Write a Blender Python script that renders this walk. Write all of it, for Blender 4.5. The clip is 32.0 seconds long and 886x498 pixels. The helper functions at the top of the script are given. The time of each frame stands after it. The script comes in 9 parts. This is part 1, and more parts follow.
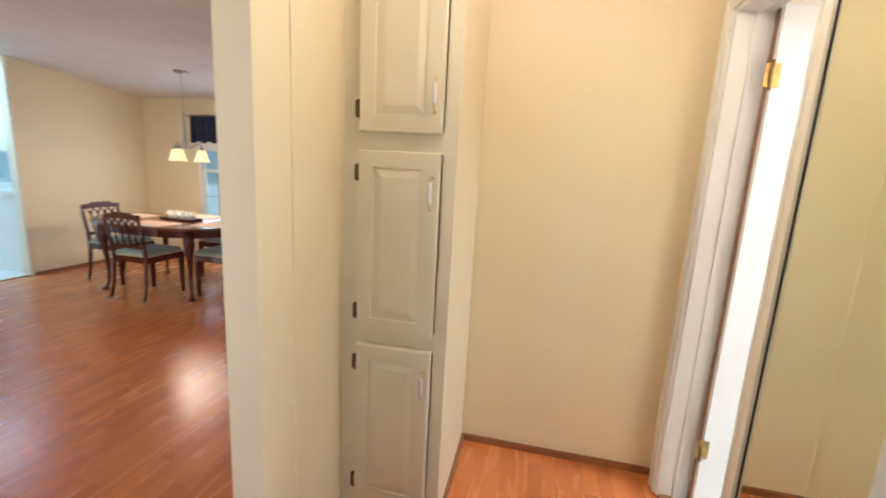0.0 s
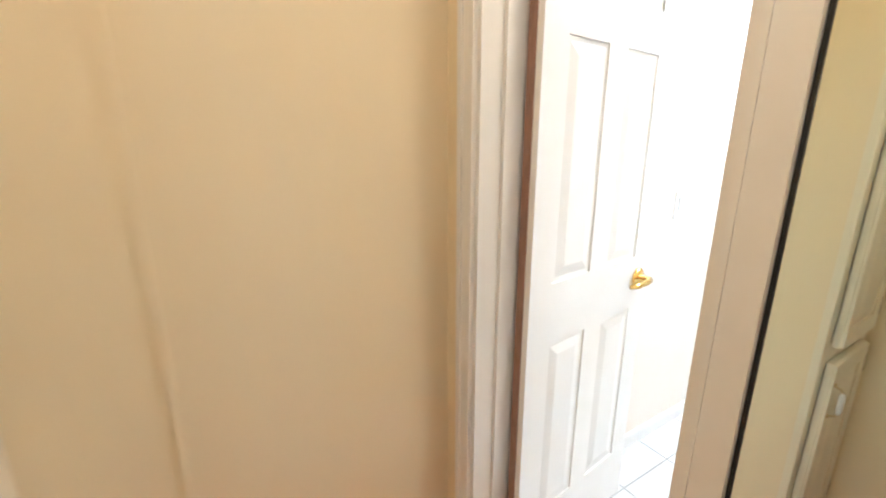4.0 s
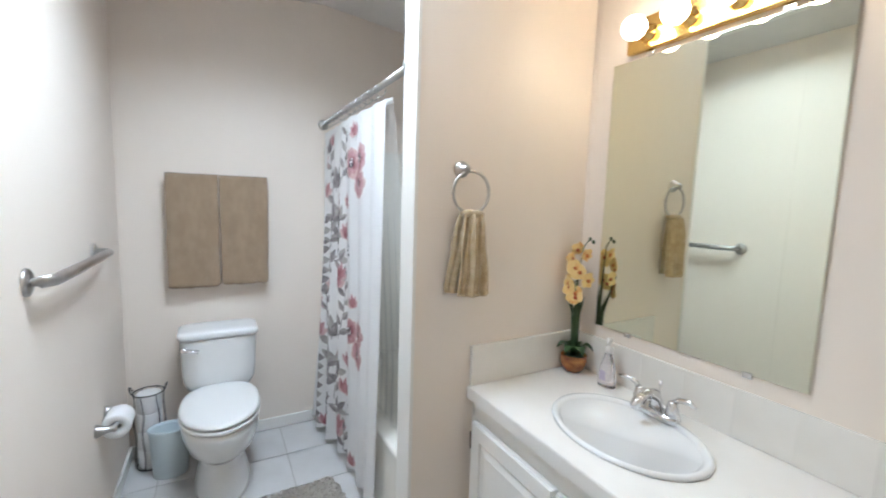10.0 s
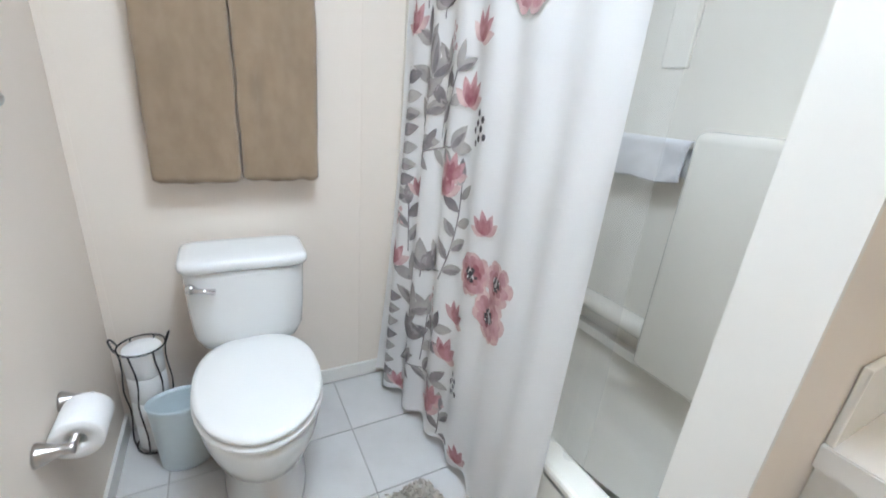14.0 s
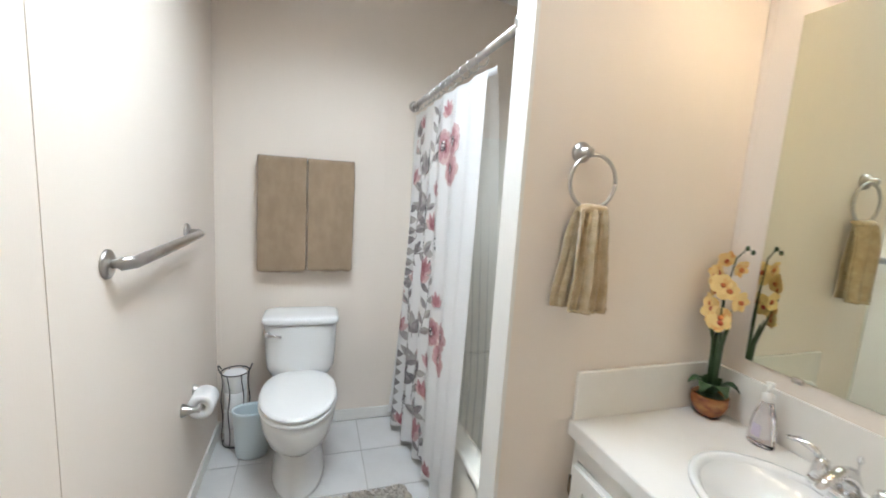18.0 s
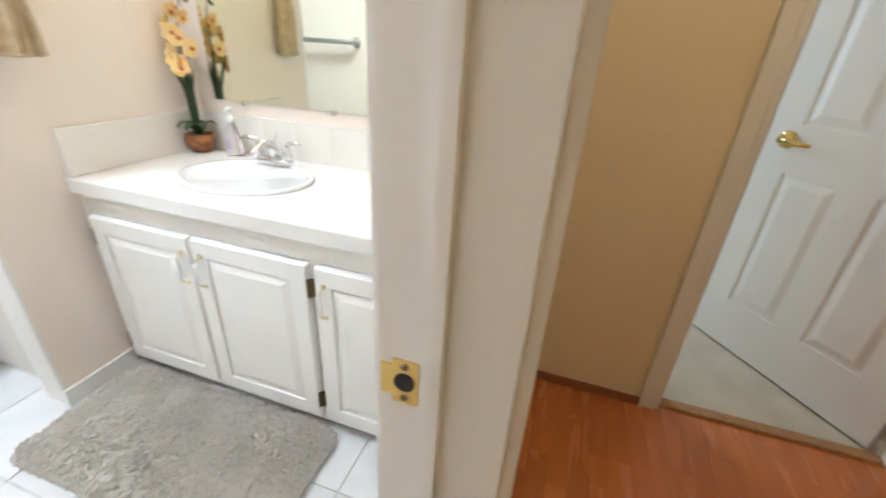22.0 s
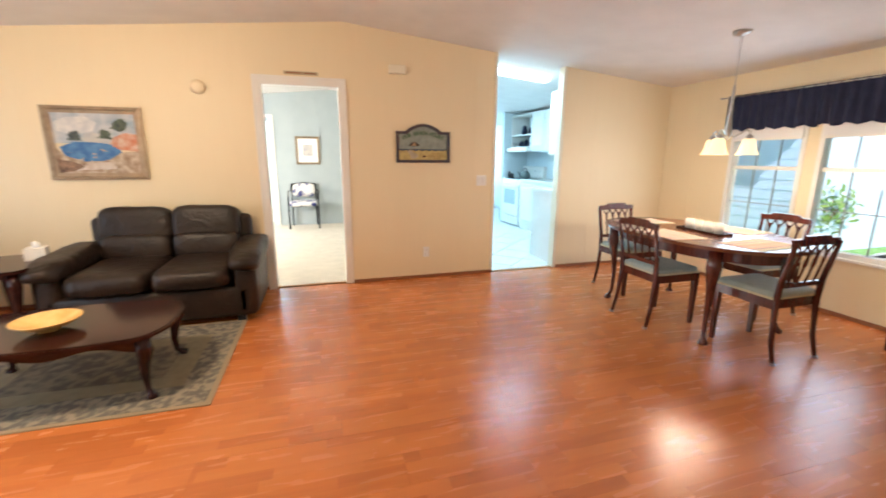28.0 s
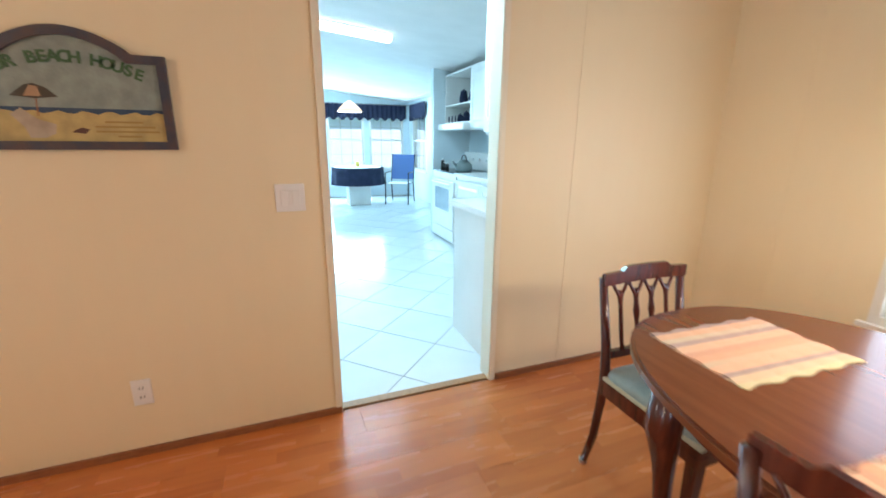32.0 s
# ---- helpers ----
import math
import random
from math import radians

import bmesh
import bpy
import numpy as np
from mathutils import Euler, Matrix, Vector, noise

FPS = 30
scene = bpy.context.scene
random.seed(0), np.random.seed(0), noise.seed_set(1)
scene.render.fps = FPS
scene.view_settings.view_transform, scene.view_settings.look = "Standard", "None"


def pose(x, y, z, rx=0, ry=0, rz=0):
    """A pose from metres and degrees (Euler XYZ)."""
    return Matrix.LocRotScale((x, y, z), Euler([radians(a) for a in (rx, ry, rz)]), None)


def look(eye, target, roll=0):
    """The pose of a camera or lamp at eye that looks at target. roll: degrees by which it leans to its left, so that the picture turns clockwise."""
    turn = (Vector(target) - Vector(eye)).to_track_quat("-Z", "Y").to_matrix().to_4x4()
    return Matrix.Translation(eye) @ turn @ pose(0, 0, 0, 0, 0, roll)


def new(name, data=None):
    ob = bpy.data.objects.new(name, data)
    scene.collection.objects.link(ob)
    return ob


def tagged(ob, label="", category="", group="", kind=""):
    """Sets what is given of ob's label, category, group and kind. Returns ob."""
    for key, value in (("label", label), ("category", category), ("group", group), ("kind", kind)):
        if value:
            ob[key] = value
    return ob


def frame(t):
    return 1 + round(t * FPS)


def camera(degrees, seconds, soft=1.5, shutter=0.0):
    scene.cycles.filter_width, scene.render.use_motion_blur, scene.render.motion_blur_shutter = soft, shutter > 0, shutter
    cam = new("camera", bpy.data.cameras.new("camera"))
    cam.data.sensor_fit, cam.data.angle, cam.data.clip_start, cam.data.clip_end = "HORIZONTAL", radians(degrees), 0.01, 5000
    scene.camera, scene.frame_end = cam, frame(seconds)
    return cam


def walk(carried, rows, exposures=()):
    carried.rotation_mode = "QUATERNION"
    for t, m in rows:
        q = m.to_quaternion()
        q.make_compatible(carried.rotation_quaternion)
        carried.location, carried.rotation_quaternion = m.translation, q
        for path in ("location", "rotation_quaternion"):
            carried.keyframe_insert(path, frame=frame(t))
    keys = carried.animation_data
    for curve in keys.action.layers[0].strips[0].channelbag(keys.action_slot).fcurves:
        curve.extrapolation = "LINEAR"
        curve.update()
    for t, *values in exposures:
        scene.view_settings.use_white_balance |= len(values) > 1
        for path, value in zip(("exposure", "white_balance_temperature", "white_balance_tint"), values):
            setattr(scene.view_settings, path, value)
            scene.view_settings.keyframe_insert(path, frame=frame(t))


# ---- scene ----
cam = camera(94.4, 32.0, soft=1.7, shutter=0.4)
PATH = [
    (0, (1.317, -0.264, 1.361), (-0.606, -0.678, 0.997), 3.1),
    (0.5, (1.253, -0.31, 1.386), (-0.711, -0.424, 1.028), 3.2),
    (1, (1.203, -0.344, 1.388), (-0.755, -0.233, 0.997), 2.2),
    (1.5, (1.149, -0.361, 1.353), (-0.795, -0.181, 0.917), 0.5),
    (2, (1.043, -0.375, 1.336), (-0.901, -0.206, 0.895), -1.2),
    (2.5, (0.866, -0.357, 1.342), (-1.08, -0.155, 0.93), -2.3),
    (4.5, (0.07, -0.07, 1.36), (-1.28, 1.29, 0.80), 0.2),
    (5, (-0.152, 0.056, 1.285), (-1.108, 1.700, 0.657), -0.6),
    (5.5, (-0.199, 0.127, 1.225), (-0.76, 1.876, 0.435), -0.5),
    (6, (-0.174, 0.234, 1.19), (-0.368, 2.025, 0.321), 0.2),
    (6.5, (-0.141, 0.396, 1.211), (0.076, 2.196, 0.367), 1.7),
    (7, (-0.153, 0.479, 1.242), (0.502, 2.209, 0.48), 2.7),
    (7.5, (-0.151, 0.541, 1.265), (0.916, 2.111, 0.636), 3.2),
    (8, (-0.134, 0.558, 1.296), (1.193, 1.97, 0.801), 2.8),
    (8.5, (-0.149, 0.555, 1.344), (1.273, 1.92, 1.008), 2.3),
    (9, (-0.162, 0.56, 1.394), (1.201, 2.007, 1.173), 1.7),
    (9.5, (-0.189, 0.592, 1.415), (1.007, 2.183, 1.219), 1.5),
    (10, (-0.189, 0.663, 1.401), (0.773, 2.403, 1.183), 1.8),
    (10.5, (-0.154, 0.765, 1.388), (0.568, 2.608, 1.102), 2.5),
    (11, (-0.133, 0.862, 1.362), (0.431, 2.742, 0.977), 3.2),
    (11.5, (-0.148, 1.026, 1.323), (0.383, 2.894, 0.845), 4.2),
    (12, (-0.179, 1.239, 1.3), (0.411, 3.063, 0.728), 5.1),
    (12.5, (-0.17, 1.413, 1.275), (0.487, 3.189, 0.631), 5.5),
    (13, (-0.182, 1.544, 1.244), (0.572, 3.246, 0.513), 5.9),
    (13.5, (-0.234, 1.624, 1.21), (0.595, 3.279, 0.454), 5.6),
    (14, (-0.234, 1.704, 1.228), (0.683, 3.343, 0.539), 5.0),
    (14.5, (-0.231, 1.751, 1.294), (0.742, 3.401, 0.718), 3.4),
    (15, (-0.193, 1.764, 1.348), (0.776, 3.463, 0.932), 1.9),
    (15.5, (-0.138, 1.698, 1.399), (0.692, 3.494, 1.105), 0.8),
    (17.5, (-0.142, 1.056, 1.402), (0.367, 2.971, 1.134), 2.9),
    (18, (-0.141, 0.9, 1.396), (0.461, 2.787, 1.114), 3.6),
    (18.5, (-0.167, 0.765, 1.414), (0.565, 2.606, 1.142), 4.3),
    (19, (-0.167, 0.636, 1.432), (0.733, 2.403, 1.175), 4.9),
    (19.5, (-0.154, 0.549, 1.409), (0.882, 2.228, 1.082), 4.9),
    (20, (-0.171, 0.503, 1.352), (0.999, 2.067, 0.919), 4.2),
    (20.5, (-0.204, 0.491, 1.284), (1.114, 1.89, 0.731), 3.2),
    (21, (-0.215, 0.482, 1.218), (1.254, 1.657, 0.539), 2.5),
    (21.5, (-0.243, 0.427, 1.194), (1.363, 1.307, 0.389), 3.3),
    (22, (-0.223, 0.372, 1.185), (1.492, 0.892, 0.296), 3.5),
    (22.5, (-0.172, 0.319, 1.147), (1.613, 0.387, 0.248), 3.7),
    (23, (-0.122, 0.241, 1.209), (1.601, -0.138, 0.268), 2.7),
    (23.5, (-0.081, 0.24, 1.209), (1.481, -0.611, 0.295), 2.6),
    (24, (-0.044, 0.148, 1.222), (1.319, -1.033, 0.358), 2.2),
    (24.5, (0.064, -0.022, 1.259), (1.266, -1.406, 0.458), 1.9),
    (26.5, (0.731, -0.789, 1.268), (1.145, -2.676, 0.752), -0.2),
    (27, (0.789, -1.009, 1.279), (0.871, -2.953, 0.817), -0.2),
    (27.5, (0.773, -1.173, 1.31), (0.542, -3.109, 0.861), -0.1),
    (28, (0.665, -1.339, 1.307), (0.11, -3.21, 0.871), 0.3),
    (28.5, (0.513, -1.496, 1.309), (-0.285, -3.272, 0.849), 0.6),
    (29, (0.3, -1.756, 1.315), (-0.662, -3.443, 0.839), 0.9),
    (29.5, (0.068, -2.038, 1.294), (-0.943, -3.694, 0.809), 0.9),
    (30, (-0.193, -2.348, 1.284), (-1.178, -4.012, 0.776), 0.8),
    (30.5, (-0.43, -2.715, 1.271), (-1.348, -4.42, 0.769), 0.5),
    (31, (-0.665, -3.06, 1.262), (-1.493, -4.818, 0.786), 0.2),
    (31.5, (-0.836, -3.448, 1.292), (-1.612, -5.22, 0.783), 0.4),
    (32, (-1.024, -3.812, 1.297), (-1.718, -5.617, 0.783), 0.6),
]
walk(cam, [(t, look(eye, target, roll)) for t, eye, target, roll in PATH],
     [(0, 0.08, 5850, 10), (2.5, 0.2, 5450, 10), (4.5, -0.25, 6050, 10), (6, -0.5, 6200, 10), (7, -0.88, 5850, 10), (8, -1.0, 6000, 10), (10, -1.32, 5900, 10), (13, -1.12, 6000, 10), (16, -1.15, 6150, 10),
      (19, -1.3, 6350, 10), (20, -1.3, 6350, 10), (21, -1.05, 6000, 10), (22, -0.62, 6100, 10), (23, 0.05, 6650, 10), (24, 0.56, 5650, 10), (26.5, 0.3, 5450, 12), (27, 0.45, 6900, 12), (28, 0.56, 6150, 12), (29, 0.53, 6050, 12),
      (30, 0.35, 6000, 12), (31, 0.28, 6100, 12), (32, 0.35, 6050, 12)])

# ---- world and light ----
world = bpy.data.worlds.new("sky")
scene.world = world
world.use_nodes = True
wn = world.node_tree.nodes
sky = wn.new("ShaderNodeTexSky")
sky.sky_type, sky.sun_disc = "NISHITA", False
sky.sun_elevation, sky.sun_rotation = radians(45), radians(21)
world.node_tree.links.new(sky.outputs[0], wn["Background"].inputs[0])
wn["Background"].inputs[1].default_value = 0.14
sun = new("sun", bpy.data.lights.new("sun", "SUN"))
sun.data.energy, sun.data.angle, sun.data.color = 5.0, radians(0.6), (1, 0.96, 0.9)
sun.matrix_world = look((0, 0, 0), (-0.25, -0.66, -0.70))

WARM, DAY = (1.0, 0.80, 0.56), (0.72, 0.87, 1.0)


def area(name, at, to, w, h, power, colour=DAY):
    ob = new(name, bpy.data.lights.new(name, "AREA"))
    ob.data.shape, ob.data.size, ob.data.size_y, ob.data.energy, ob.data.color = "RECTANGLE", w, h, power, colour
    ob.matrix_world = look(at, to)
    return ob


def point(name, at, power, colour=WARM, radius=0.05):
    ob = new(name, bpy.data.lights.new(name, "POINT"))
    ob.data.energy, ob.data.color, ob.data.shadow_soft_size = power, colour, radius
    ob.location = at
    return ob


area("skylight_glow", (0.0, 1.97, 2.47), (0.0, 1.97, 0), 0.5, 0.8, 71, (0.80, 0.91, 1.0)).data.spread = radians(145)
# fill for the hall, an added lamp where no fixture is known
point("hall_fill_light", (0.3, -0.2, 2.22), 15, (1, 0.83, 0.62), 0.12)
point("fan_lamp_light", (2.1, -3.5, 1.81), 60, (1.0, 0.78, 0.52), 0.1)
for a in (20, 140, 260):
    point("chandelier_light", (-2.47 + 0.15 * math.cos(radians(a)), -3.95 + 0.15 * math.sin(radians(a)), 1.315), 9, WARM, 0.05)
area("dining_window_light", (-3.46, -3.98, 1.08), (0, -3.98, 0.7), 1.45, 1.0, 15)
area("french_door_light", (4.06, -3.3, 1.0), (0, -3.3, 0.7), 1.5, 1.5, 19)
area("side_window_light", (4.06, -5.12, 1.0), (0, -5.0, 0.7), 0.7, 0.9, 5)
for y in (-6.19, -8.15):
    area("kitchen_tube_light", (-1.57, y, 2.21), (-1.57, y, 0), 1.1, 0.12, 16, (0.46, 0.82, 1.0))
area("kitchen_window_light", (-1.9, -13.3, 1.2), (-1.9, -8, 0.8), 2.4, 1.2, 150, (0.5, 0.83, 1.0))
# added fill lamps out of view; neither bedroom has a window in its walls
area("far_bedroom_fill_light", (3.9, -7.8, 1.3), (0.5, -7.8, 0.6), 1.4, 1.3, 150, (1.0, 0.96, 0.88))
area("near_bedroom_fill_light", (3.2, 1.4, 1.4), (1.9, -0.3, 0.8), 1.2, 1.2, 100, DAY)
# overhead fill for the far bath, no fixture modelled
area("far_bath_light", (2.0, -11.2, 2.1), (2.0, -11.2, 0), 0.8, 0.8, 60, (0.6, 0.9, 1.0))


# ---- materials ----
def mat(name, colour, rough=0.5, metal=0.0, spec=0.5, emit=None, second=None, scale=6.0, detail=4.0, stretch=(1, 1, 1), bump=0.0,
        bump_scale=120.0, sheen=0.0, coat=0.0, trans=0.0, rand=0.0, lo=0.35, hi=0.65, rough2=None):
    """One surface: a base colour that drifts to a second one by noise, with a fine relief."""
    m = bpy.data.materials.new(name)
    m.use_nodes = True
    nt = m.node_tree
    b = nt.nodes["Principled BSDF"]
    b.inputs["Base Color"].default_value = (*colour, 1)
    b.inputs["Roughness"].default_value, b.inputs["Metallic"].default_value = rough, metal
    b.inputs["Specular IOR Level"].default_value = spec
    b.inputs["Sheen Weight"].default_value, b.inputs["Coat Weight"].default_value = sheen, coat
    b.inputs["Transmission Weight"].default_value = trans
    if emit:
        b.inputs["Emission Color"].default_value, b.inputs["Emission Strength"].default_value = (*emit[:3], 1), emit[3]
    if second or bump:
        co = nt.nodes.new("ShaderNodeTexCoord")
        mp = nt.nodes.new("ShaderNodeMapping")
        mp.inputs["Scale"].default_value = stretch
        nt.links.new(co.outputs["Object"], mp.inputs[0])
    if second:
        n = nt.nodes.new("ShaderNodeTexNoise")
        n.inputs["Scale"].default_value, n.inputs["Detail"].default_value = scale, detail
        nt.links.new(mp.outputs[0], n.inputs["Vector"])
        r = nt.nodes.new("ShaderNodeMapRange")
        r.inputs["From Min"].default_value, r.inputs["From Max"].default_value = lo, hi
        nt.links.new(n.outputs[0], r.inputs[0])
        x = nt.nodes.new("ShaderNodeMix")
        x.data_type = "RGBA"
        x.inputs[6].default_value, x.inputs[7].default_value = (*colour, 1), (*second, 1)
        nt.links.new(r.outputs[0], x.inputs[0])
        last = x.outputs[2]
        if rand:
            oi = nt.nodes.new("ShaderNodeObjectInfo")
            h = nt.nodes.new("ShaderNodeHueSaturation")
            v = nt.nodes.new("ShaderNodeMapRange")
            v.inputs["To Min"].default_value, v.inputs["To Max"].default_value = 1 - rand, 1 + rand
            nt.links.new(oi.outputs["Random"], v.inputs[0])
            nt.links.new(v.outputs[0], h.inputs["Value"])
            nt.links.new(last, h.inputs["Color"])
            last = h.outputs[0]
        nt.links.new(last, b.inputs["Base Color"])
        if rough2 is not None:
            q = nt.nodes.new("ShaderNodeMapRange")
            q.inputs["To Min"].default_value, q.inputs["To Max"].default_value = rough, rough2
            nt.links.new(r.outputs[0], q.inputs[0])
            nt.links.new(q.outputs[0], b.inputs["Roughness"])
    if bump:
        n2 = nt.nodes.new("ShaderNodeTexNoise")
        n2.inputs["Scale"].default_value, n2.inputs["Detail"].default_value = bump_scale, 3
        nt.links.new(mp.outputs[0], n2.inputs["Vector"])
        bp = nt.nodes.new("ShaderNodeBump")
        bp.inputs["Strength"].default_value, bp.inputs["Distance"].default_value = bump, 0.003
        nt.links.new(n2.outputs[0], bp.inputs["Height"])
        nt.links.new(bp.outputs[0], b.inputs["Normal"])
    return m


def laminate():
    """Cherry laminate board: three strips of short staves, grain along x."""
    m = mat("cherry_laminate", (0.36, 0.12, 0.04), 0.24, coat=0.12)
    nt, L = m.node_tree, m.node_tree.links
    N = nt.nodes.new
    b = nt.nodes["Principled BSDF"]
    b.inputs["Coat Roughness"].default_value = 0.26
    co, oi, sep = N("ShaderNodeTexCoord"), N("ShaderNodeObjectInfo"), N("ShaderNodeSeparateXYZ")
    L.new(co.outputs["Object"], sep.inputs[0])

    def math_node(op, a, c):
        n = N("ShaderNodeMath")
        n.operation = op
        for i, v in enumerate((a, c)):
            if isinstance(v, (int, float)):
                n.inputs[i].default_value = v
            else:
                L.new(v, n.inputs[i])
        return n.outputs[0]

    strip = math_node("FLOOR", math_node("MULTIPLY", sep.outputs[1], 1 / 0.064), 0)
    seed = math_node("MULTIPLY", oi.outputs["Random"], 57.0)
    shift = math_node("MULTIPLY", math_node("ADD", strip, seed), 0.731)
    stave = math_node("FLOOR", math_node("MULTIPLY", math_node("ADD", sep.outputs[0], shift), 1 / 0.42), 0)
    cell = N("ShaderNodeCombineXYZ")
    L.new(strip, cell.inputs[0]), L.new(stave, cell.inputs[1]), L.new(seed, cell.inputs[2])
    wn_ = N("ShaderNodeTexWhiteNoise")
    L.new(cell.outputs[0], wn_.inputs["Vector"])
    mp, add = N("ShaderNodeMapping"), N("ShaderNodeVectorMath")
    mp.inputs["Scale"].default_value = (1.1, 8, 8)
    L.new(co.outputs["Object"], mp.inputs[0])
    L.new(mp.outputs[0], add.inputs[0]), L.new(wn_.outputs["Color"], add.inputs[1])
    sc = N("ShaderNodeVectorMath")
    sc.operation = "MULTIPLY_ADD"
    sc.inputs[1].default_value = (40, 40, 40)
    L.new(wn_.outputs["Color"], sc.inputs[0]), L.new(mp.outputs[0], sc.inputs[2])
    grain = N("ShaderNodeTexNoise")
    grain.inputs["Scale"].default_value, grain.inputs["Detail"].default_value, grain.inputs["Distortion"].default_value = 2.2, 4, 0.8
    L.new(sc.outputs[0], grain.inputs["Vector"])
    tone = math_node("ADD", math_node("MULTIPLY", wn_.outputs["Value"], 0.42), math_node("MULTIPLY", math_node("SUBTRACT", grain.outputs[0], 0.10), 0.65))
    ramp = N("ShaderNodeValToRGB")
    e = ramp.color_ramp.elements
    e[0].position, e[0].color = 0.12, (0.43, 0.128, 0.034, 1)
    e[1].position, e[1].color = 1.0, (0.66, 0.232, 0.068, 1)
    mid = e.new(0.55)
    mid.color = (0.58, 0.184, 0.050, 1)
    L.new(tone, ramp.inputs[0])
    L.new(ramp.outputs[0], b.inputs["Base Color"])
    rr = N("ShaderNodeMapRange")
    rr.inputs["To Min"].default_value, rr.inputs["To Max"].default_value = 0.235, 0.30
    L.new(grain.outputs[0], rr.inputs[0])
    L.new(rr.outputs[0], b.inputs["Roughness"])
    return m


def glass(name, colour=(1, 1, 1), rough=0.0, ior=1.45):
    m = mat(name, colour, rough, trans=1.0)
    m.node_tree.nodes["Principled BSDF"].inputs["IOR"].default_value = ior
    return m


LAMINATE = laminate()
WALL = mat("cream_wall_panel", (0.80, 0.68, 0.465), 0.5, second=(0.793, 0.671, 0.456), scale=3, stretch=(5, 5, 0.6), bump=0.08, bump_scale=60)
BATHWALL = mat("bath_wall_panel", (0.82, 0.735, 0.648), 0.5, second=(0.815, 0.728, 0.64), scale=3, stretch=(5, 5, 0.6), bump=0.08, bump_scale=60)
BLUEWALL = mat("blue_grey_wall", (0.40, 0.46, 0.48), 0.6, second=(0.37, 0.43, 0.455), scale=3, bump=0.08)
KITWALL = mat("pale_kitchen_wall", (0.68, 0.75, 0.77), 0.55, second=(0.65, 0.72, 0.745), scale=3, bump=0.06)
WHITE = mat("white_gloss_paint", (0.82, 0.80, 0.76), 0.33, second=(0.79, 0.765, 0.72), scale=4, bump=0.05, bump_scale=90)
CREAM = mat("cream_cabinet_paint", (0.80, 0.735, 0.585), 0.38, second=(0.775, 0.705, 0.55), scale=4, bump=0.05, bump_scale=90)
CEIL = mat("textured_ceiling", (0.74, 0.71, 0.68), 0.85, second=(0.70, 0.67, 0.64), scale=4, bump=0.7, bump_scale=90)
BASE = mat("brown_base_moulding", (0.30, 0.115, 0.045), 0.45, second=(0.22, 0.08, 0.03), scale=12, stretch=(2, 2, 12))
TILE = mat("bath_floor_tile", (0.60, 0.585, 0.57), 0.30, second=(0.54, 0.525, 0.51), scale=5, bump=0.10, bump_scale=30, rand=0.03)
GROUT = mat("grout", (0.45, 0.43, 0.405), 0.9, second=(0.40, 0.38, 0.355), scale=20, bump=0.3)
KTILE = mat("kitchen_floor_tile", (0.76, 0.79, 0.80), 0.16, second=(0.72, 0.755, 0.77), scale=4, rand=0.03)
CARPET = mat("cream_carpet", (0.56, 0.49, 0.37), 0.95, second=(0.48, 0.42, 0.31), scale=7, bump=0.9, bump_scale=220, sheen=0.3)
MIRROR = mat("mirror_silver", (0.83, 0.87, 0.76), 0.015, 1.0)
CHROME = mat("chrome", (0.75, 0.75, 0.76), 0.12, 1.0)
NICKEL = mat("brushed_nickel", (0.50, 0.48, 0.46), 0.32, 1.0, second=(0.44, 0.42, 0.40), scale=20)
BRASS = mat("polished_brass", (0.80, 0.57, 0.20), 0.16, 1.0, second=(0.70, 0.47, 0.15), scale=10)
OLDBRASS = mat("antique_hinge", (0.20, 0.14, 0.07), 0.4, 0.9, second=(0.12, 0.08, 0.04), scale=30)
BLACK = mat("black_metal", (0.02, 0.02, 0.02), 0.45, 0.4)
PORCELAIN = mat("white_porcelain", (0.80, 0.80, 0.79), 0.10, second=(0.78, 0.78, 0.77), scale=3, coat=0.3)
ACRYLIC = mat("tub_acrylic", (0.85, 0.815, 0.74), 0.22, second=(0.83, 0.79, 0.715), scale=3)
LAMTOP = mat("white_countertop", (0.80, 0.78, 0.745), 0.30, second=(0.775, 0.75, 0.71), scale=8)
PALEBRASS = mat("pale_worn_brass", (0.72, 0.60, 0.38), 0.3, 0.9, second=(0.62, 0.50, 0.30), scale=30)
SPLASH = mat("splash_tile", (0.82, 0.79, 0.735), 0.22, second=(0.77, 0.74, 0.68), scale=6, rand=0.03)
TOWEL = mat("tan_terry", (0.37, 0.268, 0.172), 0.95, second=(0.32, 0.228, 0.143), scale=9, stretch=(3, 3, 1.5), bump=1.0, bump_scale=350, sheen=0.4)
OLIVE = mat("khaki_terry", (0.54, 0.43, 0.275), 0.95, second=(0.44, 0.335, 0.19), scale=40, bump=1.0, bump_scale=190, sheen=0.4)
SHAG = mat("grey_shag", (0.77, 0.725, 0.66), 0.95, second=(0.68, 0.635, 0.57), scale=12, sheen=0.3)
pile, fuzz = SHAG.node_tree.nodes.new("ShaderNodeBsdfTranslucent"), SHAG.node_tree.nodes.new("ShaderNodeMixShader")
pile.inputs[0].default_value, fuzz.inputs[0].default_value = (0.75, 0.705, 0.64, 1), 0.4
SHAG.node_tree.links.new(SHAG.node_tree.nodes["Principled BSDF"].outputs[0], fuzz.inputs[1])
SHAG.node_tree.links.new(pile.outputs[0], fuzz.inputs[2])
SHAG.node_tree.links.new(fuzz.outputs[0], SHAG.node_tree.nodes["Material Output"].inputs[0])
CURTAIN = mat("white_curtain_cloth", (0.80, 0.79, 0.79), 0.85, second=(0.77, 0.755, 0.755), scale=5, bump=0.25, bump_scale=500, sheen=0.2)
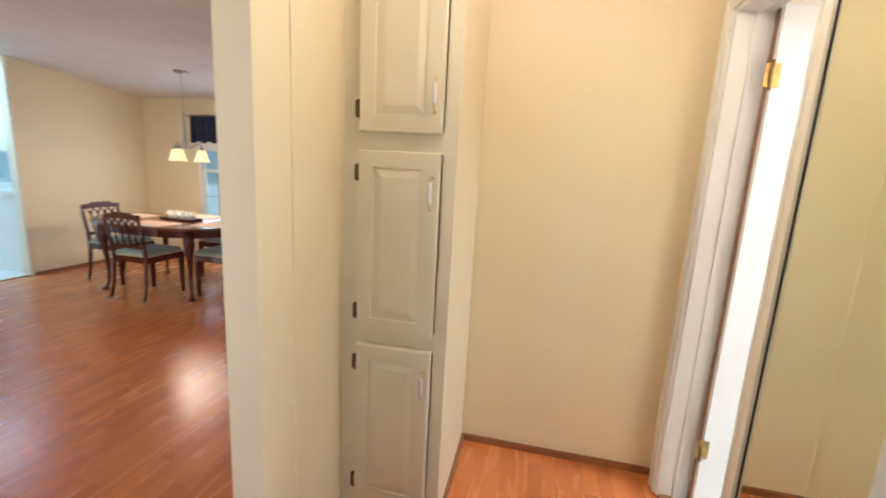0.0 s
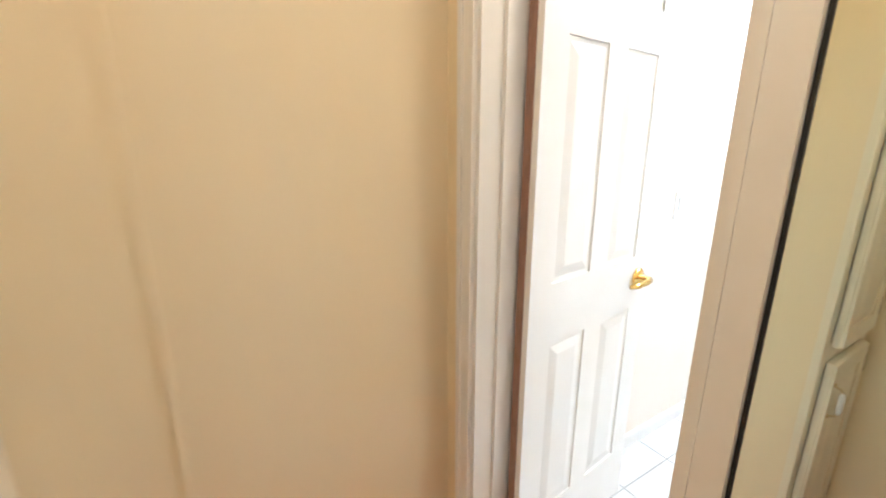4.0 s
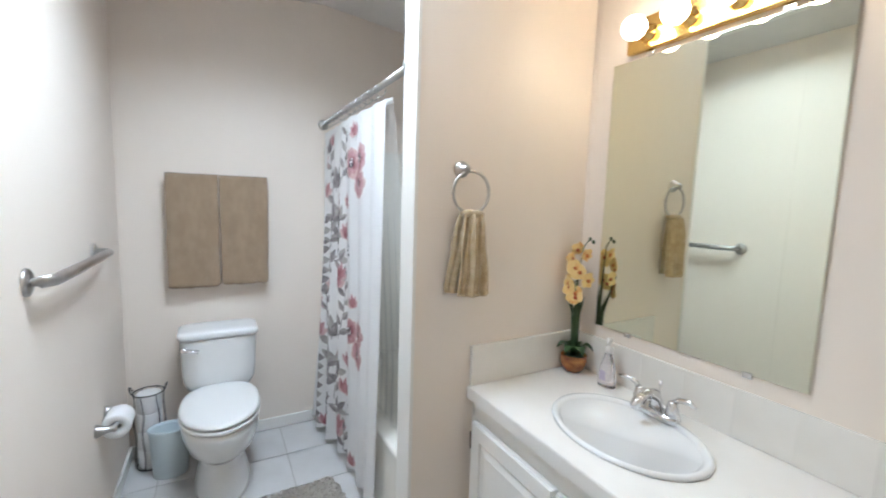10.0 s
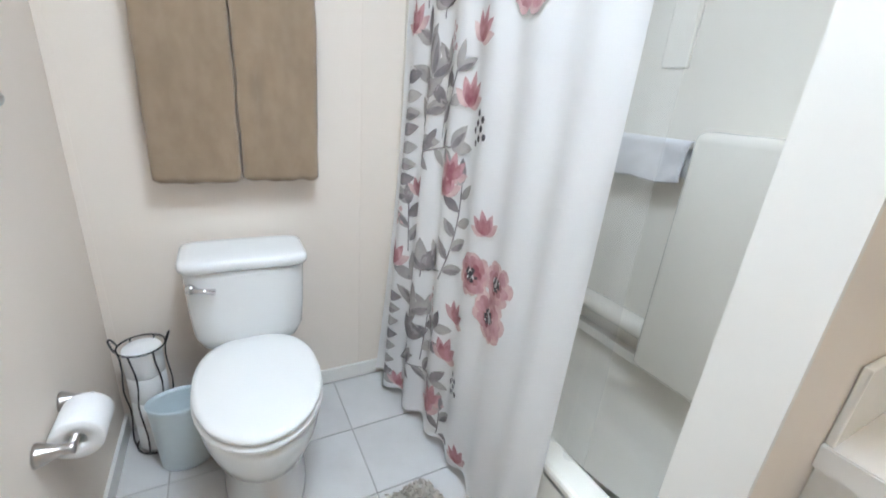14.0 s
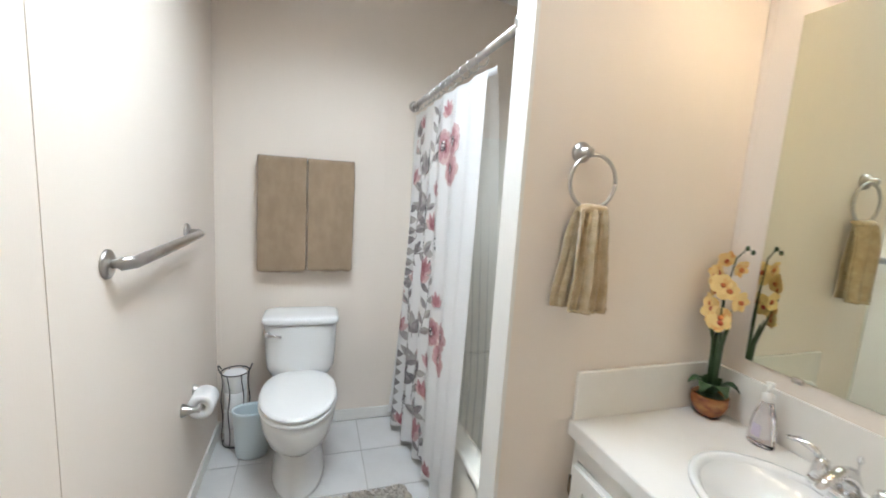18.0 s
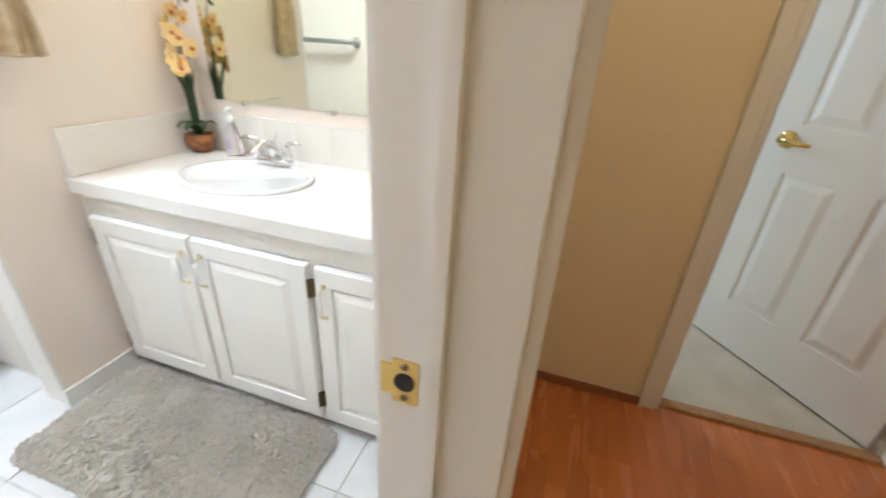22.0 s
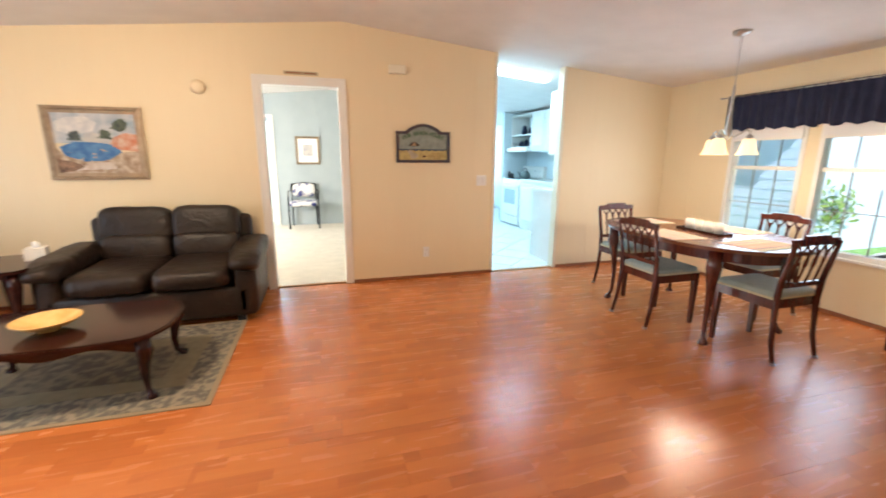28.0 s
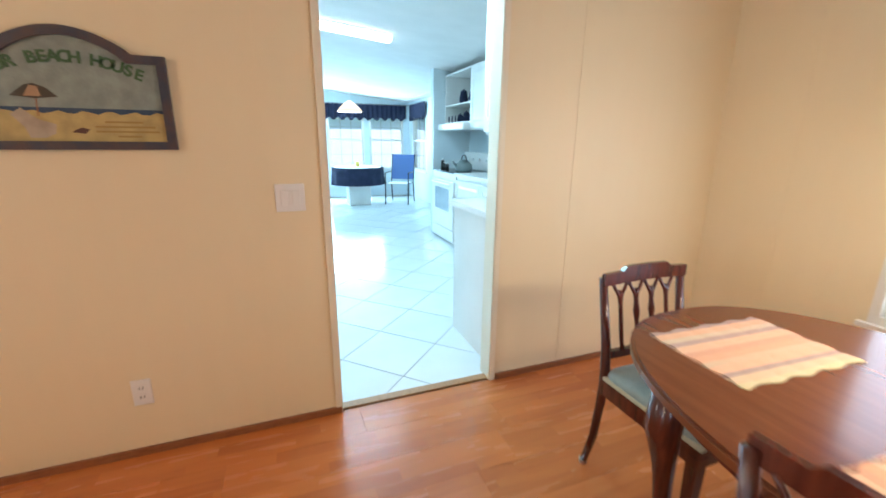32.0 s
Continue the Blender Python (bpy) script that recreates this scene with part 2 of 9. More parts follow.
GREYLEAF = mat("grey_leaf_print", (0.30, 0.275, 0.265), 0.85, second=(0.44, 0.41, 0.39), scale=16)
DARKLEAF = mat("dark_leaf_print", (0.155, 0.135, 0.145), 0.85, second=(0.27, 0.24, 0.24), scale=20)
PALEROSE = mat("pale_petal_print", (0.68, 0.52, 0.50), 0.85, second=(0.52, 0.33, 0.34), scale=22)
CLOTH = mat("shower_curtain_cloth", (0.86, 0.85, 0.85), 0.85, second=(0.83, 0.815, 0.815), scale=5, bump=0.25, bump_scale=500, sheen=0.2)
lit, soft = CLOTH.node_tree.nodes.new("ShaderNodeBsdfTranslucent"), CLOTH.node_tree.nodes.new("ShaderNodeMixShader")
lit.inputs[0].default_value, soft.inputs[0].default_value = (0.88, 0.87, 0.86, 1), 0.26
CLOTH.node_tree.links.new(CLOTH.node_tree.nodes["Principled BSDF"].outputs[0], soft.inputs[1])
CLOTH.node_tree.links.new(lit.outputs[0], soft.inputs[2])
CLOTH.node_tree.links.new(soft.outputs[0], CLOTH.node_tree.nodes["Material Output"].inputs[0])
FROST = mat("frosted_candle_glass", (0.90, 0.88, 0.84), 0.2)
FROST.node_tree.nodes["Principled BSDF"].inputs["Alpha"].default_value = 0.3
LINER = mat("clear_liner_film", (0.86, 0.88, 0.87), 0.25)
LINER.node_tree.nodes["Principled BSDF"].inputs["Alpha"].default_value = 0.12
ROSE = mat("rose_petal_print", (0.38, 0.175, 0.195), 0.85, second=(0.58, 0.37, 0.37), scale=26)
REDROSE = mat("red_petal_print", (0.25, 0.075, 0.095), 0.85, second=(0.45, 0.23, 0.245), scale=24)
INK = mat("dark_print", (0.05, 0.045, 0.05), 0.85)
PAPER = mat("white_paper", (0.84, 0.83, 0.82), 0.9, bump=0.3, bump_scale=150)
BIN = mat("pale_blue_plastic", (0.62, 0.69, 0.71), 0.35, second=(0.59, 0.66, 0.68), scale=4)
PLASTIC = mat("white_plastic", (0.80, 0.79, 0.77), 0.3)
LEATHER = mat("dark_brown_leather", (0.016, 0.0095, 0.0065), 0.40, spec=0.32, second=(0.026, 0.015, 0.010), scale=7, bump=0.35, bump_scale=130)
crease, fold = LEATHER.node_tree.nodes.new("ShaderNodeTexNoise"), LEATHER.node_tree.nodes.new("ShaderNodeBump")
crease.inputs["Scale"].default_value, crease.inputs["Detail"].default_value, crease.inputs["Distortion"].default_value = 9, 2, 1.6
fold.inputs["Strength"].default_value, fold.inputs["Distance"].default_value = 0.32, 0.03
LEATHER.node_tree.links.new(LEATHER.node_tree.nodes["Mapping"].outputs[0], crease.inputs["Vector"])
LEATHER.node_tree.links.new(crease.outputs[0], fold.inputs["Height"])
LEATHER.node_tree.links.new(fold.outputs[0], LEATHER.node_tree.nodes["Bump"].inputs["Normal"])
MAHOGANY = mat("dark_mahogany", (0.05, 0.009, 0.006), 0.2, second=(0.10, 0.019, 0.010), scale=5, stretch=(12, 12, 1.2), coat=0.12)
TABLEWOOD = mat("polished_table_top", (0.125, 0.034, 0.013), 0.2, second=(0.16, 0.047, 0.018), scale=3, stretch=(9, 1.0, 6), coat=0.1)
BLACKWOOD = mat("polished_black_cherry", (0.022, 0.006, 0.005), 0.14, spec=0.3, second=(0.036, 0.010, 0.007), scale=4, stretch=(2, 9, 9))
OAK = mat("honey_oak", (0.42, 0.22, 0.09), 0.4, second=(0.33, 0.16, 0.06), scale=5, stretch=(10, 10, 1.5))
SEAT = mat("sage_seat_cloth", (0.34, 0.40, 0.36), 0.9, second=(0.29, 0.35, 0.31), scale=30, bump=0.5, bump_scale=400, sheen=0.3)
SEATBAND = mat("yellow_seat_welt", (0.58, 0.52, 0.34), 0.9, bump=0.4, bump_scale=300)
NAVY = mat("navy_cloth", (0.012, 0.016, 0.045), 0.9, second=(0.018, 0.023, 0.06), scale=10, bump=0.4, bump_scale=300)
BULB = mat("lit_bulb", (1, 0.95, 0.85), 0.3, emit=(1.0, 0.80, 0.56, 68.0))
SHADE = mat("lit_alabaster_shade", (0.42, 0.32, 0.18), 0.4, emit=(1.0, 0.72, 0.33, 1.15))
FANGLASS = mat("lit_fan_glass", (0.7, 0.6, 0.45), 0.3, emit=(1.0, 0.86, 0.6, 5.0))
TUBE = mat("fluorescent_diffuser", (0.95, 0.97, 1), 0.4, emit=(0.75, 0.93, 1.0, 9.0))
SKYPANE = mat("skylight_diffuser", (0.9, 0.95, 1), 0.4, emit=(0.80, 0.91, 1.0, 10.0))
PANE = glass("window_glass")
ACRYL = glass("clear_soap", (0.97, 0.94, 0.98))
GREENGLASS = mat("green_glass", (0.012, 0.22, 0.06), 0.05, trans=0.75)
REDGLASS = mat("dark_red_glass", (0.30, 0.01, 0.03), 0.06, trans=0.5)
GOLDFOIL = mat("gold_foil", (0.75, 0.6, 0.25), 0.3, 0.8)
BLADE = mat("dark_orchid_leaf", (0.022, 0.058, 0.018), 0.35, second=(0.035, 0.085, 0.025), scale=12)
BUSH = mat("sunlit_bush_leaf", (0.10, 0.22, 0.05), 0.5, second=(0.20, 0.30, 0.07), scale=5)
STEM = mat("dark_stem", (0.03, 0.06, 0.02), 0.5)
ORCHID = mat("yellow_orchid", (0.84, 0.62, 0.26), 0.6, second=(0.72, 0.30, 0.07), scale=40, lo=0.56, hi=0.74)
ORCHIDRED = mat("orchid_centre", (0.45, 0.06, 0.03), 0.6, second=(0.6, 0.2, 0.05), scale=40)
POT = mat("glazed_brown_bowl", (0.20, 0.05, 0.025), 0.2, second=(0.40, 0.17, 0.05), scale=22, stretch=(1, 1, 1.6))
SIDING = mat("pale_blue_siding", (0.56, 0.68, 0.84), 0.6, second=(0.53, 0.65, 0.81), scale=3)
DARKPANE = mat("dark_pane", (0.05, 0.08, 0.13), 0.08)
TURQ = mat("turquoise_siding", (0.08, 0.70, 0.80), 0.6, second=(0.07, 0.65, 0.75), scale=3)
GRASS = mat("lawn", (0.15, 0.30, 0.08), 0.95, second=(0.20, 0.36, 0.11), scale=9, bump=1.0, bump_scale=60)
HINGE = mat("worn_brass_hinge", (0.42, 0.29, 0.10), 0.35, 0.9, second=(0.26, 0.17, 0.06), scale=40)
CONCRETE = mat("concrete", (0.80, 0.80, 0.78), 0.9, second=(0.72, 0.72, 0.70), scale=5, bump=0.4)


# ---- mesh helpers ----
def mesh(name, bm, material, smooth=False):
    me = bpy.data.meshes.new(name)
    bmesh.ops.recalc_face_normals(bm, faces=bm.faces)
    bm.to_mesh(me)
    bm.free()
    if smooth:
        me.shade_smooth()
    for m in material if isinstance(material, (list, tuple)) else [material]:
        me.materials.append(m)
    return me


def part(name, bm, material, parent=None, label="", smooth=False):
    ob = new(name, mesh(name, bm, material, smooth))
    if parent:
        ob.parent = parent
    return tagged(ob, label)


def struct(name, bm, material, label="", category="", smooth=False):
    return tagged(part(name, bm, material, smooth=smooth), label, category, kind="structure")


START = [0.0]  # where the y count of the room being furnished begins


def thing(name, label, category, at=(0, 0, 0), rz=0, group=""):
    ob = new(name)
    ob.matrix_basis = pose(at[0], at[1] + START[0], at[2], 0, 0, rz)
    return tagged(ob, label, category, group)


def whole(name, bm, material, label, category, at=(0, 0, 0), rz=0, group="", smooth=False):
    ob = part(name, bm, material, None, "", smooth)
    ob.matrix_basis = pose(at[0], at[1] + START[0], at[2], 0, 0, rz)
    return tagged(ob, label, category, group)


def box(bm, x0, y0, z0, x1, y1, z1, bevel=0.0, seg=2):
    m = Matrix.LocRotScale(((x0 + x1) / 2, (y0 + y1) / 2, (z0 + z1) / 2), None, (abs(x1 - x0), abs(y1 - y0), abs(z1 - z0)))
    vs = bmesh.ops.create_cube(bm, size=1, matrix=m)["verts"]
    if bevel:
        es = list({e for v in vs for e in v.link_edges})
        bmesh.ops.bevel(bm, geom=es, offset=bevel, segments=seg, affect="EDGES", profile=0.5)
    return bm


def boxes(*rows, bevel=0.0):
    bm = bmesh.new()
    for r in rows:
        box(bm, *r, bevel=bevel)
    return bm


def lathe(bm, profile, at=(0, 0, 0), seg=24, m=None, sx=1.0, sy=1.0):
    """A turned body from (radius, height) pairs round z."""
    m = m or Matrix.Identity(4)
    rings = []
    for r, z in profile:
        rings.append([bm.verts.new(m @ Vector((at[0] + sx * r * math.cos(2 * math.pi * i / seg), at[1] + sy * r * math.sin(2 * math.pi * i / seg), at[2] + z)))
                      for i in range(seg)])
    for a, b in zip(rings, rings[1:]):
        for i in range(seg):
            bm.faces.new((a[i], a[(i + 1) % seg], b[(i + 1) % seg], b[i]))
    for ring, r in ((rings[0], profile[0][0]), (rings[-1], profile[-1][0])):
        if r > 1e-5:
            bm.faces.new(ring)
    bmesh.ops.remove_doubles(bm, verts=[v for ring in rings for v in ring], dist=1e-6)
    return bm


def tube(bm, pts, r, seg=10, ends=None):
    """A round bar along points; ends: radius at each point."""
    pts = [Vector(p) for p in pts]
    rings, up = [], Vector((0.123, 0.31, 0.94))
    for i, p in enumerate(pts):
        d = (pts[min(i + 1, len(pts) - 1)] - pts[max(i - 1, 0)]).normalized()
        if abs(d.dot(up)) > 0.95:
            up = Vector((0.9, 0.2, 0.1))
        a = d.cross(up).normalized()
        b = d.cross(a)
        rad = ends[i] if ends else r
        rings.append([bm.verts.new(p + rad * (math.cos(2 * math.pi * k / seg) * a + math.sin(2 * math.pi * k / seg) * b)) for k in range(seg)])
        up = b
    for u, v in zip(rings, rings[1:]):
        best = min(range(seg), key=lambda s: (u[0].co - v[s].co).length)
        for k in range(seg):
            bm.faces.new((u[k], u[(k + 1) % seg], v[(k + 1 + best) % seg], v[(k + best) % seg]))
    bm.faces.new(rings[0]), bm.faces.new(rings[-1])
    return bm


def arc(c, r, a0, a1, n, plane="xz"):
    out = []
    for i in range(n + 1):
        a = radians(a0 + (a1 - a0) * i / n)
        u, v = r * math.cos(a), r * math.sin(a)
        out.append({"xz": (c[0] + u, c[1], c[2] + v), "yz": (c[0], c[1] + u, c[2] + v), "xy": (c[0] + u, c[1] + v, c[2])}[plane])
    return out


def blob(bm, c, s, e=(0.35, 0.35), seg=(20, 12), m=None, wob=0.0, freq=6.0):
    """A stuffed box: superellipsoid with half sizes s; wob: wrinkles."""
    def pw(v, k):
        return math.copysign(abs(v) ** k, v)
    nu, nv = seg
    rings = []
    for j in range(nv + 1):
        b = -math.pi / 2 + math.pi * j / nv
        ring = []
        for i in range(nu):
            a = 2 * math.pi * i / nu
            p = Vector((s[0] * pw(math.cos(b), e[0]) * pw(math.cos(a), e[1]), s[1] * pw(math.cos(b), e[0]) * pw(math.sin(a), e[1]), s[2] * pw(math.sin(b), e[0])))
            if wob:
                p *= 1 + wob * noise.noise(Vector(c) * 3 + p * freq)
            p += Vector(c)
            ring.append(bm.verts.new(m @ p if m else p))
        rings.append(ring)
    for u, v in zip(rings, rings[1:]):
        for i in range(nu):
            bm.faces.new((u[i], u[(i + 1) % nu], v[(i + 1) % nu], v[i]))
    bmesh.ops.remove_doubles(bm, verts=[v for r in rings for v in r], dist=1e-6)
    return bm


def prism(bm, outline, z0, z1, m=None):
    """A flat slab with the given xy outline."""
    m = m or Matrix.Identity(4)
    lo = [bm.verts.new(m @ Vector((x, y, z0))) for x, y in outline]
    hi = [bm.verts.new(m @ Vector((x, y, z1))) for x, y in outline]
    bm.faces.new(lo), bm.faces.new(hi)
    n = len(outline)
    for i in range(n):
        bm.faces.new((lo[i], lo[(i + 1) % n], hi[(i + 1) % n], hi[i]))
    return bm


def frustum(bm, x0, z0, x1, z1, ya, yb, inset):
    """A raised panel field in the xz plane, from depth ya to yb, drawn in by inset."""
    a = [bm.verts.new(p) for p in ((x0, ya, z0), (x1, ya, z0), (x1, ya, z1), (x0, ya, z1))]
    b = [bm.verts.new(p) for p in ((x0 + inset, yb, z0 + inset), (x1 - inset, yb, z0 + inset), (x1 - inset, yb, z1 - inset), (x0 + inset, yb, z1 - inset))]
    bm.faces.new(b)
    for i in range(4):
        bm.faces.new((a[i], a[(i + 1) % 4], b[(i + 1) % 4], b[i]))


def sheet(bm, f, nu, nv, thick=0.0):
    """A grid of points f(u, v), u and v from 0 to 1."""
    g = [[bm.verts.new(f(i / nu, j / nv)) for i in range(nu + 1)] for j in range(nv + 1)]
    fs = [bm.faces.new((g[j][i], g[j][i + 1], g[j + 1][i + 1], g[j + 1][i])) for j in range(nv) for i in range(nu)]
    if thick:
        bmesh.ops.recalc_face_normals(bm, faces=fs)
        bmesh.ops.solidify(bm, geom=fs, thickness=thick)
    return bm


def turned(bm, m):
    bmesh.ops.transform(bm, matrix=m, verts=bm.verts)
    return bm


def on_plane(axis, value, rows):
    """Boxes on a wall: rows of (a0, z0, a1, z1, from, to) measured along the wall and out of it."""
    bm = bmesh.new()
    for a0, z0, a1, z1, d0, d1 in rows:
        if axis == "x":
            box(bm, value + d0, a0, z0, value + d1, a1, z1)
        else:
            box(bm, a0, value + d0, z0, a1, value + d1, z1)
    return bm


# ---- the setting ----
RIDGE_X, RIDGE_Z, SLOPE = 0.39, 2.535, 0.10


def ceiling_z(x):
    return RIDGE_Z - SLOPE * abs(x - RIDGE_X)


def clipped(bm):
    """Cut a wall off under the two slopes of the ceiling."""
    for s in (1, -1):
        r = bmesh.ops.bisect_plane(bm, geom=bm.verts[:] + bm.edges[:] + bm.faces[:], plane_co=(RIDGE_X, 0, RIDGE_Z + 0.012), plane_no=(s * SLOPE, 0, 1), clear_outer=True)
        es = [e for e in r["geom_cut"] if isinstance(e, bmesh.types.BMEdge)]
        bmesh.ops.edgeloop_fill(bm, edges=es)
    return bm


def wall(name, rows, material, label):
    bm = bmesh.new()
    for r in rows:
        b = clipped(boxes(r))
        me = bpy.data.meshes.new("tmp")
        b.to_mesh(me)
        b.free()
        bm.from_mesh(me)
        bpy.data.meshes.remove(me)
    return struct(name, bm, material, label, "wall")


T = 2.75
XW, XE, YF, YN = -3.5, 4.1, -5.62, -1.03
YH, YHS, XEND, XBED = 0.385, -0.927, -0.61, 1.12
YB, YT, XL, XV = 0.50, 3.24, -0.625, 1.125
PY0, PY1, PX = 1.86, 1.95, 0.362
YN2 = -0.985

wall("wall_bath_hall", [(XEND, YH, 0, -0.484, YB, T), (-0.484, YH, 2.0, 0.055, YB, T), (0.055, YH, 0, XBED, YB, T)], WALL, "cream panelled wall with a white bathroom door frame")
wall("wall_bath_west", [(-0.725, YB, 0, XL, YT + 0.1, T)], BATHWALL, "pale beige panelled bathroom wall")
wall("wall_hall_end", [(-0.725, YN, 0, XEND, YB, T)], WALL, "cream panelled end wall of the hallway")
wall("wall_hall_south", [(XW, YN, 0, 0.435, YHS, T)], WALL, "cream panelled wall between hallway and living room")
wall("wall_bedroom", [(XBED, YN2, 0, 1.21, -0.823, T), (XBED, -0.823, 2.0, 1.21, -0.092, T), (XBED, -0.092, 0, 1.21, YB, T)], WALL, "cream panelled wall with the bedroom doorway")
wall("wall_living_north", [(1.21, YN2, 0, XE, YN + 0.1, T)], WALL, "cream panelled living room wall")
wall("wall_bath_north", [(XL, YT, 0, XV + 0.1, YT + 0.1, T)], BATHWALL, "pale beige panelled wall behind the toilet")
wall("wall_bath_east", [(XV, YB, 0, XV + 0.1, YT, T)], BATHWALL, "pale beige panelled wall behind the vanity")
wall("wall_bath_partition", [(PX + 0.012, PY0, 0, XV, PY1, T)], BATHWALL, "pale beige partition between vanity and tub")
wall("wall_bath_door_side", [(0.14, YB, 0, XV, YB + 0.004, T)], BATHWALL, "pale beige panelled wall beside the bathroom door")
wall("wall_living_south", [(1.15, YF - 0.1, 0, XE, YF, T), (0.44, YF - 0.1, 1.97, 1.15, YF, T), (-1.195, YF - 0.1, 0, 0.44, YF, T), (XW, YF - 0.1, 0, -2.003, YF, T)],
     WALL, "cream panelled wall with bedroom doorway and kitchen opening")
WIN = ((-4.75, -4.03), (-3.93, -3.21))
WZ0, WZ1 = 0.50, 1.86
wall("wall_dining_west", [(XW - 0.12, YF - 0.1, 0, XW, YHS, WZ0), (XW - 0.12, YF - 0.1, WZ1, XW, YHS, T), (XW - 0.12, YF - 0.1, WZ0, XW, WIN[0][0], WZ1),
                          (XW - 0.12, WIN[0][1], WZ0, XW, WIN[1][0], WZ1), (XW - 0.12, WIN[1][1], WZ0, XW, YHS, WZ1)], WALL, "cream wall with two dining room windows")
FD0, FD1, FDZ = -4.235, -2.40, 1.876
W20, W21, W2Z0, W2Z1 = -5.52, -4.72, 0.50, 1.94
wall("wall_living_east", [(XE, YF - 0.1, 0, XE + 0.12, W20, T), (XE, W20, 0, XE + 0.12, W21, W2Z0), (XE, W20, W2Z1, XE + 0.12, W21, T), (XE, W21, 0, XE + 0.12, FD0, T),
                          (XE, FD0, FDZ, XE + 0.12, FD1, T), (XE, FD1, 0, XE + 0.12, YN + 0.1, T)], WALL, "cream wall with French doors and a shaded window")
XN = -3.86
wall("wall_kitchen_west", [(XW - 0.12, -9.26, 0, XW, YF - 0.1, T)], KITWALL, "pale kitchen wall behind the stove")
wall("wall_kitchen_divider", [(-1.0, -13.6, 0, -0.9, YF - 0.1, T)], KITWALL, "pale wall between kitchen and bedroom")
NOOK = ((-3.72, -2.92), (-2.80, -2.0))
NZ0, NZ1 = 0.62, 1.86
wall("wall_kitchen_south", [(XN, -13.62, 0, -0.9, -13.5, NZ0), (XN, -13.62, NZ1, -0.9, -13.5, T), (XN, -13.62, NZ0, NOOK[0][0], -13.5, NZ1), (NOOK[0][1], -13.62, NZ0, NOOK[1][0], -13.5, NZ1),
                            (NOOK[1][1], -13.62, NZ0, -0.9, -13.5, NZ1)], KITWALL, "pale breakfast nook wall with two windows")
NS0, NS1 = -13.2, -12.2
wall("wall_nook_side", [(XN - 0.12, -13.62, 0, XN, -9.26, NZ0), (XN - 0.12, -13.62, NZ1, XN, -9.26, T), (XN - 0.12, -13.62, NZ0, XN, NS0, NZ1), (XN - 0.12, NS1, NZ0, XN, -9.26, NZ1)],
     KITWALL, "pale side wall of the breakfast nook with a window")
wall("wall_far_bedroom_south", [(-0.9, -9.9, 0, 1.5, -9.8, T), (1.5, -9.9, 2.0, 2.4, -9.8, T), (2.4, -9.9, 0, XE, -9.8, T)], BLUEWALL, "blue-grey bedroom wall with a doorway")
wall("wall_far_bedroom_east", [(XE, -13.6, 0, XE + 0.12, YF - 0.1, T)], BLUEWALL, "blue-grey bedroom side wall")
wall("wall_far_bath", [(-0.9, -12.6, 0, XE, -12.5, T), (1.2, -12.5, 0, 1.3, -9.9, T)], KITWALL, "pale wall of the far bathroom")
wall("wall_near_bedroom", [(2.3, -0.93, 0, 2.4, -0.24, T), (1.21, 2.4, 0, XE, 2.5, T), (3.3, -0.93, 0, 3.4, 2.4, T)], BLUEWALL, "blue-grey bedroom wall seen past the open door")

bm = bmesh.new()
XO, YO0, YO1 = 0.14, -13.62, 3.39
for up in (0, 0.12):
    v = [bm.verts.new((x, y, ceiling_z(x) + up)) for y in (YO0, YO1) for x in (XW - 0.12, RIDGE_X, XE + 0.12)]
    bm.faces.new((v[0], v[1], v[4], v[3])), bm.faces.new((v[1], v[2], v[5], v[4]))
struct("ceiling", bm, CEIL, "white textured vaulted ceiling with a shallow ridge", "ceiling")
struct("ceiling_nook", boxes((XN - 0.12, -13.62, ceiling_z(XW) - 0.02, XW - 0.115, -9.26, ceiling_z(XW) + 0.10)), CEIL, "low white ceiling strip over the nook side", "ceiling")

# skylight in the bathroom; the hall ceiling lamp further down is an unseen addition
sk = thing("skylight", "white framed bathroom skylight with a glowing diffuser", "skylight", (0.0, 1.97, ceiling_z(0.0)))
part("frame", boxes((-0.3, -0.4, -0.03, -0.25, 0.4, 0.03), (0.25, -0.4, -0.03, 0.3, 0.4, 0.03), (-0.25, -0.4, -0.03, 0.25, -0.35, 0.03), (-0.25, 0.35, -0.03, 0.25, 0.4, 0.03)), WHITE, sk)
part("diffuser", boxes((-0.25, -0.35, -0.004, 0.25, 0.35, 0.004)), SKYPANE, sk, "glowing white diffuser pane")

# floors under the finish
struct("floor", boxes((XW - 0.12, YF - 0.05, -0.12, XE + 0.12, YH + 0.04, -0.008)), BASE, "cherry laminate floor of staves laid along the house", "floor")
struct("floor_bath", boxes((-0.725, YH + 0.04, -0.12, XV + 0.1, YT + 0.1, -0.003)), GROUT, "square pale tile floor with grey grout", "floor")
struct("floor_kitchen", boxes((XN - 0.12, -13.62, -0.12, -0.9, YF - 0.05, -0.003)), GROUT, "white kitchen tile floor laid on the diagonal", "floor")
struct("floor_far_bedroom", boxes((-0.9, -13.62, -0.12, XE + 0.12, YF - 0.05, -0.001)), CARPET, "cream carpet of the far bedroom", "floor")
struct("floor_near_bedroom", boxes((1.165, YN + 0.1, -0.007, XE + 0.12, 2.5, 0.004), (1.225, YN + 0.1, -0.12, XE + 0.12, YO1, -0.0075)), CARPET, "cream carpet of the near bedroom", "floor")


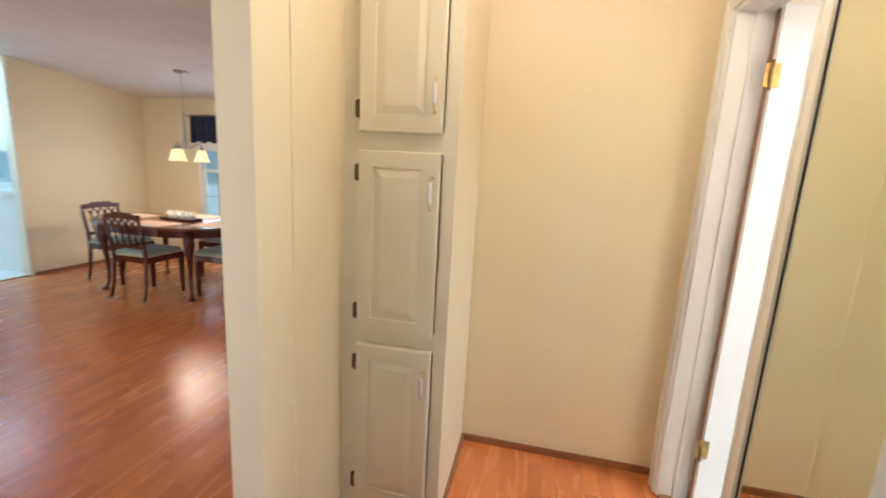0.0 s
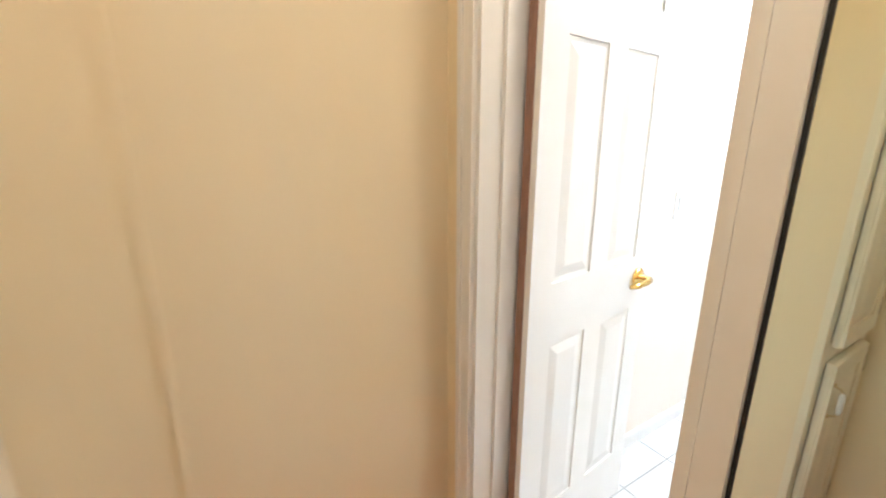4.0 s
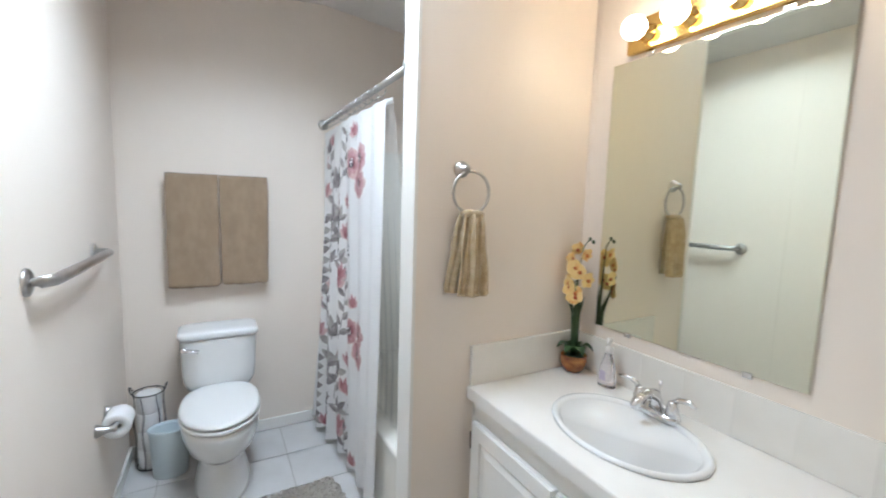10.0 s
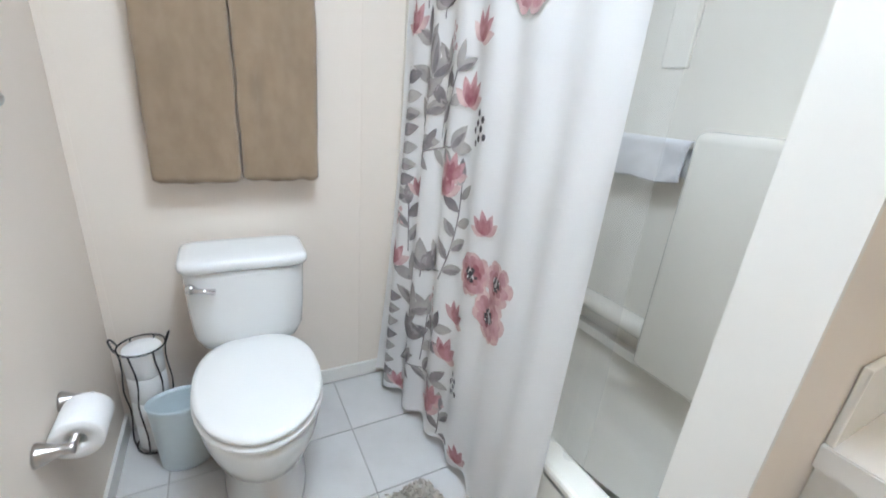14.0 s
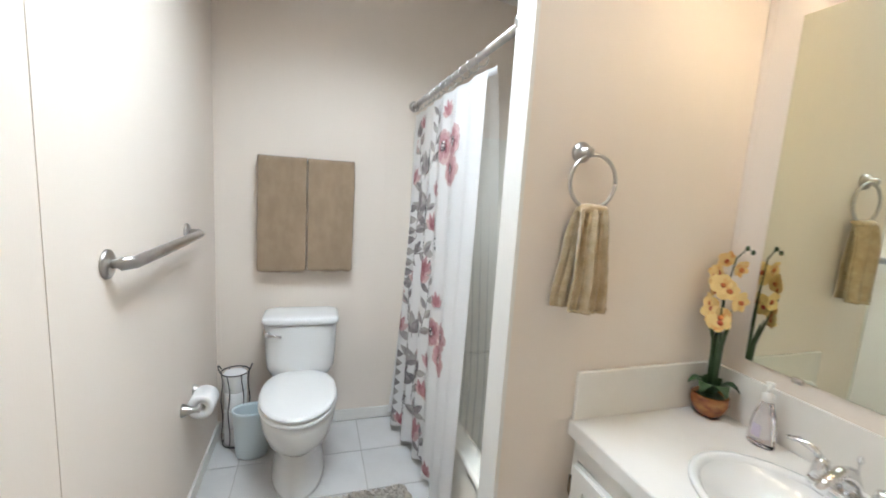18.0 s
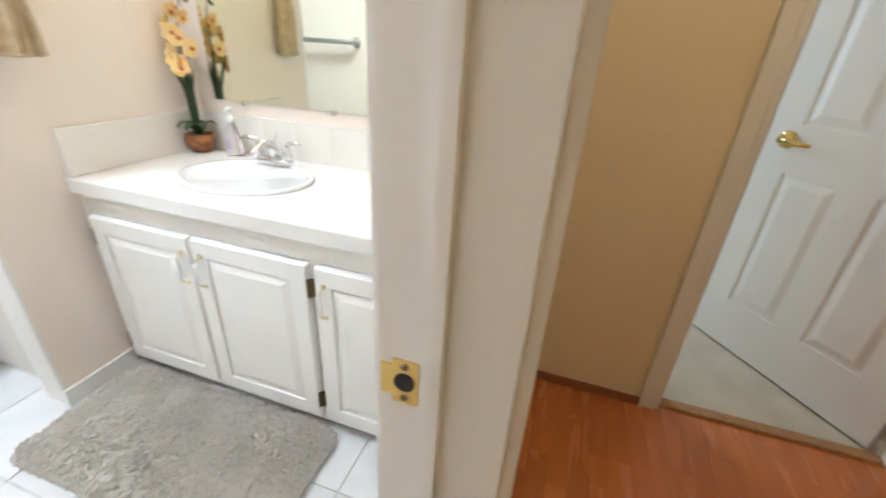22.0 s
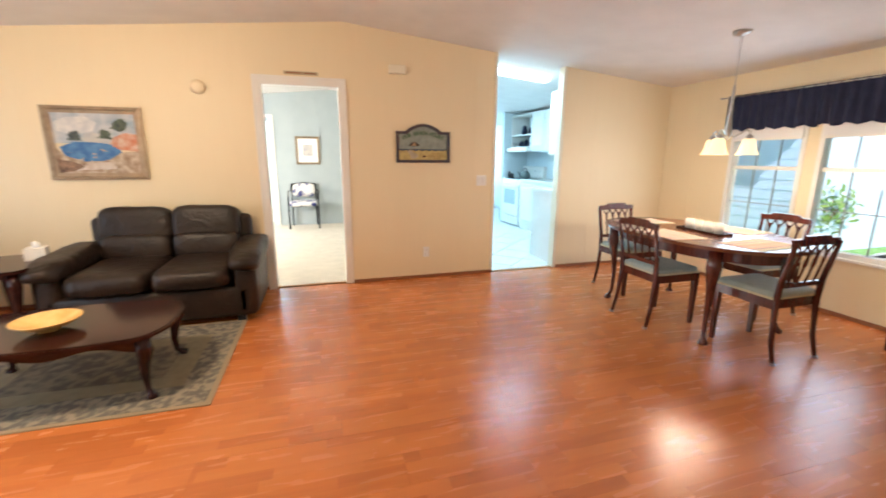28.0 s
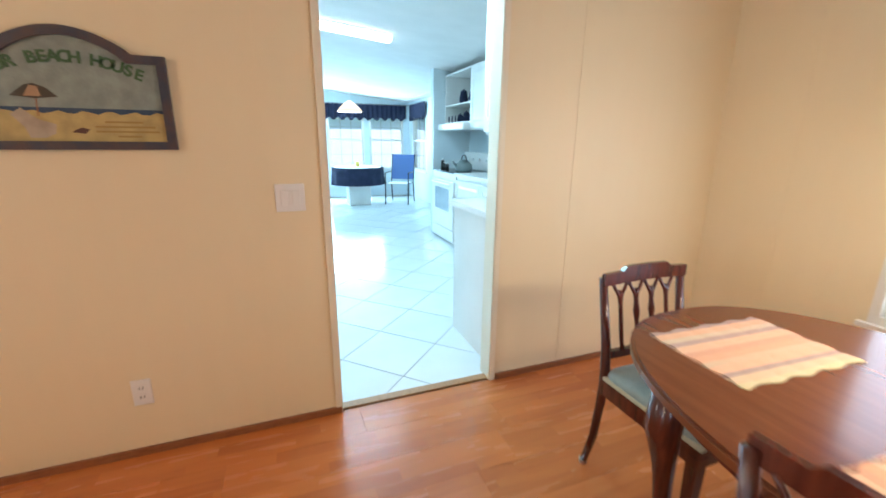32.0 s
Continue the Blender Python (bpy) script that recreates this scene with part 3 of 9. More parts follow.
def casing(name, axis, face, out, a0, a1, h, w=0.057, label="white painted door casing"):
    """Flat casing with a raised back band round an opening, on one wall face."""
    o = out
    rows = []
    for d0, d1, i0, i1 in ((0, 0.012, 0, w), (0.012, 0.018, w - 0.016, w), (0.012, 0.015, 0.0, 0.012)):
        rows += [(a0 - i1, 0, a0 - i0, h + i1, o * d0, o * d1), (a1 + i0, 0, a1 + i1, h + i1, o * d0, o * d1), (a0 - i0, h + i0, a1 + i0, h + i1, o * d0, o * d1)]
    return struct(name, on_plane(axis, face, rows), WHITE, label, "door casing")


def jamb(name, axis, f0, f1, a0, a1, h, t=0.014, stop=None, mat_=WHITE):
    rows = [(a0, 0, a0 + t, h, f0, f1), (a1 - t, 0, a1, h, f0, f1), (a0 + t, h - t, a1 - t, h, f0, f1)]
    if stop:
        rows += [(a0 + t, 0, a0 + t + 0.011, h - t, *stop), (a1 - t - 0.011, 0, a1 - t, h - t, *stop), (a0 + t, h - t - 0.011, a1 - t, h - t, *stop)]
    return struct(name, on_plane(axis, 0, rows), mat_, "white painted door jamb", "door frame")


casing("trim_bath_door_hall", "y", YH, -1, -0.484, 0.055, 2.0)
casing("trim_bath_door_inside", "y", YB + 0.004, 1, -0.484, 0.055, 2.0)
jamb("trim_bath_door_jamb", "y", YH - 0.003, YB + 0.007, -0.484, 0.055, 2.0, stop=(YB - 0.056, YB - 0.044))
casing("trim_bedroom_door", "x", XBED, -1, -0.823, -0.092, 2.0)
jamb("trim_bedroom_door_jamb", "x", XBED - 0.003, 1.213, -0.823, -0.092, 2.0, stop=(1.16, 1.172))
casing("trim_far_doorway", "y", YF, 1, 0.44, 1.15, 1.97, 0.062)
jamb("trim_far_doorway_jamb", "y", YF - 0.103, YF + 0.003, 0.44, 1.15, 1.97)
bm = clipped(on_plane("y", YF, [(-1.195, 0, -1.168, T, 0, 0.010), (-2.03, 0, -2.003, T, 0, 0.010), (-1.200, 0, -1.195, T, -0.102, 0.004), (-2.003, 0, -1.998, T, -0.102, 0.004)]))
struct("trim_kitchen_opening", bm, CREAM, "slim cream trim round the kitchen opening", "trim")

# bases, battens and corner trims
bh, bd = 0.032, 0.013
rows = [(XEND, YHS, 0, XEND + bd, -0.525, bh), (XEND, -0.525, 0, XEND + bd, YH, bh), (-0.03, YHS, 0, 0.435, YHS + bd, bh), (0.435, YN - bd, 0, 0.435 + bd, YHS + bd, bh),
        (XW, YN - bd, 0, 0.435, YN, bh), (1.107, YN2 - bd, 0, XBED, -0.88, bh), (XBED, YN2 - bd, 0, XE, YN2, bh), (1.107, -0.035, 0, XBED, YH, bh), (-0.037 - 0.573, -0.525, 0, -0.037, -0.512, bh),
        (1.212, YF, 0, XE, YF + bd, bh), (-1.195, YF, 0, 0.378, YF + bd, bh), (XW, YF, 0, -2.04, YF + bd, bh), (XW, YF, 0, XW + bd, YN, bh),
        (XE - bd, YF, 0, XE, FD0 - 0.06, bh), (XE - bd, FD1 + 0.06, 0, XE, YN, bh)]
struct("baseboard", boxes(*rows), BASE, "thin brown base moulding along the floor", "baseboard")
rows = [(XL, YB, 0, XL + 0.012, YT, 0.07), (XL, YT - 0.012, 0, 0.42, YT, 0.07), (PX, PY0 - 0.012, 0, 0.61, PY0, 0.07)]
struct("baseboard_bath", boxes(*rows, bevel=0.003), WHITE, "low white bathroom baseboard", "baseboard")
struct("trim_threshold", boxes((-0.484, YH + 0.005, -0.005, 0.055, YH + 0.06, 0.010), (XBED + 0.01, -0.823, -0.005, XBED + 0.055, -0.092, 0.012), (0.44, YF - 0.06, -0.005, 1.15, YF - 0.02, 0.010),
                               (-2.003, YF - 0.06, -0.005, -1.195, YF - 0.01, 0.008), bevel=0.004), OAK, "brown wooden threshold strips at the doorways", "threshold")


def battens(name, rows, material):
    bm = bmesh.new()
    for r in rows:
        box(bm, *r)
    struct(name, bm, material, "narrow vertical batten strips over the panel seams", "batten")


def strip_x(x, out, y, z1, w=0.011):
    return (x, y - w / 2, 0.03, x + out * 0.002, y + w / 2, z1)


def strip_y(y, out, x, z1, w=0.011):
    return (x - w / 2, y, 0.03, x + w / 2, y + out * 0.002, z1)


battens("trim_battens", [(XEND, -0.284, 0.03, XEND + 0.005, -0.266, 2.42), (0.267, YHS, 0.03, 0.283, YHS + 0.004, 2.5), strip_y(YF, 1, -0.95, 2.38), strip_y(YF, 1, 2.45, 2.30), strip_y(YF, 1, -2.45, 2.23), strip_y(YF, 1, 3.3, 2.22),
                         strip_x(XE, -1, -4.5, 2.14), strip_y(YN, -1, -0.8, 2.4), strip_x(XW, 1, -5.2, 2.12), strip_x(XW, 1, -2.9, 2.12), strip_x(XW, 1, -1.7, 2.12),
                         (XEND, YHS, 0, XEND + 0.01, YHS + 0.01, 2.4)], WALL)
battens("trim_bath_battens", [strip_y(YT, -1, 0.24, 2.5), strip_x(XL, 1, 1.85, 2.41), strip_y(YT, -1, XL + 0.012, 2.41, 0.02), strip_x(XV, -1, PY0 - 0.012, 2.45, 0.02)], BATHWALL)
bm = clipped(boxes((PX, PY0 - 0.003, 0, PX + 0.012, PY1 + 0.01, T)))
struct("trim_partition_edge", bm, WHITE, "white trim board on the edge of the partition", "trim")


# ---- windows and glazed doors ----
def glazing(parent, axis, at, a0, z0, a1, z1, cols, rows, bar=0.012, bar_mat=WHITE):
    """Panes with bars between them, in a plane across the given axis."""
    def slab(a, b, c, d, t):
        return (at - t, a, b, at + t, c, d) if axis == "x" else (a, at - t, b, c, at + t, d)
    for i in range(cols):
        for j in range(rows):
            p = part("pane", boxes(slab(a0 + (a1 - a0) * i / cols + 0.001, z0 + (z1 - z0) * j / rows + 0.001, a0 + (a1 - a0) * (i + 1) / cols - 0.001, z0 + (z1 - z0) * (j + 1) / rows - 0.001, 0.002)), PANE, parent)
            p.visible_shadow = False
    for i in range(1, cols):
        a = a0 + (a1 - a0) * i / cols
        part("muntin", boxes(slab(a - bar / 2, z0, a + bar / 2, z1, 0.008)), bar_mat, parent)
    for j in range(1, rows):
        z = z0 + (z1 - z0) * j / rows
        part("muntin", boxes(slab(a0, z - bar / 2, a1, z + bar / 2, 0.007)), bar_mat, parent)


GREYBAR = mat("grey_muntin", (0.30, 0.33, 0.36), 0.5)


def sash_window(name, label, axis, wall_at, inward, a0, a1, z0, z1, cols=3):
    """A white single-hung window set in its opening: frame, two sashes, sill and panes."""
    w = tagged(new(name), label, "window", kind="structure")
    o = inward
    d0, d1 = wall_at - o * 0.09, wall_at + o * 0.006

    def fr(rows, da, db):
        bm = bmesh.new()
        for a, b, c, d in rows:
            box(bm, *((da, a, b, db, c, d) if axis == "x" else (a, da, b, c, db, d)))
        return bm
    part("window_frame", fr([(a0 + 0.001, z0 + 0.001, a0 + 0.04, z1 - 0.001), (a1 - 0.04, z0 + 0.001, a1 - 0.001, z1 - 0.001), (a0 + 0.04, z0 + 0.001, a1 - 0.04, z0 + 0.04), (a0 + 0.04, z1 - 0.04, a1 - 0.04, z1 - 0.001)], d0, d1), WHITE, w)
    part("window_sill", fr([(a0 - 0.03, z0 - 0.022, a1 + 0.03, z0)], d1 - o * 0.006, d1 + o * 0.025), WHITE, w)
    zm = z0 + 0.53 * (z1 - z0)
    part("meeting_rail", fr([(a0 + 0.04, zm - 0.018, a1 - 0.04, zm + 0.018)], wall_at - o * 0.075, wall_at - o * 0.03), WHITE, w)
    g = wall_at - o * 0.05
    glazing(w, axis, g, a0 + 0.04, z0 + 0.04, a1 - 0.04, zm - 0.018, cols, 2, 0.008, GREYBAR)
    glazing(w, axis, g - o * 0.012, a0 + 0.04, zm + 0.018, a1 - 0.04, z1 - 0.04, cols, 2, 0.008, GREYBAR)
    return w


sash_window("window_1", "white single-hung dining room window with divided panes", "x", XW, 1, *WIN[0], WZ0, WZ1, 3)
sash_window("window_2", "white single-hung dining room window beside its twin", "x", XW, 1, *WIN[1], WZ0, WZ1, 3)
sash_window("window_3", "living room window behind a white roman shade", "x", XE, -1, W20, W21, W2Z0, W2Z1, 2)
sash_window("window_4", "breakfast nook window under a navy valance", "y", -13.5, 1, *NOOK[0], NZ0, NZ1, 3)
sash_window("window_5", "breakfast nook window beside its twin", "y", -13.5, 1, *NOOK[1], NZ0, NZ1, 3)
sash_window("window_6", "breakfast nook side window under a navy valance", "x", XN, 1, NS0, NS1, NZ0, NZ1, 3)


def french_leaf(name, y0, y1, knob):
    d = tagged(new(name), "white French door with fifteen divided glass panes", "door", kind="structure")
    x0, x1 = XE + 0.02, XE + 0.062
    g0, g1, z0, z1 = y0 + 0.19, y1 - 0.19, 0.19, 1.64
    part("stile", boxes((x0, y0, 0.012, x1, g0, FDZ - 0.02), (x0, g1, 0.012, x1, y1, FDZ - 0.02)), WHITE, d)
    part("rail", boxes((x0, g0, 0.012, x1, g1, z0), (x0, g0, z1, x1, g1, FDZ - 0.02)), WHITE, d)
    part("glazing_bead", boxes((x0 - 0.008, g0 - 0.02, z0 - 0.02, x0, g0, z1 + 0.02), (x0 - 0.008, g1, z0 - 0.02, x0, g1 + 0.02, z1 + 0.02), (x0 - 0.008, g0, z0 - 0.02, x0, g1, z0), (x0 - 0.008, g0, z1, x0, g1, z1 + 0.02)), WHITE, d)
    glazing(d, "x", x0 + 0.02, g0, z0, g1, z1, 3, 5, 0.018)
    if knob:
        m = Matrix.Translation((x0, y1 - 0.07, 0.90)) @ Matrix.Rotation(-math.pi / 2, 4, "Y")
        part("knob", lathe(bmesh.new(), [(0.032, 0), (0.032, 0.008), (0.012, 0.012), (0.012, 0.035), (0.026, 0.045), (0.026, 0.062), (0.0, 0.068)], m=m, seg=16), OLDBRASS, d, "dark bronze knob", True)
        part("foot_bolt", boxes((x0 - 0.015, y1 - 0.03, 0.02, x0, y1 - 0.005, 0.09), bevel=0.004), OLDBRASS, d)
        part("head_bolt", boxes((x0 - 0.015, y1 - 0.03, FDZ - 0.11, x0, y1 - 0.005, FDZ - 0.04), bevel=0.004), OLDBRASS, d)
    return d


french_leaf("door_french_1", FD0 + 0.02, -3.312, True)
french_leaf("door_french_2", -3.308, FD1 - 0.02, False)
casing("trim_french_door", "x", XE, -1, FD0, FD1, FDZ, 0.06)
jamb("trim_french_jamb", "x", XE - 0.003, XE + 0.12, FD0, FD1, FDZ, 0.018)
bm = bmesh.new()
for k in range(5):
    z = 1.56 + 0.09 * k
    sheet(bm, lambda u, v, z=z: (XE - 0.02 - 0.025 * math.sin(math.pi * v) - 0.004 * math.sin(9 * u), W20 - 0.02 + u * (W21 - W20 + 0.04), z + 0.1 * v - 0.006), 8, 4)
whole("roman_shade", bm, mat("cream_shade_cloth", (0.80, 0.73, 0.58), 0.85, second=(0.77, 0.69, 0.54), scale=6), "cream folded roman shade drawn half up", "window shade", smooth=True)
bm = sheet(bmesh.new(), lambda u, v: (XE - 0.004 - 0.003 * math.sin(40 * u), W20 + 0.03 + u * (W21 - W20 - 0.06), 0.53 + v * 1.02), 40, 4)
VOILE = mat("sheer_voile", (0.92, 0.93, 0.94), 0.8)
thin, half = VOILE.node_tree.nodes.new("ShaderNodeBsdfTranslucent"), VOILE.node_tree.nodes.new("ShaderNodeMixShader")
thin.inputs[0].default_value, half.inputs[0].default_value = (0.92, 0.94, 0.95, 1), 0.72
VOILE.node_tree.links.new(VOILE.node_tree.nodes["Principled BSDF"].outputs[0], half.inputs[1])
VOILE.node_tree.links.new(thin.outputs[0], half.inputs[2])
VOILE.node_tree.links.new(half.outputs[0], VOILE.node_tree.nodes["Material Output"].inputs[0])
sheer = whole("sheer_curtain", bm, VOILE, "thin white sheer over the living room window", "curtain", smooth=True)

# ---- outside ----
struct("ground", boxes((-120, -120, -0.75, 120, 120, -0.55)), GRASS, "green lawn round the house", "ground")
struct("pavement_patio", boxes((XE + 0.12, -7.5, -0.55, 9, 0, -0.06), (XW - 2.6, -6.5, -0.55, XW - 0.12, -1.5, -0.45)), CONCRETE, "pale concrete patio outside the French doors", "patio")


def siding_house(at, rz, length, depth, height, label, siding, first=1.0):
    h = thing("house", label, "house", at, rz)
    bm = bmesh.new()
    n = int(height / 0.2)
    rows = [(0, 0.0)] + [p for k in range(n) for p in ((-0.008, k * height / n), (0.0, (k + 1) * height / n))] + [(depth, height), (depth, 0.0)]
    ends = [[bm.verts.new((x, y, z)) for y, z in rows] for x in (0, length)]
    for i in range(len(rows)):
        j = (i + 1) % len(rows)
        bm.faces.new((ends[0][i], ends[0][j], ends[1][j], ends[1][i]))
    bm.faces.new(ends[0]), bm.faces.new(ends[1])
    part("wall", bm, siding, h)
    bm = bmesh.new()
    v = [bm.verts.new(p) for p in ((-0.4, -0.5, height), (length + 0.4, -0.5, height), (length + 0.4, depth / 2, height + 1.1), (-0.4, depth / 2, height + 1.1), (-0.4, depth + 0.5, height), (length + 0.4, depth + 0.5, height))]
    bm.faces.new((v[0], v[1], v[2], v[3])), bm.faces.new((v[3], v[2], v[5], v[4]))
    part("roof", bm, mat("white_metal_roof", (0.75, 0.77, 0.78), 0.4), h)
    part("fascia", boxes((-0.4, -0.55, height - 0.12, length + 0.4, -0.5, height + 0.05)), WHITE, h)
    for k in range(int((length - first) / 2.6)):
        x = first + 2.6 * k
        wi = part("window", boxes((x, -0.05, 0.88, x + 0.80, 0.0, 0.98), (x, -0.03, 2.02, x + 0.80, 0, 2.12), (x, -0.03, 0.98, x + 0.11, 0, 2.02), (x + 0.69, -0.03, 0.98, x + 0.80, 0, 2.02), (x + 0.11, -0.03, 1.47, x + 0.69, 0, 1.53)), WHITE, h)
        part("pane", boxes((x + 0.11, -0.022, 0.98, x + 0.69, -0.018, 2.02)), DARKPANE, wi)
    return h


siding_house((-8.3, -16.0, -0.55), 90, 9.0, 6, 2.9, "pale blue sided neighbour house outside the dining windows", SIDING, 8.0)
siding_house((-13.0, -7.7, -0.55), 90, 12, 6, 2.9, "turquoise sided house with white trimmed windows", TURQ, 0.75)
# made-up windowless house, a bright backdrop for the nook windows
siding_house((6.0, -20.0, -0.55), 180, 16, 6, 2.9, "added pale sided house that brightens the view behind the breakfast nook", SIDING, 20.0)
siding_house((19.0, 3.0, -0.55), -90, 16, 6, 2.9, "pale sided house beyond the patio", SIDING)
lr = thing("patio_roof", "white flat roof over the patio on slim posts", "patio roof", (0, 0, 0))
part("roof", boxes((XE + 0.13, -7.4, 2.16, 6.6, -0.5, 2.26)), WHITE, lr)
for y in (-7.2, -5.0, -2.8, -0.7):
    part("post", boxes((6.45, y - 0.04, -0.06, 6.53, y + 0.04, 2.16)), WHITE, lr)
VINYL = mat("milky_vinyl", (0.86, 0.92, 0.96), 0.6, second=(0.82, 0.89, 0.94), scale=2)
nt = VINYL.node_tree
thin, blend = nt.nodes.new("ShaderNodeBsdfTranslucent"), nt.nodes.new("ShaderNodeMixShader")
thin.inputs[0].default_value, blend.inputs[0].default_value = (0.88, 0.94, 0.98, 1), 0.6
nt.links.new(nt.nodes["Principled BSDF"].outputs[0], blend.inputs[1])
nt.links.new(thin.outputs[0], blend.inputs[2])
nt.links.new(blend.outputs[0], nt.nodes["Material Output"].inputs[0])
vs_ = thing("patio_screen", "milky white vinyl panels in white frames round the patio", "screen", (6.49, 0, -0.06))
for y in (-7.2, -6.1, -5.0, -3.9, -2.8, -1.75):
    part("panel", boxes((-0.002, y + 0.06, 0.05, 0.002, y + 1.04, 1.45)), VINYL, vs_)
    part("rail", boxes((-0.02, y + 0.042, 1.45, 0.02, y + 1.058, 1.50)), WHITE, vs_)
    part("mullion", boxes((-0.02, y + 1.058, 0.0, 0.02, y + 1.098, 1.50)), WHITE, vs_)


def shrub(at, r, seed, label):
    rng = random.Random(seed)
    t = thing("shrub", label, "shrub", at)
    bm = bmesh.new()
    for k in range(5):
        a = rng.uniform(0, 6.28)
        tube(bm, [(0, 0, 0), (0.3 * r * math.cos(a), 0.3 * r * math.sin(a), 0.5 * r), (0.6 * r * math.cos(a), 0.6 * r * math.sin(a), 1.1 * r)], 0.02, 6, [0.03, 0.02, 0.01])
    part("stem", bm, BASE, t)
    vs, fs = [], []
    for k in range(900):
        d = Vector((rng.gauss(0, 1), rng.gauss(0, 1), rng.gauss(0, 0.9))).normalized() * r * rng.uniform(0.55, 1.0) * (0.8 + 0.35 * noise.noise(Vector((k * 0.37, seed, 0))))
        c = d + Vector((0, 0, r * 1.05))
        a, b = Vector((rng.gauss(0, 1), rng.gauss(0, 1), rng.gauss(0, 1))).normalized(), Vector((rng.gauss(0, 1), rng.gauss(0, 1), rng.gauss(0, 1))).normalized()
        s = rng.uniform(0.05, 0.1)
        i = len(vs)
        vs += [c - a * s, c + b * s * 0.5, c + a * s, c - b * s * 0.5]
        fs.append((i, i + 1, i + 2, i + 3))
    me = bpy.data.meshes.new("crown")
    me.from_pydata(vs, [], fs)
    me.materials.append(BUSH)
    crown = new("crown", me)
    crown.parent = t
    return t


shrub((-9.1, -7.35, -0.55), 0.85, 3, "leafy green shrub between the neighbour houses")
shrub((-12.4, -4.2, -0.55), 0.45, 8, "low leafy green shrub by the turquoise house")
shrub((8.9, -5.2, -0.55), 1.1, 5, "tall leafy green shrub beyond the patio")
shrub((9.6, -2.6, -0.55), 1.2, 6, "tall leafy green shrub beyond the patio")


def bicycle(at, rz):
    """A step-through bicycle on its stand, wheels along x."""
    b = thing("bicycle", "white bicycle parked on the concrete outside the window", "bicycle", at, rz)
    paint_ = mat("white_bicycle_paint", (0.74, 0.78, 0.80), 0.35)
    for x in (-0.52, 0.52):
        wh = part("wheel", tube(bmesh.new(), arc((x, 0, 0.34), 0.325, 0, 360, 36, "xz"), 0.017, 8), BLACK, b, "black tyre", True)
        part("rim", tube(bmesh.new(), arc((x, 0, 0.34), 0.302, 0, 360, 36, "xz"), 0.008, 6), CHROME, wh)
        bm = bmesh.new()
        for k in range(12):
            a = radians(30 * k)
            tube(bm, [(x, 0, 0.34), (x + 0.3 * math.cos(a), 0, 0.34 + 0.3 * math.sin(a))], 0.0015, 4)
        part("spokes", bm, CHROME, wh)
        part("mudguard", tube(bmesh.new(), arc((x, 0, 0.34), 0.355, 20, 160, 16, "xz"), 0.014, 6), paint_, b)
    for pts in (((0.52, 0, 0.34), (0.40, 0, 0.72), (0.36, 0, 0.94)), ((0.39, 0, 0.74), (-0.02, 0, 0.29)), ((-0.02, 0, 0.29), (-0.14, 0, 0.62), (-0.17, 0, 0.86)), ((-0.52, 0, 0.34), (-0.02, 0, 0.29)), ((-0.52, 0, 0.34), (-0.14, 0, 0.62)), ((0.40, 0, 0.66), (-0.10, 0, 0.48))):
        part("frame_tube", tube(bmesh.new(), pts, 0.017, 8), paint_, b, "", True)
    part("handlebar", tube(bmesh.new(), [(0.20, -0.29, 1.0), (0.36, -0.22, 1.02), (0.38, 0, 0.95), (0.36, 0.22, 1.02), (0.20, 0.29, 1.0)], 0.012, 8), CHROME, b, "", True)
    part("saddle", blob(bmesh.new(), (-0.19, 0, 0.88), (0.13, 0.085, 0.035), (0.8, 0.8), (18, 8)), BLACK, b, "", True)
    part("kickstand", tube(bmesh.new(), [(-0.08, 0.02, 0.29), (-0.14, 0.16, 0.0)], 0.008, 6), CHROME, b)


bicycle((-5.75, -3.75, -0.45), 100)


# ---- doors, hall ----
def moulded_door(parent, w, h, t, material=WHITE):
    """A six-panel moulded leaf, x from 0 to w, thickness along y round 0: slab, and on both faces a raised frame and fields."""
    part("slab", boxes((0, -t / 2 + 0.005, 0, w, t / 2 - 0.005, h)), material, parent)
    s, mid = 0.105 * w / 0.7, 0.10 * w / 0.7
    cols = ((s, w / 2 - mid / 2), (w / 2 + mid / 2, w - s))
    rws = ((0.22, 0.80), (0.98, 1.58), (1.69, h - 0.12))
    for sgn in (-1, 1):
        ya, yb = sgn * (t / 2 - 0.005), sgn * t / 2
        for x0, x1 in ((0, s), (cols[0][1], cols[1][0]), (w - s, w)):
            part("stile", boxes((x0, min(ya, yb), 0, x1, max(ya, yb), h)), material, parent)
        for x0, x1 in cols:
            for z0, z1 in ((0, rws[0][0]), (rws[0][1], rws[1][0]), (rws[1][1], rws[2][0]), (rws[2][1], h)):
                part("rail", boxes((x0, min(ya, yb), z0, x1, max(ya, yb), z1)), material, parent)
        for x0, x1 in cols:
            for z0, z1 in rws:
                bm = bmesh.new()
                frustum(bm, x0 + 0.012, z0 + 0.012, x1 - 0.012, z1 - 0.012, ya, sgn * (t / 2 + 0.001), 0.028)
                part("panel", bm, material, parent)


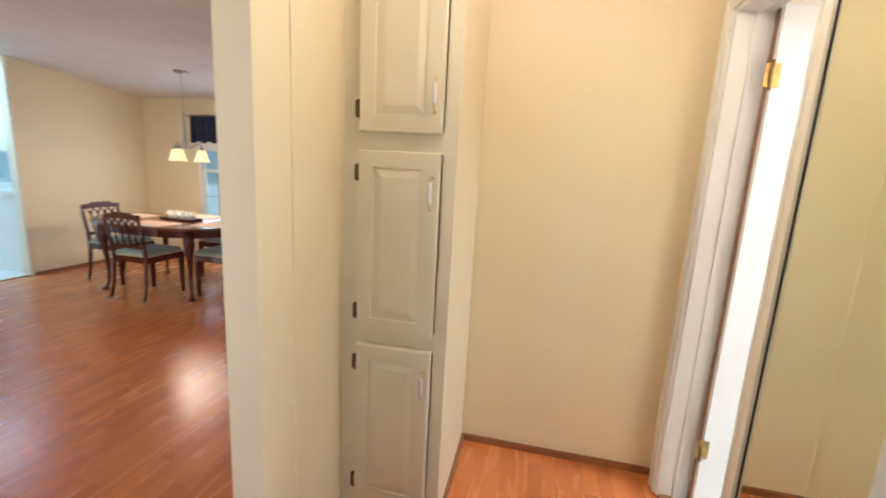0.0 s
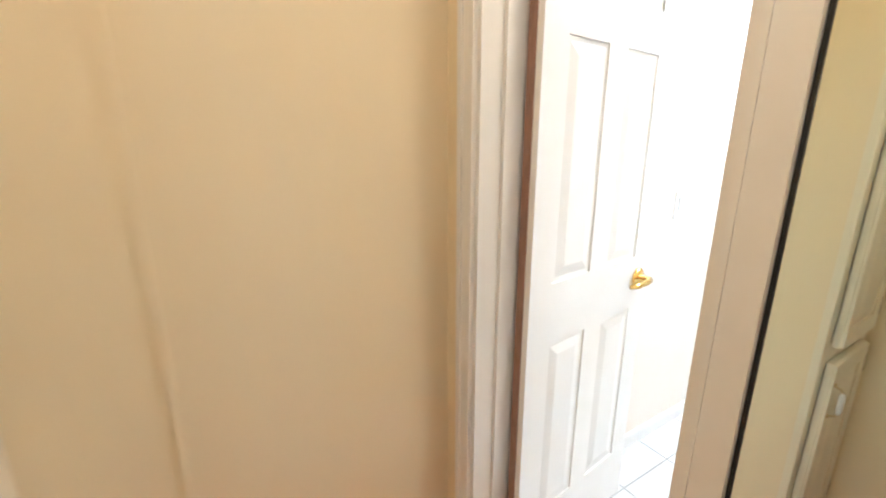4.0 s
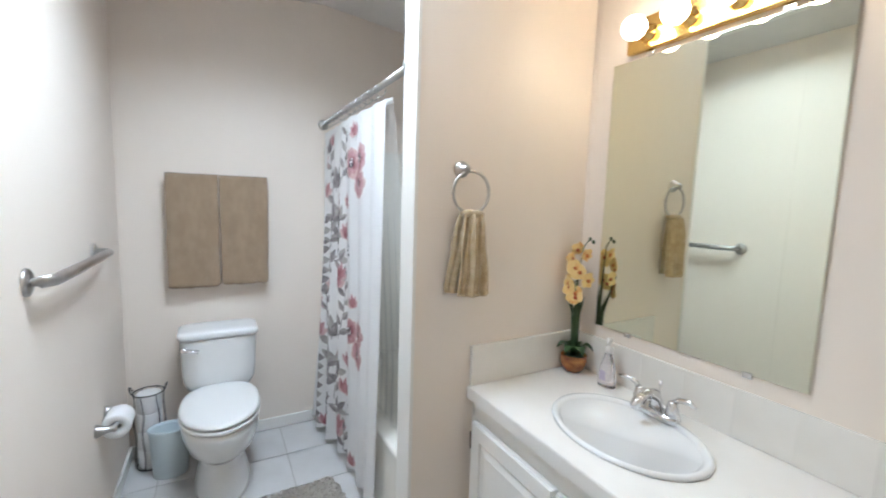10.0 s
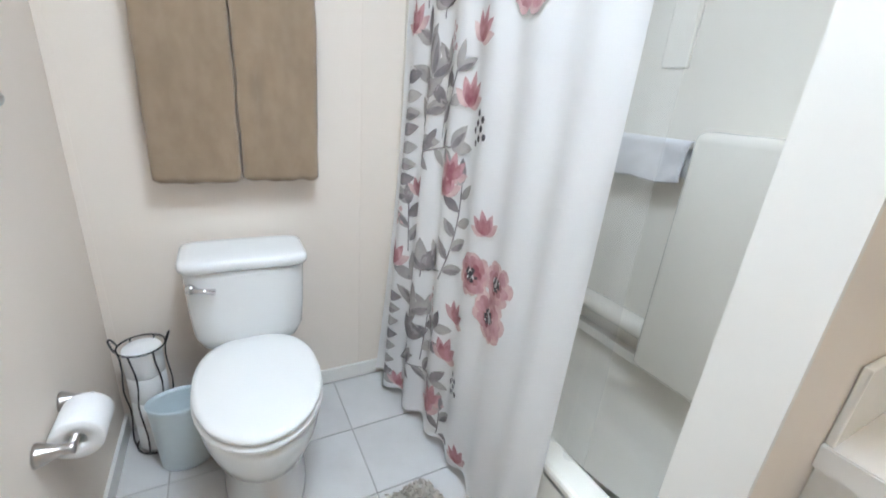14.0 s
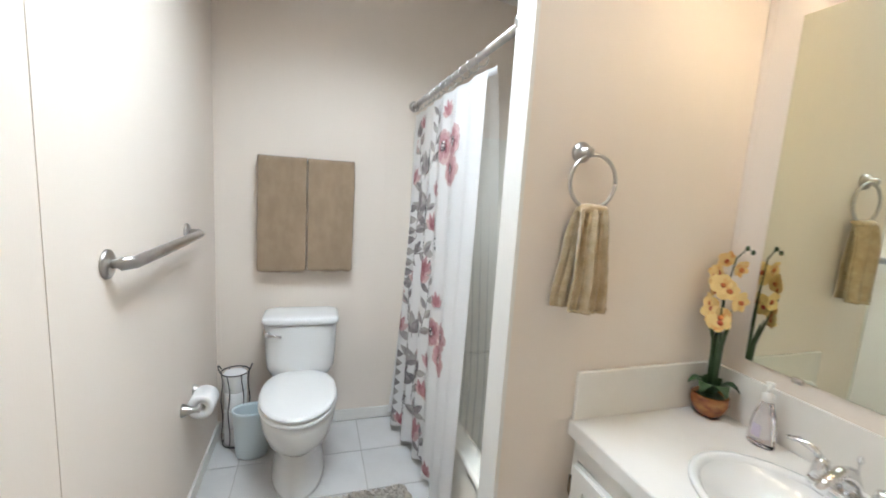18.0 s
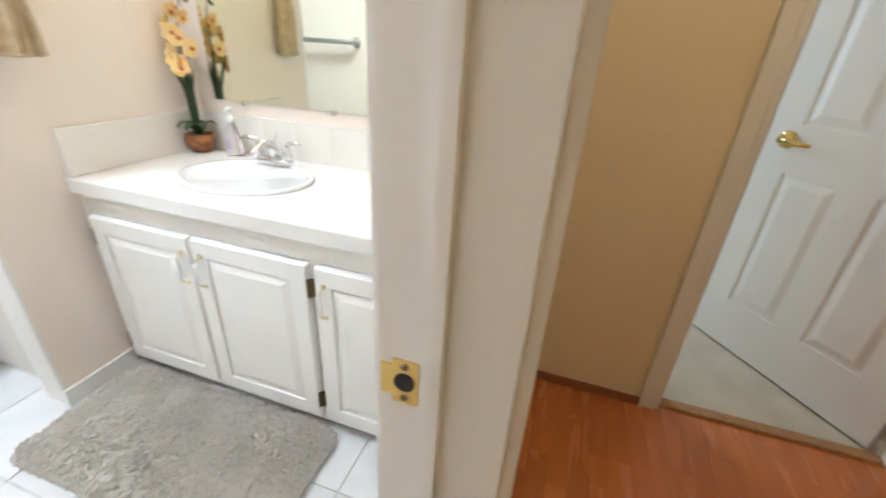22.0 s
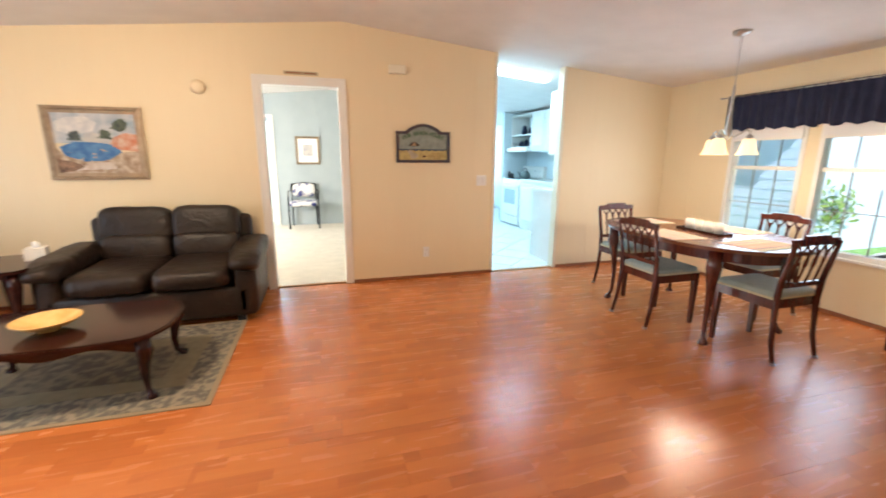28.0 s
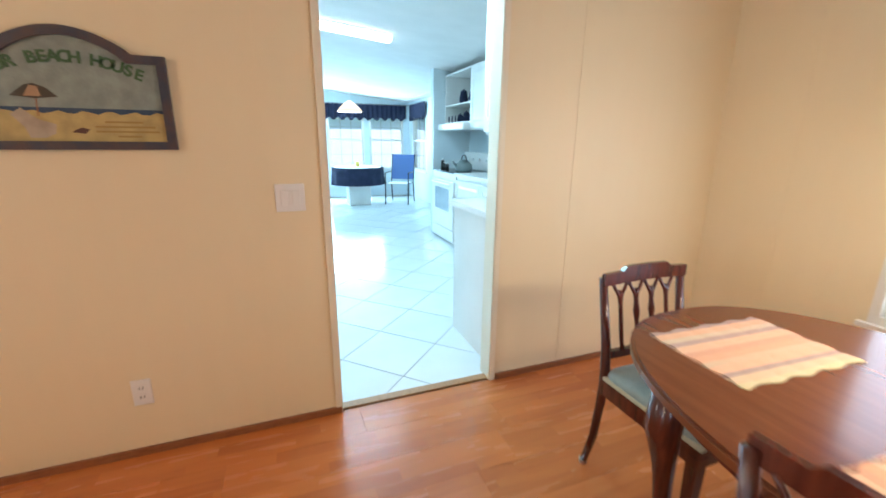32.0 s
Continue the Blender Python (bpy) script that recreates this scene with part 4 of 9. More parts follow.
def lever_handle(parent, x, z, t, side, material=BRASS):
    """A rose and a lever on each face; side: which way the lever points."""
    for sgn in (-1, 1):
        m = Matrix.Translation((x, sgn * t / 2, z)) @ Matrix.Rotation(-sgn * math.pi / 2, 4, "X")
        h = part("door_handle", lathe(bmesh.new(), [(0.033, 0), (0.033, 0.006), (0.026, 0.012), (0.013, 0.016), (0.012, 0.045), (0.0, 0.047)], m=m, seg=20), material, parent, "polished brass lever handle", True)
        y = sgn * (t / 2 + 0.042)
        part("lever", tube(bmesh.new(), [(x, y, z), (x + side * 0.03, y + sgn * 0.006, z + 0.002), (x + side * 0.07, y + sgn * 0.002, z - 0.004), (x + side * 0.105, y - sgn * 0.004, z - 0.002)], 0.009, 10, [0.012, 0.011, 0.009, 0.007]), material, h, "", True)


def hinges(parent, zs, y, material=BRASS):
    for z in zs:
        h = part("hinge", boxes((-0.006, y - 0.003, z - 0.04, 0.022, y - 0.001, z + 0.04), (-0.028, y - 0.003, z - 0.04, -0.010, y - 0.001, z + 0.04)), material, parent)
        part("hinge_pin", tube(bmesh.new(), [(-0.008, y - 0.006, z - 0.05), (-0.008, y - 0.006, z + 0.05)], 0.006, 10), material, h, "", True)


bd = tagged(new("door_bath"), "white six-panel bathroom door standing open against the wall", "door", kind="structure")
bd.matrix_basis = pose(-0.436, 0.505, 0.012, 0, 0, 96.0)
moulded_door(bd, 0.595, 1.97, 0.042)
lever_handle(bd, 0.535, 0.905, 0.042, -1)
hinges(bd, (0.28, 1.745), -0.020, HINGE)
part("latch_plate", boxes((0.5945, -0.012, 0.87, 0.5965, 0.012, 0.94)), BRASS, bd)
part("door_edge", boxes((-0.003, -0.003, 0.001, -0.0005, 0.0205, 1.969)), mat("bare_brown_edge", (0.32, 0.18, 0.13), 0.7, second=(0.25, 0.14, 0.10), scale=20, stretch=(6, 6, 1)), bd, "bare brown hinge edge")
st = thing("strike_plate", "brass strike plate on the white door jamb", "strike plate", (0.041, 0.481, 0.905))
st.scale = (1, 0.8, 0.8)
part("plate", boxes((-0.0015, -0.017, -0.032, 0.0, 0.015, 0.032), (-0.0015, 0.015, -0.022, 0.0, 0.030, 0.022)), BRASS, st)
part("latch_hole", lathe(bmesh.new(), [(0.013, 0), (0.013, 0.0008), (0, 0.0009)], m=Matrix.Translation((-0.0016, 0, 0)) @ Matrix.Rotation(-math.pi / 2, 4, "Y"), seg=14), BLACK, st)
for z in (-0.023, 0.023):
    part("screw", lathe(bmesh.new(), [(0.005, 0), (0.004, 0.0015), (0, 0.002)], m=Matrix.Translation((-0.0015, 0, z)) @ Matrix.Rotation(-math.pi / 2, 4, "Y"), seg=10), OLDBRASS, st)

md = tagged(new("door_bedroom"), "white six-panel bedroom door standing ajar over the carpet", "door", kind="structure")
md.matrix_basis = pose(1.186, -0.792, 0.015, 0, 0, 36.4)
moulded_door(md, 0.735, 1.965, 0.035)
lever_handle(md, 0.655, 0.92, 0.035, -1)
hinges(md, (0.30, 1.72), 0.0195, OLDBRASS)

mi = thing("wall_mirror", "tall frameless mirror covering the hallway wall to the floor", "mirror", (0.0, YH, 0))
part("mirror_glass", boxes((0.118, -0.007, 0.004, 1.114, -0.003, 2.06)), MIRROR, mi)
part("bottom_channel", boxes((0.118, -0.009, 0.0, 1.114, -0.0015, 0.004)), BASE, mi)
for x in (0.113, 1.114):
    part("edge_channel", boxes((x, -0.009, 0.0, x + 0.005, -0.0015, 2.06)), BLACK if x < 1 else BASE, mi)
part("backing", boxes((0.118, -0.003, 0.004, 1.114, -0.0015, 2.06)), BLACK, mi)


def bail_handle(parent, m):
    """Brass handle with a white porcelain grip; m: its frame, z along the grip, y out of the door."""
    h = part("handle", bmesh.new(), PALEBRASS, parent, "brass handle with a white porcelain grip", True)
    bm = bmesh.new()
    tube(bm, [(0, 0.002, -0.05), (0, 0.016, -0.044), (0, 0.022, -0.03), (0, 0.022, 0.03), (0, 0.016, 0.044), (0, 0.002, 0.05)], 0.003, 8)
    for s in (-1, 1):
        lathe(bm, [(0.008, 0), (0.0075, 0.003), (0.004, 0.005), (0, 0.005)], m=Matrix.Translation((0, 0, s * 0.052)) @ Matrix.Rotation(-math.pi / 2, 4, "X"), seg=12)
    turned(bm, m)
    me = h.data
    bm.to_mesh(me)
    bm.free()
    me.shade_smooth()
    part("grip", lathe(bmesh.new(), [(0.0045, -0.035), (0.0072, -0.026), (0.0076, 0), (0.0072, 0.026), (0.0045, 0.035)], m=m @ Matrix.Translation((0, 0.022, 0)), seg=12), PORCELAIN, h, "", True)


def cabinet_door(parent, w, h, m, material, handle=None, hinge_x=None, thick=0.019):
    """A raised-panel cabinet door: x from 0 to w, front towards -y, laid by m."""
    d = part("door", turned(boxes((0, -thick, 0, w, 0, h), bevel=0.003), m), material, parent)
    f = 0.055
    bm = bmesh.new()
    for x0, z0, x1, z1 in ((0.004, 0.004, f, h - 0.004), (w - f, 0.004, w - 0.004, h - 0.004), (f, 0.004, w - f, f), (f, h - f, w - f, h - 0.004)):
        box(bm, x0, -thick - 0.006, z0, x1, -thick + 0.001, z1)
    part("frame", turned(bm, m), material, d)
    bm = bmesh.new()
    frustum(bm, f + 0.006, f + 0.006, w - f - 0.006, h - f - 0.006, -thick, -thick - 0.007, 0.026)
    part("panel", turned(bm, m), material, d)
    if handle:
        bail_handle(d, m @ Matrix.Translation((handle[0], -thick - 0.006, handle[1])) @ Matrix.Rotation(math.pi, 4, "Z"))
    if hinge_x is not None:
        for z in (0.075, h - 0.075):
            s = -1 if hinge_x < w / 2 else 1
            part("hinge", turned(tube(boxes((hinge_x, -thick - 0.002, z - 0.027, hinge_x + s * 0.014, -thick + 0.012, z + 0.027)), [(hinge_x, -thick - 0.003, z - 0.03), (hinge_x, -thick - 0.003, z + 0.03)], 0.004, 8), m), OLDBRASS, d, "dark antique brass hinge")
    return d


lc = thing("linen_cabinet", "tall cream built-in linen cabinet with three stacked doors", "cabinet", (0, 0, 0))
CX = -0.037
bm = clipped(boxes((XEND, YHS, 0, CX - 0.02, -0.525, T)))
part("body", bm, WALL, lc)
bm = clipped(boxes((CX - 0.02, YHS, 0, CX, -0.868, T), (CX - 0.02, -0.570, 0, CX, -0.525, T), (CX - 0.02, -0.868, 0, CX, -0.570, 0.09), (CX - 0.02, -0.868, 0.715, CX, -0.570, 0.788),
                   (CX - 0.02, -0.868, 1.415, CX, -0.570, 1.492), (CX - 0.02, -0.868, 2.2, CX, -0.570, T)))
part("face_frame", bm, CREAM, lc)
face = Matrix.Translation((CX + 0.001, 0, 0)) @ Matrix.Rotation(math.pi / 2, 4, "Z")
for z0, z1, hz in ((0.075, 0.727, 0.53), (0.777, 1.424, 0.515), (1.483, 2.21, 0.12)):
    cabinet_door(lc, 0.286, z1 - z0, face @ Matrix.Translation((-0.862, 0, z0)), CREAM, (0.262, hz), 0.0)

# unseen fixture, added to go with the hall fill light
hl = thing("added_hall_lamp", "added round white glass lamp on the hallway ceiling, out of view", "ceiling lamp", (0.3, -0.2, ceiling_z(0.3)))
part("base", lathe(bmesh.new(), [(0.0, -0.03), (0.12, -0.03), (0.13, -0.012), (0.13, 0.004)], seg=28), BRASS, hl, "", True)
part("shade", lathe(bmesh.new(), [(0.0, -0.105), (0.06, -0.098), (0.10, -0.07), (0.115, -0.03)], seg=28), SHADE, hl, "", True)


# ---- bathroom, counted from its own zero ----
BATH = -0.05
START[0] = BATH
YB, YT, PY0, PY1 = YB - BATH, YT - BATH, PY0 - BATH, PY1 - BATH


def toilet():
    """Two-piece toilet, its back to +y, base on the floor at the origin."""
    t = thing("toilet", "white two-piece porcelain toilet with a closed lid", "toilet", (-0.195, 3.27, 0.0))

    def egg(rx, y0, y1, k=0.0):
        """Plan outline: round front at y0, flatter back at y1."""
        pts = []
        for i in range(32):
            a = 2 * math.pi * i / 32
            c, s = math.cos(a), math.sin(a)
            ym = y0 + (y1 - y0) * 0.52
            if s < 0:
                pts.append((rx * c, ym + (ym - y0) * s))
            else:
                pts.append((rx * math.copysign(abs(c) ** 0.75, c), ym + (y1 - ym) * s ** 0.8))
        return pts

    def loft(rows):
        bm = bmesh.new()
        rings = [[bm.verts.new((x, y, z)) for x, y in egg(rx, y0, y1)] for rx, y0, y1, z in rows]
        for a, b in zip(rings, rings[1:]):
            for i in range(32):
                bm.faces.new((a[i], a[(i + 1) % 32], b[(i + 1) % 32], b[i]))
        bm.faces.new(rings[0]), bm.faces.new(rings[-1])
        return bm
    part("pedestal", loft([(0.125, -0.60, -0.10, 0), (0.122, -0.60, -0.10, 0.02), (0.108, -0.575, -0.11, 0.10), (0.103, -0.565, -0.11, 0.16), (0.115, -0.575, -0.10, 0.215)]), PORCELAIN, t, "", True)
    part("bowl", loft([(0.110, -0.575, -0.10, 0.20), (0.155, -0.635, -0.10, 0.25), (0.166, -0.665, -0.11, 0.31), (0.171, -0.675, -0.11, 0.36), (0.168, -0.67, -0.115, 0.385), (0.15, -0.65, -0.14, 0.39)]), PORCELAIN, t, "", True)
    part("seat", loft([(0.168, -0.675, -0.20, 0.392), (0.173, -0.682, -0.195, 0.398), (0.173, -0.682, -0.195, 0.407), (0.165, -0.674, -0.20, 0.412)]), PLASTIC, t, "", True)
    part("lid", loft([(0.165, -0.674, -0.205, 0.417), (0.171, -0.681, -0.20, 0.422), (0.169, -0.679, -0.20, 0.432), (0.155, -0.66, -0.215, 0.438), (0.09, -0.59, -0.26, 0.440)]), PLASTIC, t, "", True)
    part("hinge_bar", boxes((-0.09, -0.215, 0.39, 0.09, -0.185, 0.425), bevel=0.008), PLASTIC, t)
    bm = bmesh.new()
    rings = []
    for hw, d0, d1, z in ((0.118, -0.165, -0.03, 0.385), (0.148, -0.188, -0.02, 0.40), (0.168, -0.196, -0.016, 0.44), (0.174, -0.20, -0.015, 0.52), (0.179, -0.205, -0.012, 0.66), (0.179, -0.205, -0.012, 0.675)):
        ring = []
        for i in range(32):
            a = 2 * math.pi * i / 32
            cx, sy = math.copysign(abs(math.cos(a)) ** 0.35, math.cos(a)), math.copysign(abs(math.sin(a)) ** 0.45, math.sin(a))
            ring.append(bm.verts.new((hw * cx, (d0 + d1) / 2 + (d1 - d0) / 2 * sy - (0.012 * (1 - cx * cx) if sy < 0 else 0), z)))
        rings.append(ring)
    for a, b in zip(rings, rings[1:]):
        for i in range(32):
            bm.faces.new((a[i], a[(i + 1) % 32], b[(i + 1) % 32], b[i]))
    bm.faces.new(rings[0]), bm.faces.new(rings[-1])
    part("tank", bm, PORCELAIN, t, "", True)
    part("tank_lid", blob(bmesh.new(), (0, -0.114, 0.697), (0.188, 0.112, 0.025), (0.5, 0.28), (40, 12)), PORCELAIN, t, "", True)
    lv = part("flush_lever", tube(bmesh.new(), [(-0.155, -0.222, 0.632), (-0.125, -0.23, 0.632), (-0.09, -0.232, 0.625)], 0.007, 8, [0.008, 0.007, 0.009]), CHROME, t, "chrome flush lever", True)
    part("escutcheon", lathe(bmesh.new(), [(0.016, 0), (0.014, 0.006), (0.007, 0.012), (0.0, 0.014)], m=Matrix.Translation((-0.155, -0.210, 0.632)) @ Matrix.Rotation(math.pi / 2, 4, "X"), seg=14), CHROME, lv, "", True)
    part("supply_hose", tube(bmesh.new(), [(-0.10, -0.08, 0.40), (-0.13, -0.05, 0.28), (-0.12, -0.02, 0.16)], 0.008, 8), NICKEL, t, "", True)


toilet()

ph = thing("toilet_paper_holder", "brushed nickel toilet paper holder with a white roll", "paper holder", (XL, 2.765, 0.474))
for s in (-0.085, 0.085):
    m = Matrix.Translation((0, s, 0)) @ Matrix.Rotation(math.pi / 2, 4, "Y")
    part("post", lathe(bmesh.new(), [(0.026, 0), (0.025, 0.006), (0.014, 0.03), (0.011, 0.055), (0.013, 0.062), (0.0, 0.066)], m=m, seg=18), NICKEL, ph, "", True)
part("rod", tube(bmesh.new(), [(0.056, -0.09, 0), (0.056, 0.09, 0)], 0.009, 12), NICKEL, ph, "", True)
mr = Matrix.Translation((0.056, 0, -0.012)) @ Matrix.Rotation(math.pi / 2, 4, "X")
part("paper_roll", lathe(bmesh.new(), [(0.02, -0.052), (0.048, -0.052), (0.05, -0.049), (0.05, 0.049), (0.048, 0.052), (0.02, 0.052), (0.02, -0.052)], m=mr, seg=28), PAPER, ph, "white paper roll", True)

gb = thing("towel_bar", "straight brushed nickel grab bar on the beige wall", "grab bar", (XL, 2.467, 1.166))
part("bar", tube(bmesh.new(), [(0.0, -0.33, 0.0), (0.03, -0.33, 0.0), (0.05, -0.30, 0.0), (0.055, -0.1, 0.0), (0.055, 0.0, 0.0), (0.055, 0.1, 0.0), (0.055, 0.30, 0.0), (0.045, 0.33, 0.0), (0.0, 0.335, 0.0)], 0.0165, 14), NICKEL, gb, "", True)
for y, z in ((-0.33, 0), (0.335, 0)):
    part("flange", lathe(bmesh.new(), [(0.038, 0), (0.037, 0.006), (0.03, 0.010), (0.018, 0.012)], m=Matrix.Translation((0, y, z)) @ Matrix.Rotation(math.pi / 2, 4, "Y"), seg=20), NICKEL, gb, "", True)


def switch_plate(at, rz, gangs, label, outlet=False, name="light_switch"):
    s = thing(name, label, "outlet" if outlet else "light switch", at, rz)
    w = 0.035 + 0.023 * (gangs - 1)
    part("plate", box(bmesh.new(), -w, -0.006, -0.057, w, 0, 0.057, bevel=0.003), PLASTIC, s)
    for k in range(gangs):
        x = (k - (gangs - 1) / 2) * 0.046
        if outlet:
            for z in (-0.02, 0.02):
                part("socket", boxes((x - 0.014, -0.008, z - 0.014, x + 0.014, -0.0055, z + 0.014), bevel=0.001), PLASTIC, s)
                part("slot", boxes((x - 0.008, -0.0085, z - 0.006, x - 0.005, -0.0078, z + 0.006), (x + 0.005, -0.0085, z - 0.006, x + 0.008, -0.0078, z + 0.006)), BLACK, s)
        else:
            part("rocker", turned(boxes((-0.015, -0.004, -0.032, 0.015, 0.003, 0.032), bevel=0.002), Matrix.Translation((x, -0.006, 0)) @ Matrix.Rotation(radians(4), 4, "X")), PLASTIC, s)
    return s


switch_plate((XL, 1.56, 1.10), 90, 1, "white rocker light switch on the bathroom wall")

hp = thing("paper_roll_stand", "black wire stand holding spare paper rolls", "paper stand", (-0.518, 3.185, 0.0))
part("base_ring", tube(bmesh.new(), arc((0, 0, 0.008), 0.064, 0, 360, 24, "xy"), 0.003, 6), BLACK, hp, "", True)
part("top_ring", tube(bmesh.new(), arc((0, 0, 0.40), 0.066, 0, 360, 24, "xy"), 0.003, 6), BLACK, hp, "", True)
for k in range(6):
    a = radians(60 * k + 10)
    part("wire", tube(bmesh.new(), [((0.064 + 0.004 * math.sin(j * 1.3)) * math.cos(a + 0.10 * math.sin(j * 1.1)), (0.064 + 0.004 * math.sin(j * 1.3)) * math.sin(a + 0.10 * math.sin(j * 1.1)), 0.008 + 0.392 * j / 10) for j in range(11)], 0.0025, 6), BLACK, hp, "", True)
for s in (-1, 1):
    part("loop", tube(bmesh.new(), [(s * (0.066 + 0.014 * math.sin(math.pi * j / 8)), 0.02 * math.cos(math.pi * j / 8), 0.40 + 0.035 * math.sin(math.pi * j / 8)) for j in range(9)], 0.003, 6), BLACK, hp, "", True)
for k in range(4):
    part("paper_roll", lathe(bmesh.new(), [(0.018, 0), (0.053, 0), (0.055, 0.003), (0.055, 0.091), (0.053, 0.094), (0.018, 0.094)], (0, 0, 0.012 + 0.096 * k), 24), PAPER, hp, "", True)

wb = thing("waste_bin", "oval pale blue plastic bin beside the toilet", "waste bin", (-0.425, 3.065, 0.0))
part("body", lathe(bmesh.new(), [(0.0, 0.004), (0.068, 0.004), (0.072, 0.0), (0.076, 0.012), (0.088, 0.235), (0.092, 0.25), (0.088, 0.252), (0.084, 0.235), (0.07, 0.015), (0, 0.012)], seg=32, sx=1.0, sy=0.72), BIN, wb, "", True)

# towels over a rail above the toilet
rk = thing("towel_rail", "brushed nickel rail holding the bath towels", "towel rail", (-0.175, YT, 1.50))
part("bar", tube(bmesh.new(), [(-0.21, -0.055, 0), (0.21, -0.055, 0)], 0.008, 10), NICKEL, rk, "", True)
for s in (-0.20, 0.20):
    part("post", tube(bmesh.new(), [(s, 0, 0), (s, -0.055, 0)], 0.009, 10), NICKEL, rk, "", True)


def hung_towel(name, at, w, drop, back, thick, material, label, seed, rz=0, gap=0.012, band=True):
    """A folded towel over a bar along x at the origin: front hangs towards -y."""
    t = thing(name, label, "towel", at, rz)

    def f(u, v):
        L = drop + back + math.pi * gap
        s = v * L
        wave = 0.008 * noise.noise(Vector((u * 4 + seed, v * 5, seed))) + 0.002 * math.sin(u * 17 + seed)
        edge = 0.005 * noise.noise(Vector((seed, v * 9, 3.0 * round(u)))) * abs(2 * u - 1) ** 4
        x = (u - 0.5) * w * (1 + 0.012 * math.sin(v * 7 + seed)) + edge
        lift = 0.006 * noise.noise(Vector((u * 6, seed, 1.0))) + 0.012 * abs(2 * u - 1) ** 8
        if s < drop:
            return (x, -gap - wave - 0.005 * (1 - s / drop), (s - drop) * (1 - lift / drop))
        if s < drop + math.pi * gap:
            a = (s - drop) / gap
            return (x, -gap * math.cos(a) - wave * math.cos(a), gap * math.sin(a))
        return (x, gap + wave, -(s - drop - math.pi * gap))
    part("cloth", sheet(bmesh.new(), f, 22, 60, thick), material, t, "", True)
    return t


hung_towel("bath_towel", (-0.299, YT - 0.055, 1.503), 0.238, 0.585, 0.55, 0.019, TOWEL, "folded tan bath towel hanging over the rail", 1.0, gap=0.016)
hung_towel("bath_towel", (-0.056, YT - 0.055, 1.503), 0.238, 0.580, 0.55, 0.019, TOWEL, "folded tan bath towel beside its twin on the rail", 5.0, gap=0.016)


def bath_mat(at, rz, w, h, seed, label):
    """Shaggy mat: a rounded pad under thousands of bent tufts."""
    t = thing("bath_mat", label, "bath mat", at, rz)
    rng = random.Random(seed)

    def inside(x, y, m=0.0):
        dx, dy = max(abs(x) - w / 2 + 0.06, 0), max(abs(y) - h / 2 + 0.06, 0)
        return math.hypot(dx, dy) < 0.06 - m
    out = []
    for cx, cy, a0 in ((w / 2 - 0.06, h / 2 - 0.06, 0), (-w / 2 + 0.06, h / 2 - 0.06, 90), (-w / 2 + 0.06, -h / 2 + 0.06, 180), (w / 2 - 0.06, -h / 2 + 0.06, 270)):
        out += [(cx + 0.055 * math.cos(radians(a0 + 15 * k)), cy + 0.055 * math.sin(radians(a0 + 15 * k))) for k in range(7)]
    part("backing", prism(bmesh.new(), out, 0.002, 0.017), SHAG, t)
    vs, fs = [], []
    n = int(w * h * 30000)
    while n > 0:
        x, y = rng.uniform(-w / 2, w / 2), rng.uniform(-h / 2, h / 2)
        if not inside(x, y):
            continue
        n -= 1
        lean = Vector((noise.noise((x * 9, y * 9, seed)), noise.noise((x * 9, y * 9, seed + 9)), 0)) * 0.013 + Vector((rng.gauss(0, 0.005), rng.gauss(0, 0.005), 0))
        z = 0.012 + 0.006 * noise.noise((x * 14, y * 14, seed + 3)) + rng.uniform(0, 0.004)
        a = rng.uniform(0, 6.28)
        d = Vector((math.cos(a), math.sin(a), 0)) * 0.0062
        b, i = Vector((x, y, 0.015)), len(vs)
        vs += [b - d, b + d, b + lean * 0.5 + Vector((0, 0, z * 0.7)) + d, b + lean * 0.5 + Vector((0, 0, z * 0.7)) - d, b + lean + Vector((0, 0, z))]
        fs += [(i, i + 1, i + 2, i + 3), (i + 3, i + 2, i + 4)]
    me = bpy.data.meshes.new("shag")
    me.from_pydata(vs, [], fs)
    me.materials.append(SHAG)
    p = tagged(new("shag", me), kind="stuff")
    p.parent = t
    return t


bath_mat((-0.105, 2.42, 0.0), 2, 0.82, 0.44, 2, "shaggy grey bath mat in front of the toilet")
bath_mat((0.375, 1.42, 0.0), 90, 0.88, 0.44, 7, "shaggy grey bath mat in front of the vanity")

# tub and surround
tb = thing("bathtub", "almond moulded bathtub with a matching wall surround", "bathtub", (0, 0, 0))
X0, X1, Y0, Y1 = 0.42, XV - 0.004, PY1 + 0.004, YT - 0.004
bm = bmesh.new()
box(bm, X0, Y0, 0, X0 + 0.02, Y1, 0.36)
box(bm, X0, Y0, 0.34, X0 + 0.085, Y1, 0.385, bevel=0.012)
part("apron", bm, ACRYLIC, tb)


def basin(u, v):
    a = 2 * math.pi * u
    k = (1, 0.97, 0.90, 0.80, 0.6, 0.0)[min(int(round(v * 5)), 5)]
    z = (0.384, 0.36, 0.20, 0.09, 0.075, 0.070)[min(int(round(v * 5)), 5)]
    cx, cy, hx, hy = (X0 + 0.07 + X1) / 2, (Y0 + Y1) / 2, (X1 - X0 - 0.075) / 2, (Y1 - Y0 - 0.03) / 2
    return (cx + hx * k * math.copysign(abs(math.cos(a)) ** 0.45, math.cos(a)), cy + hy * k * math.copysign(abs(math.sin(a)) ** 0.45, math.sin(a)), z)


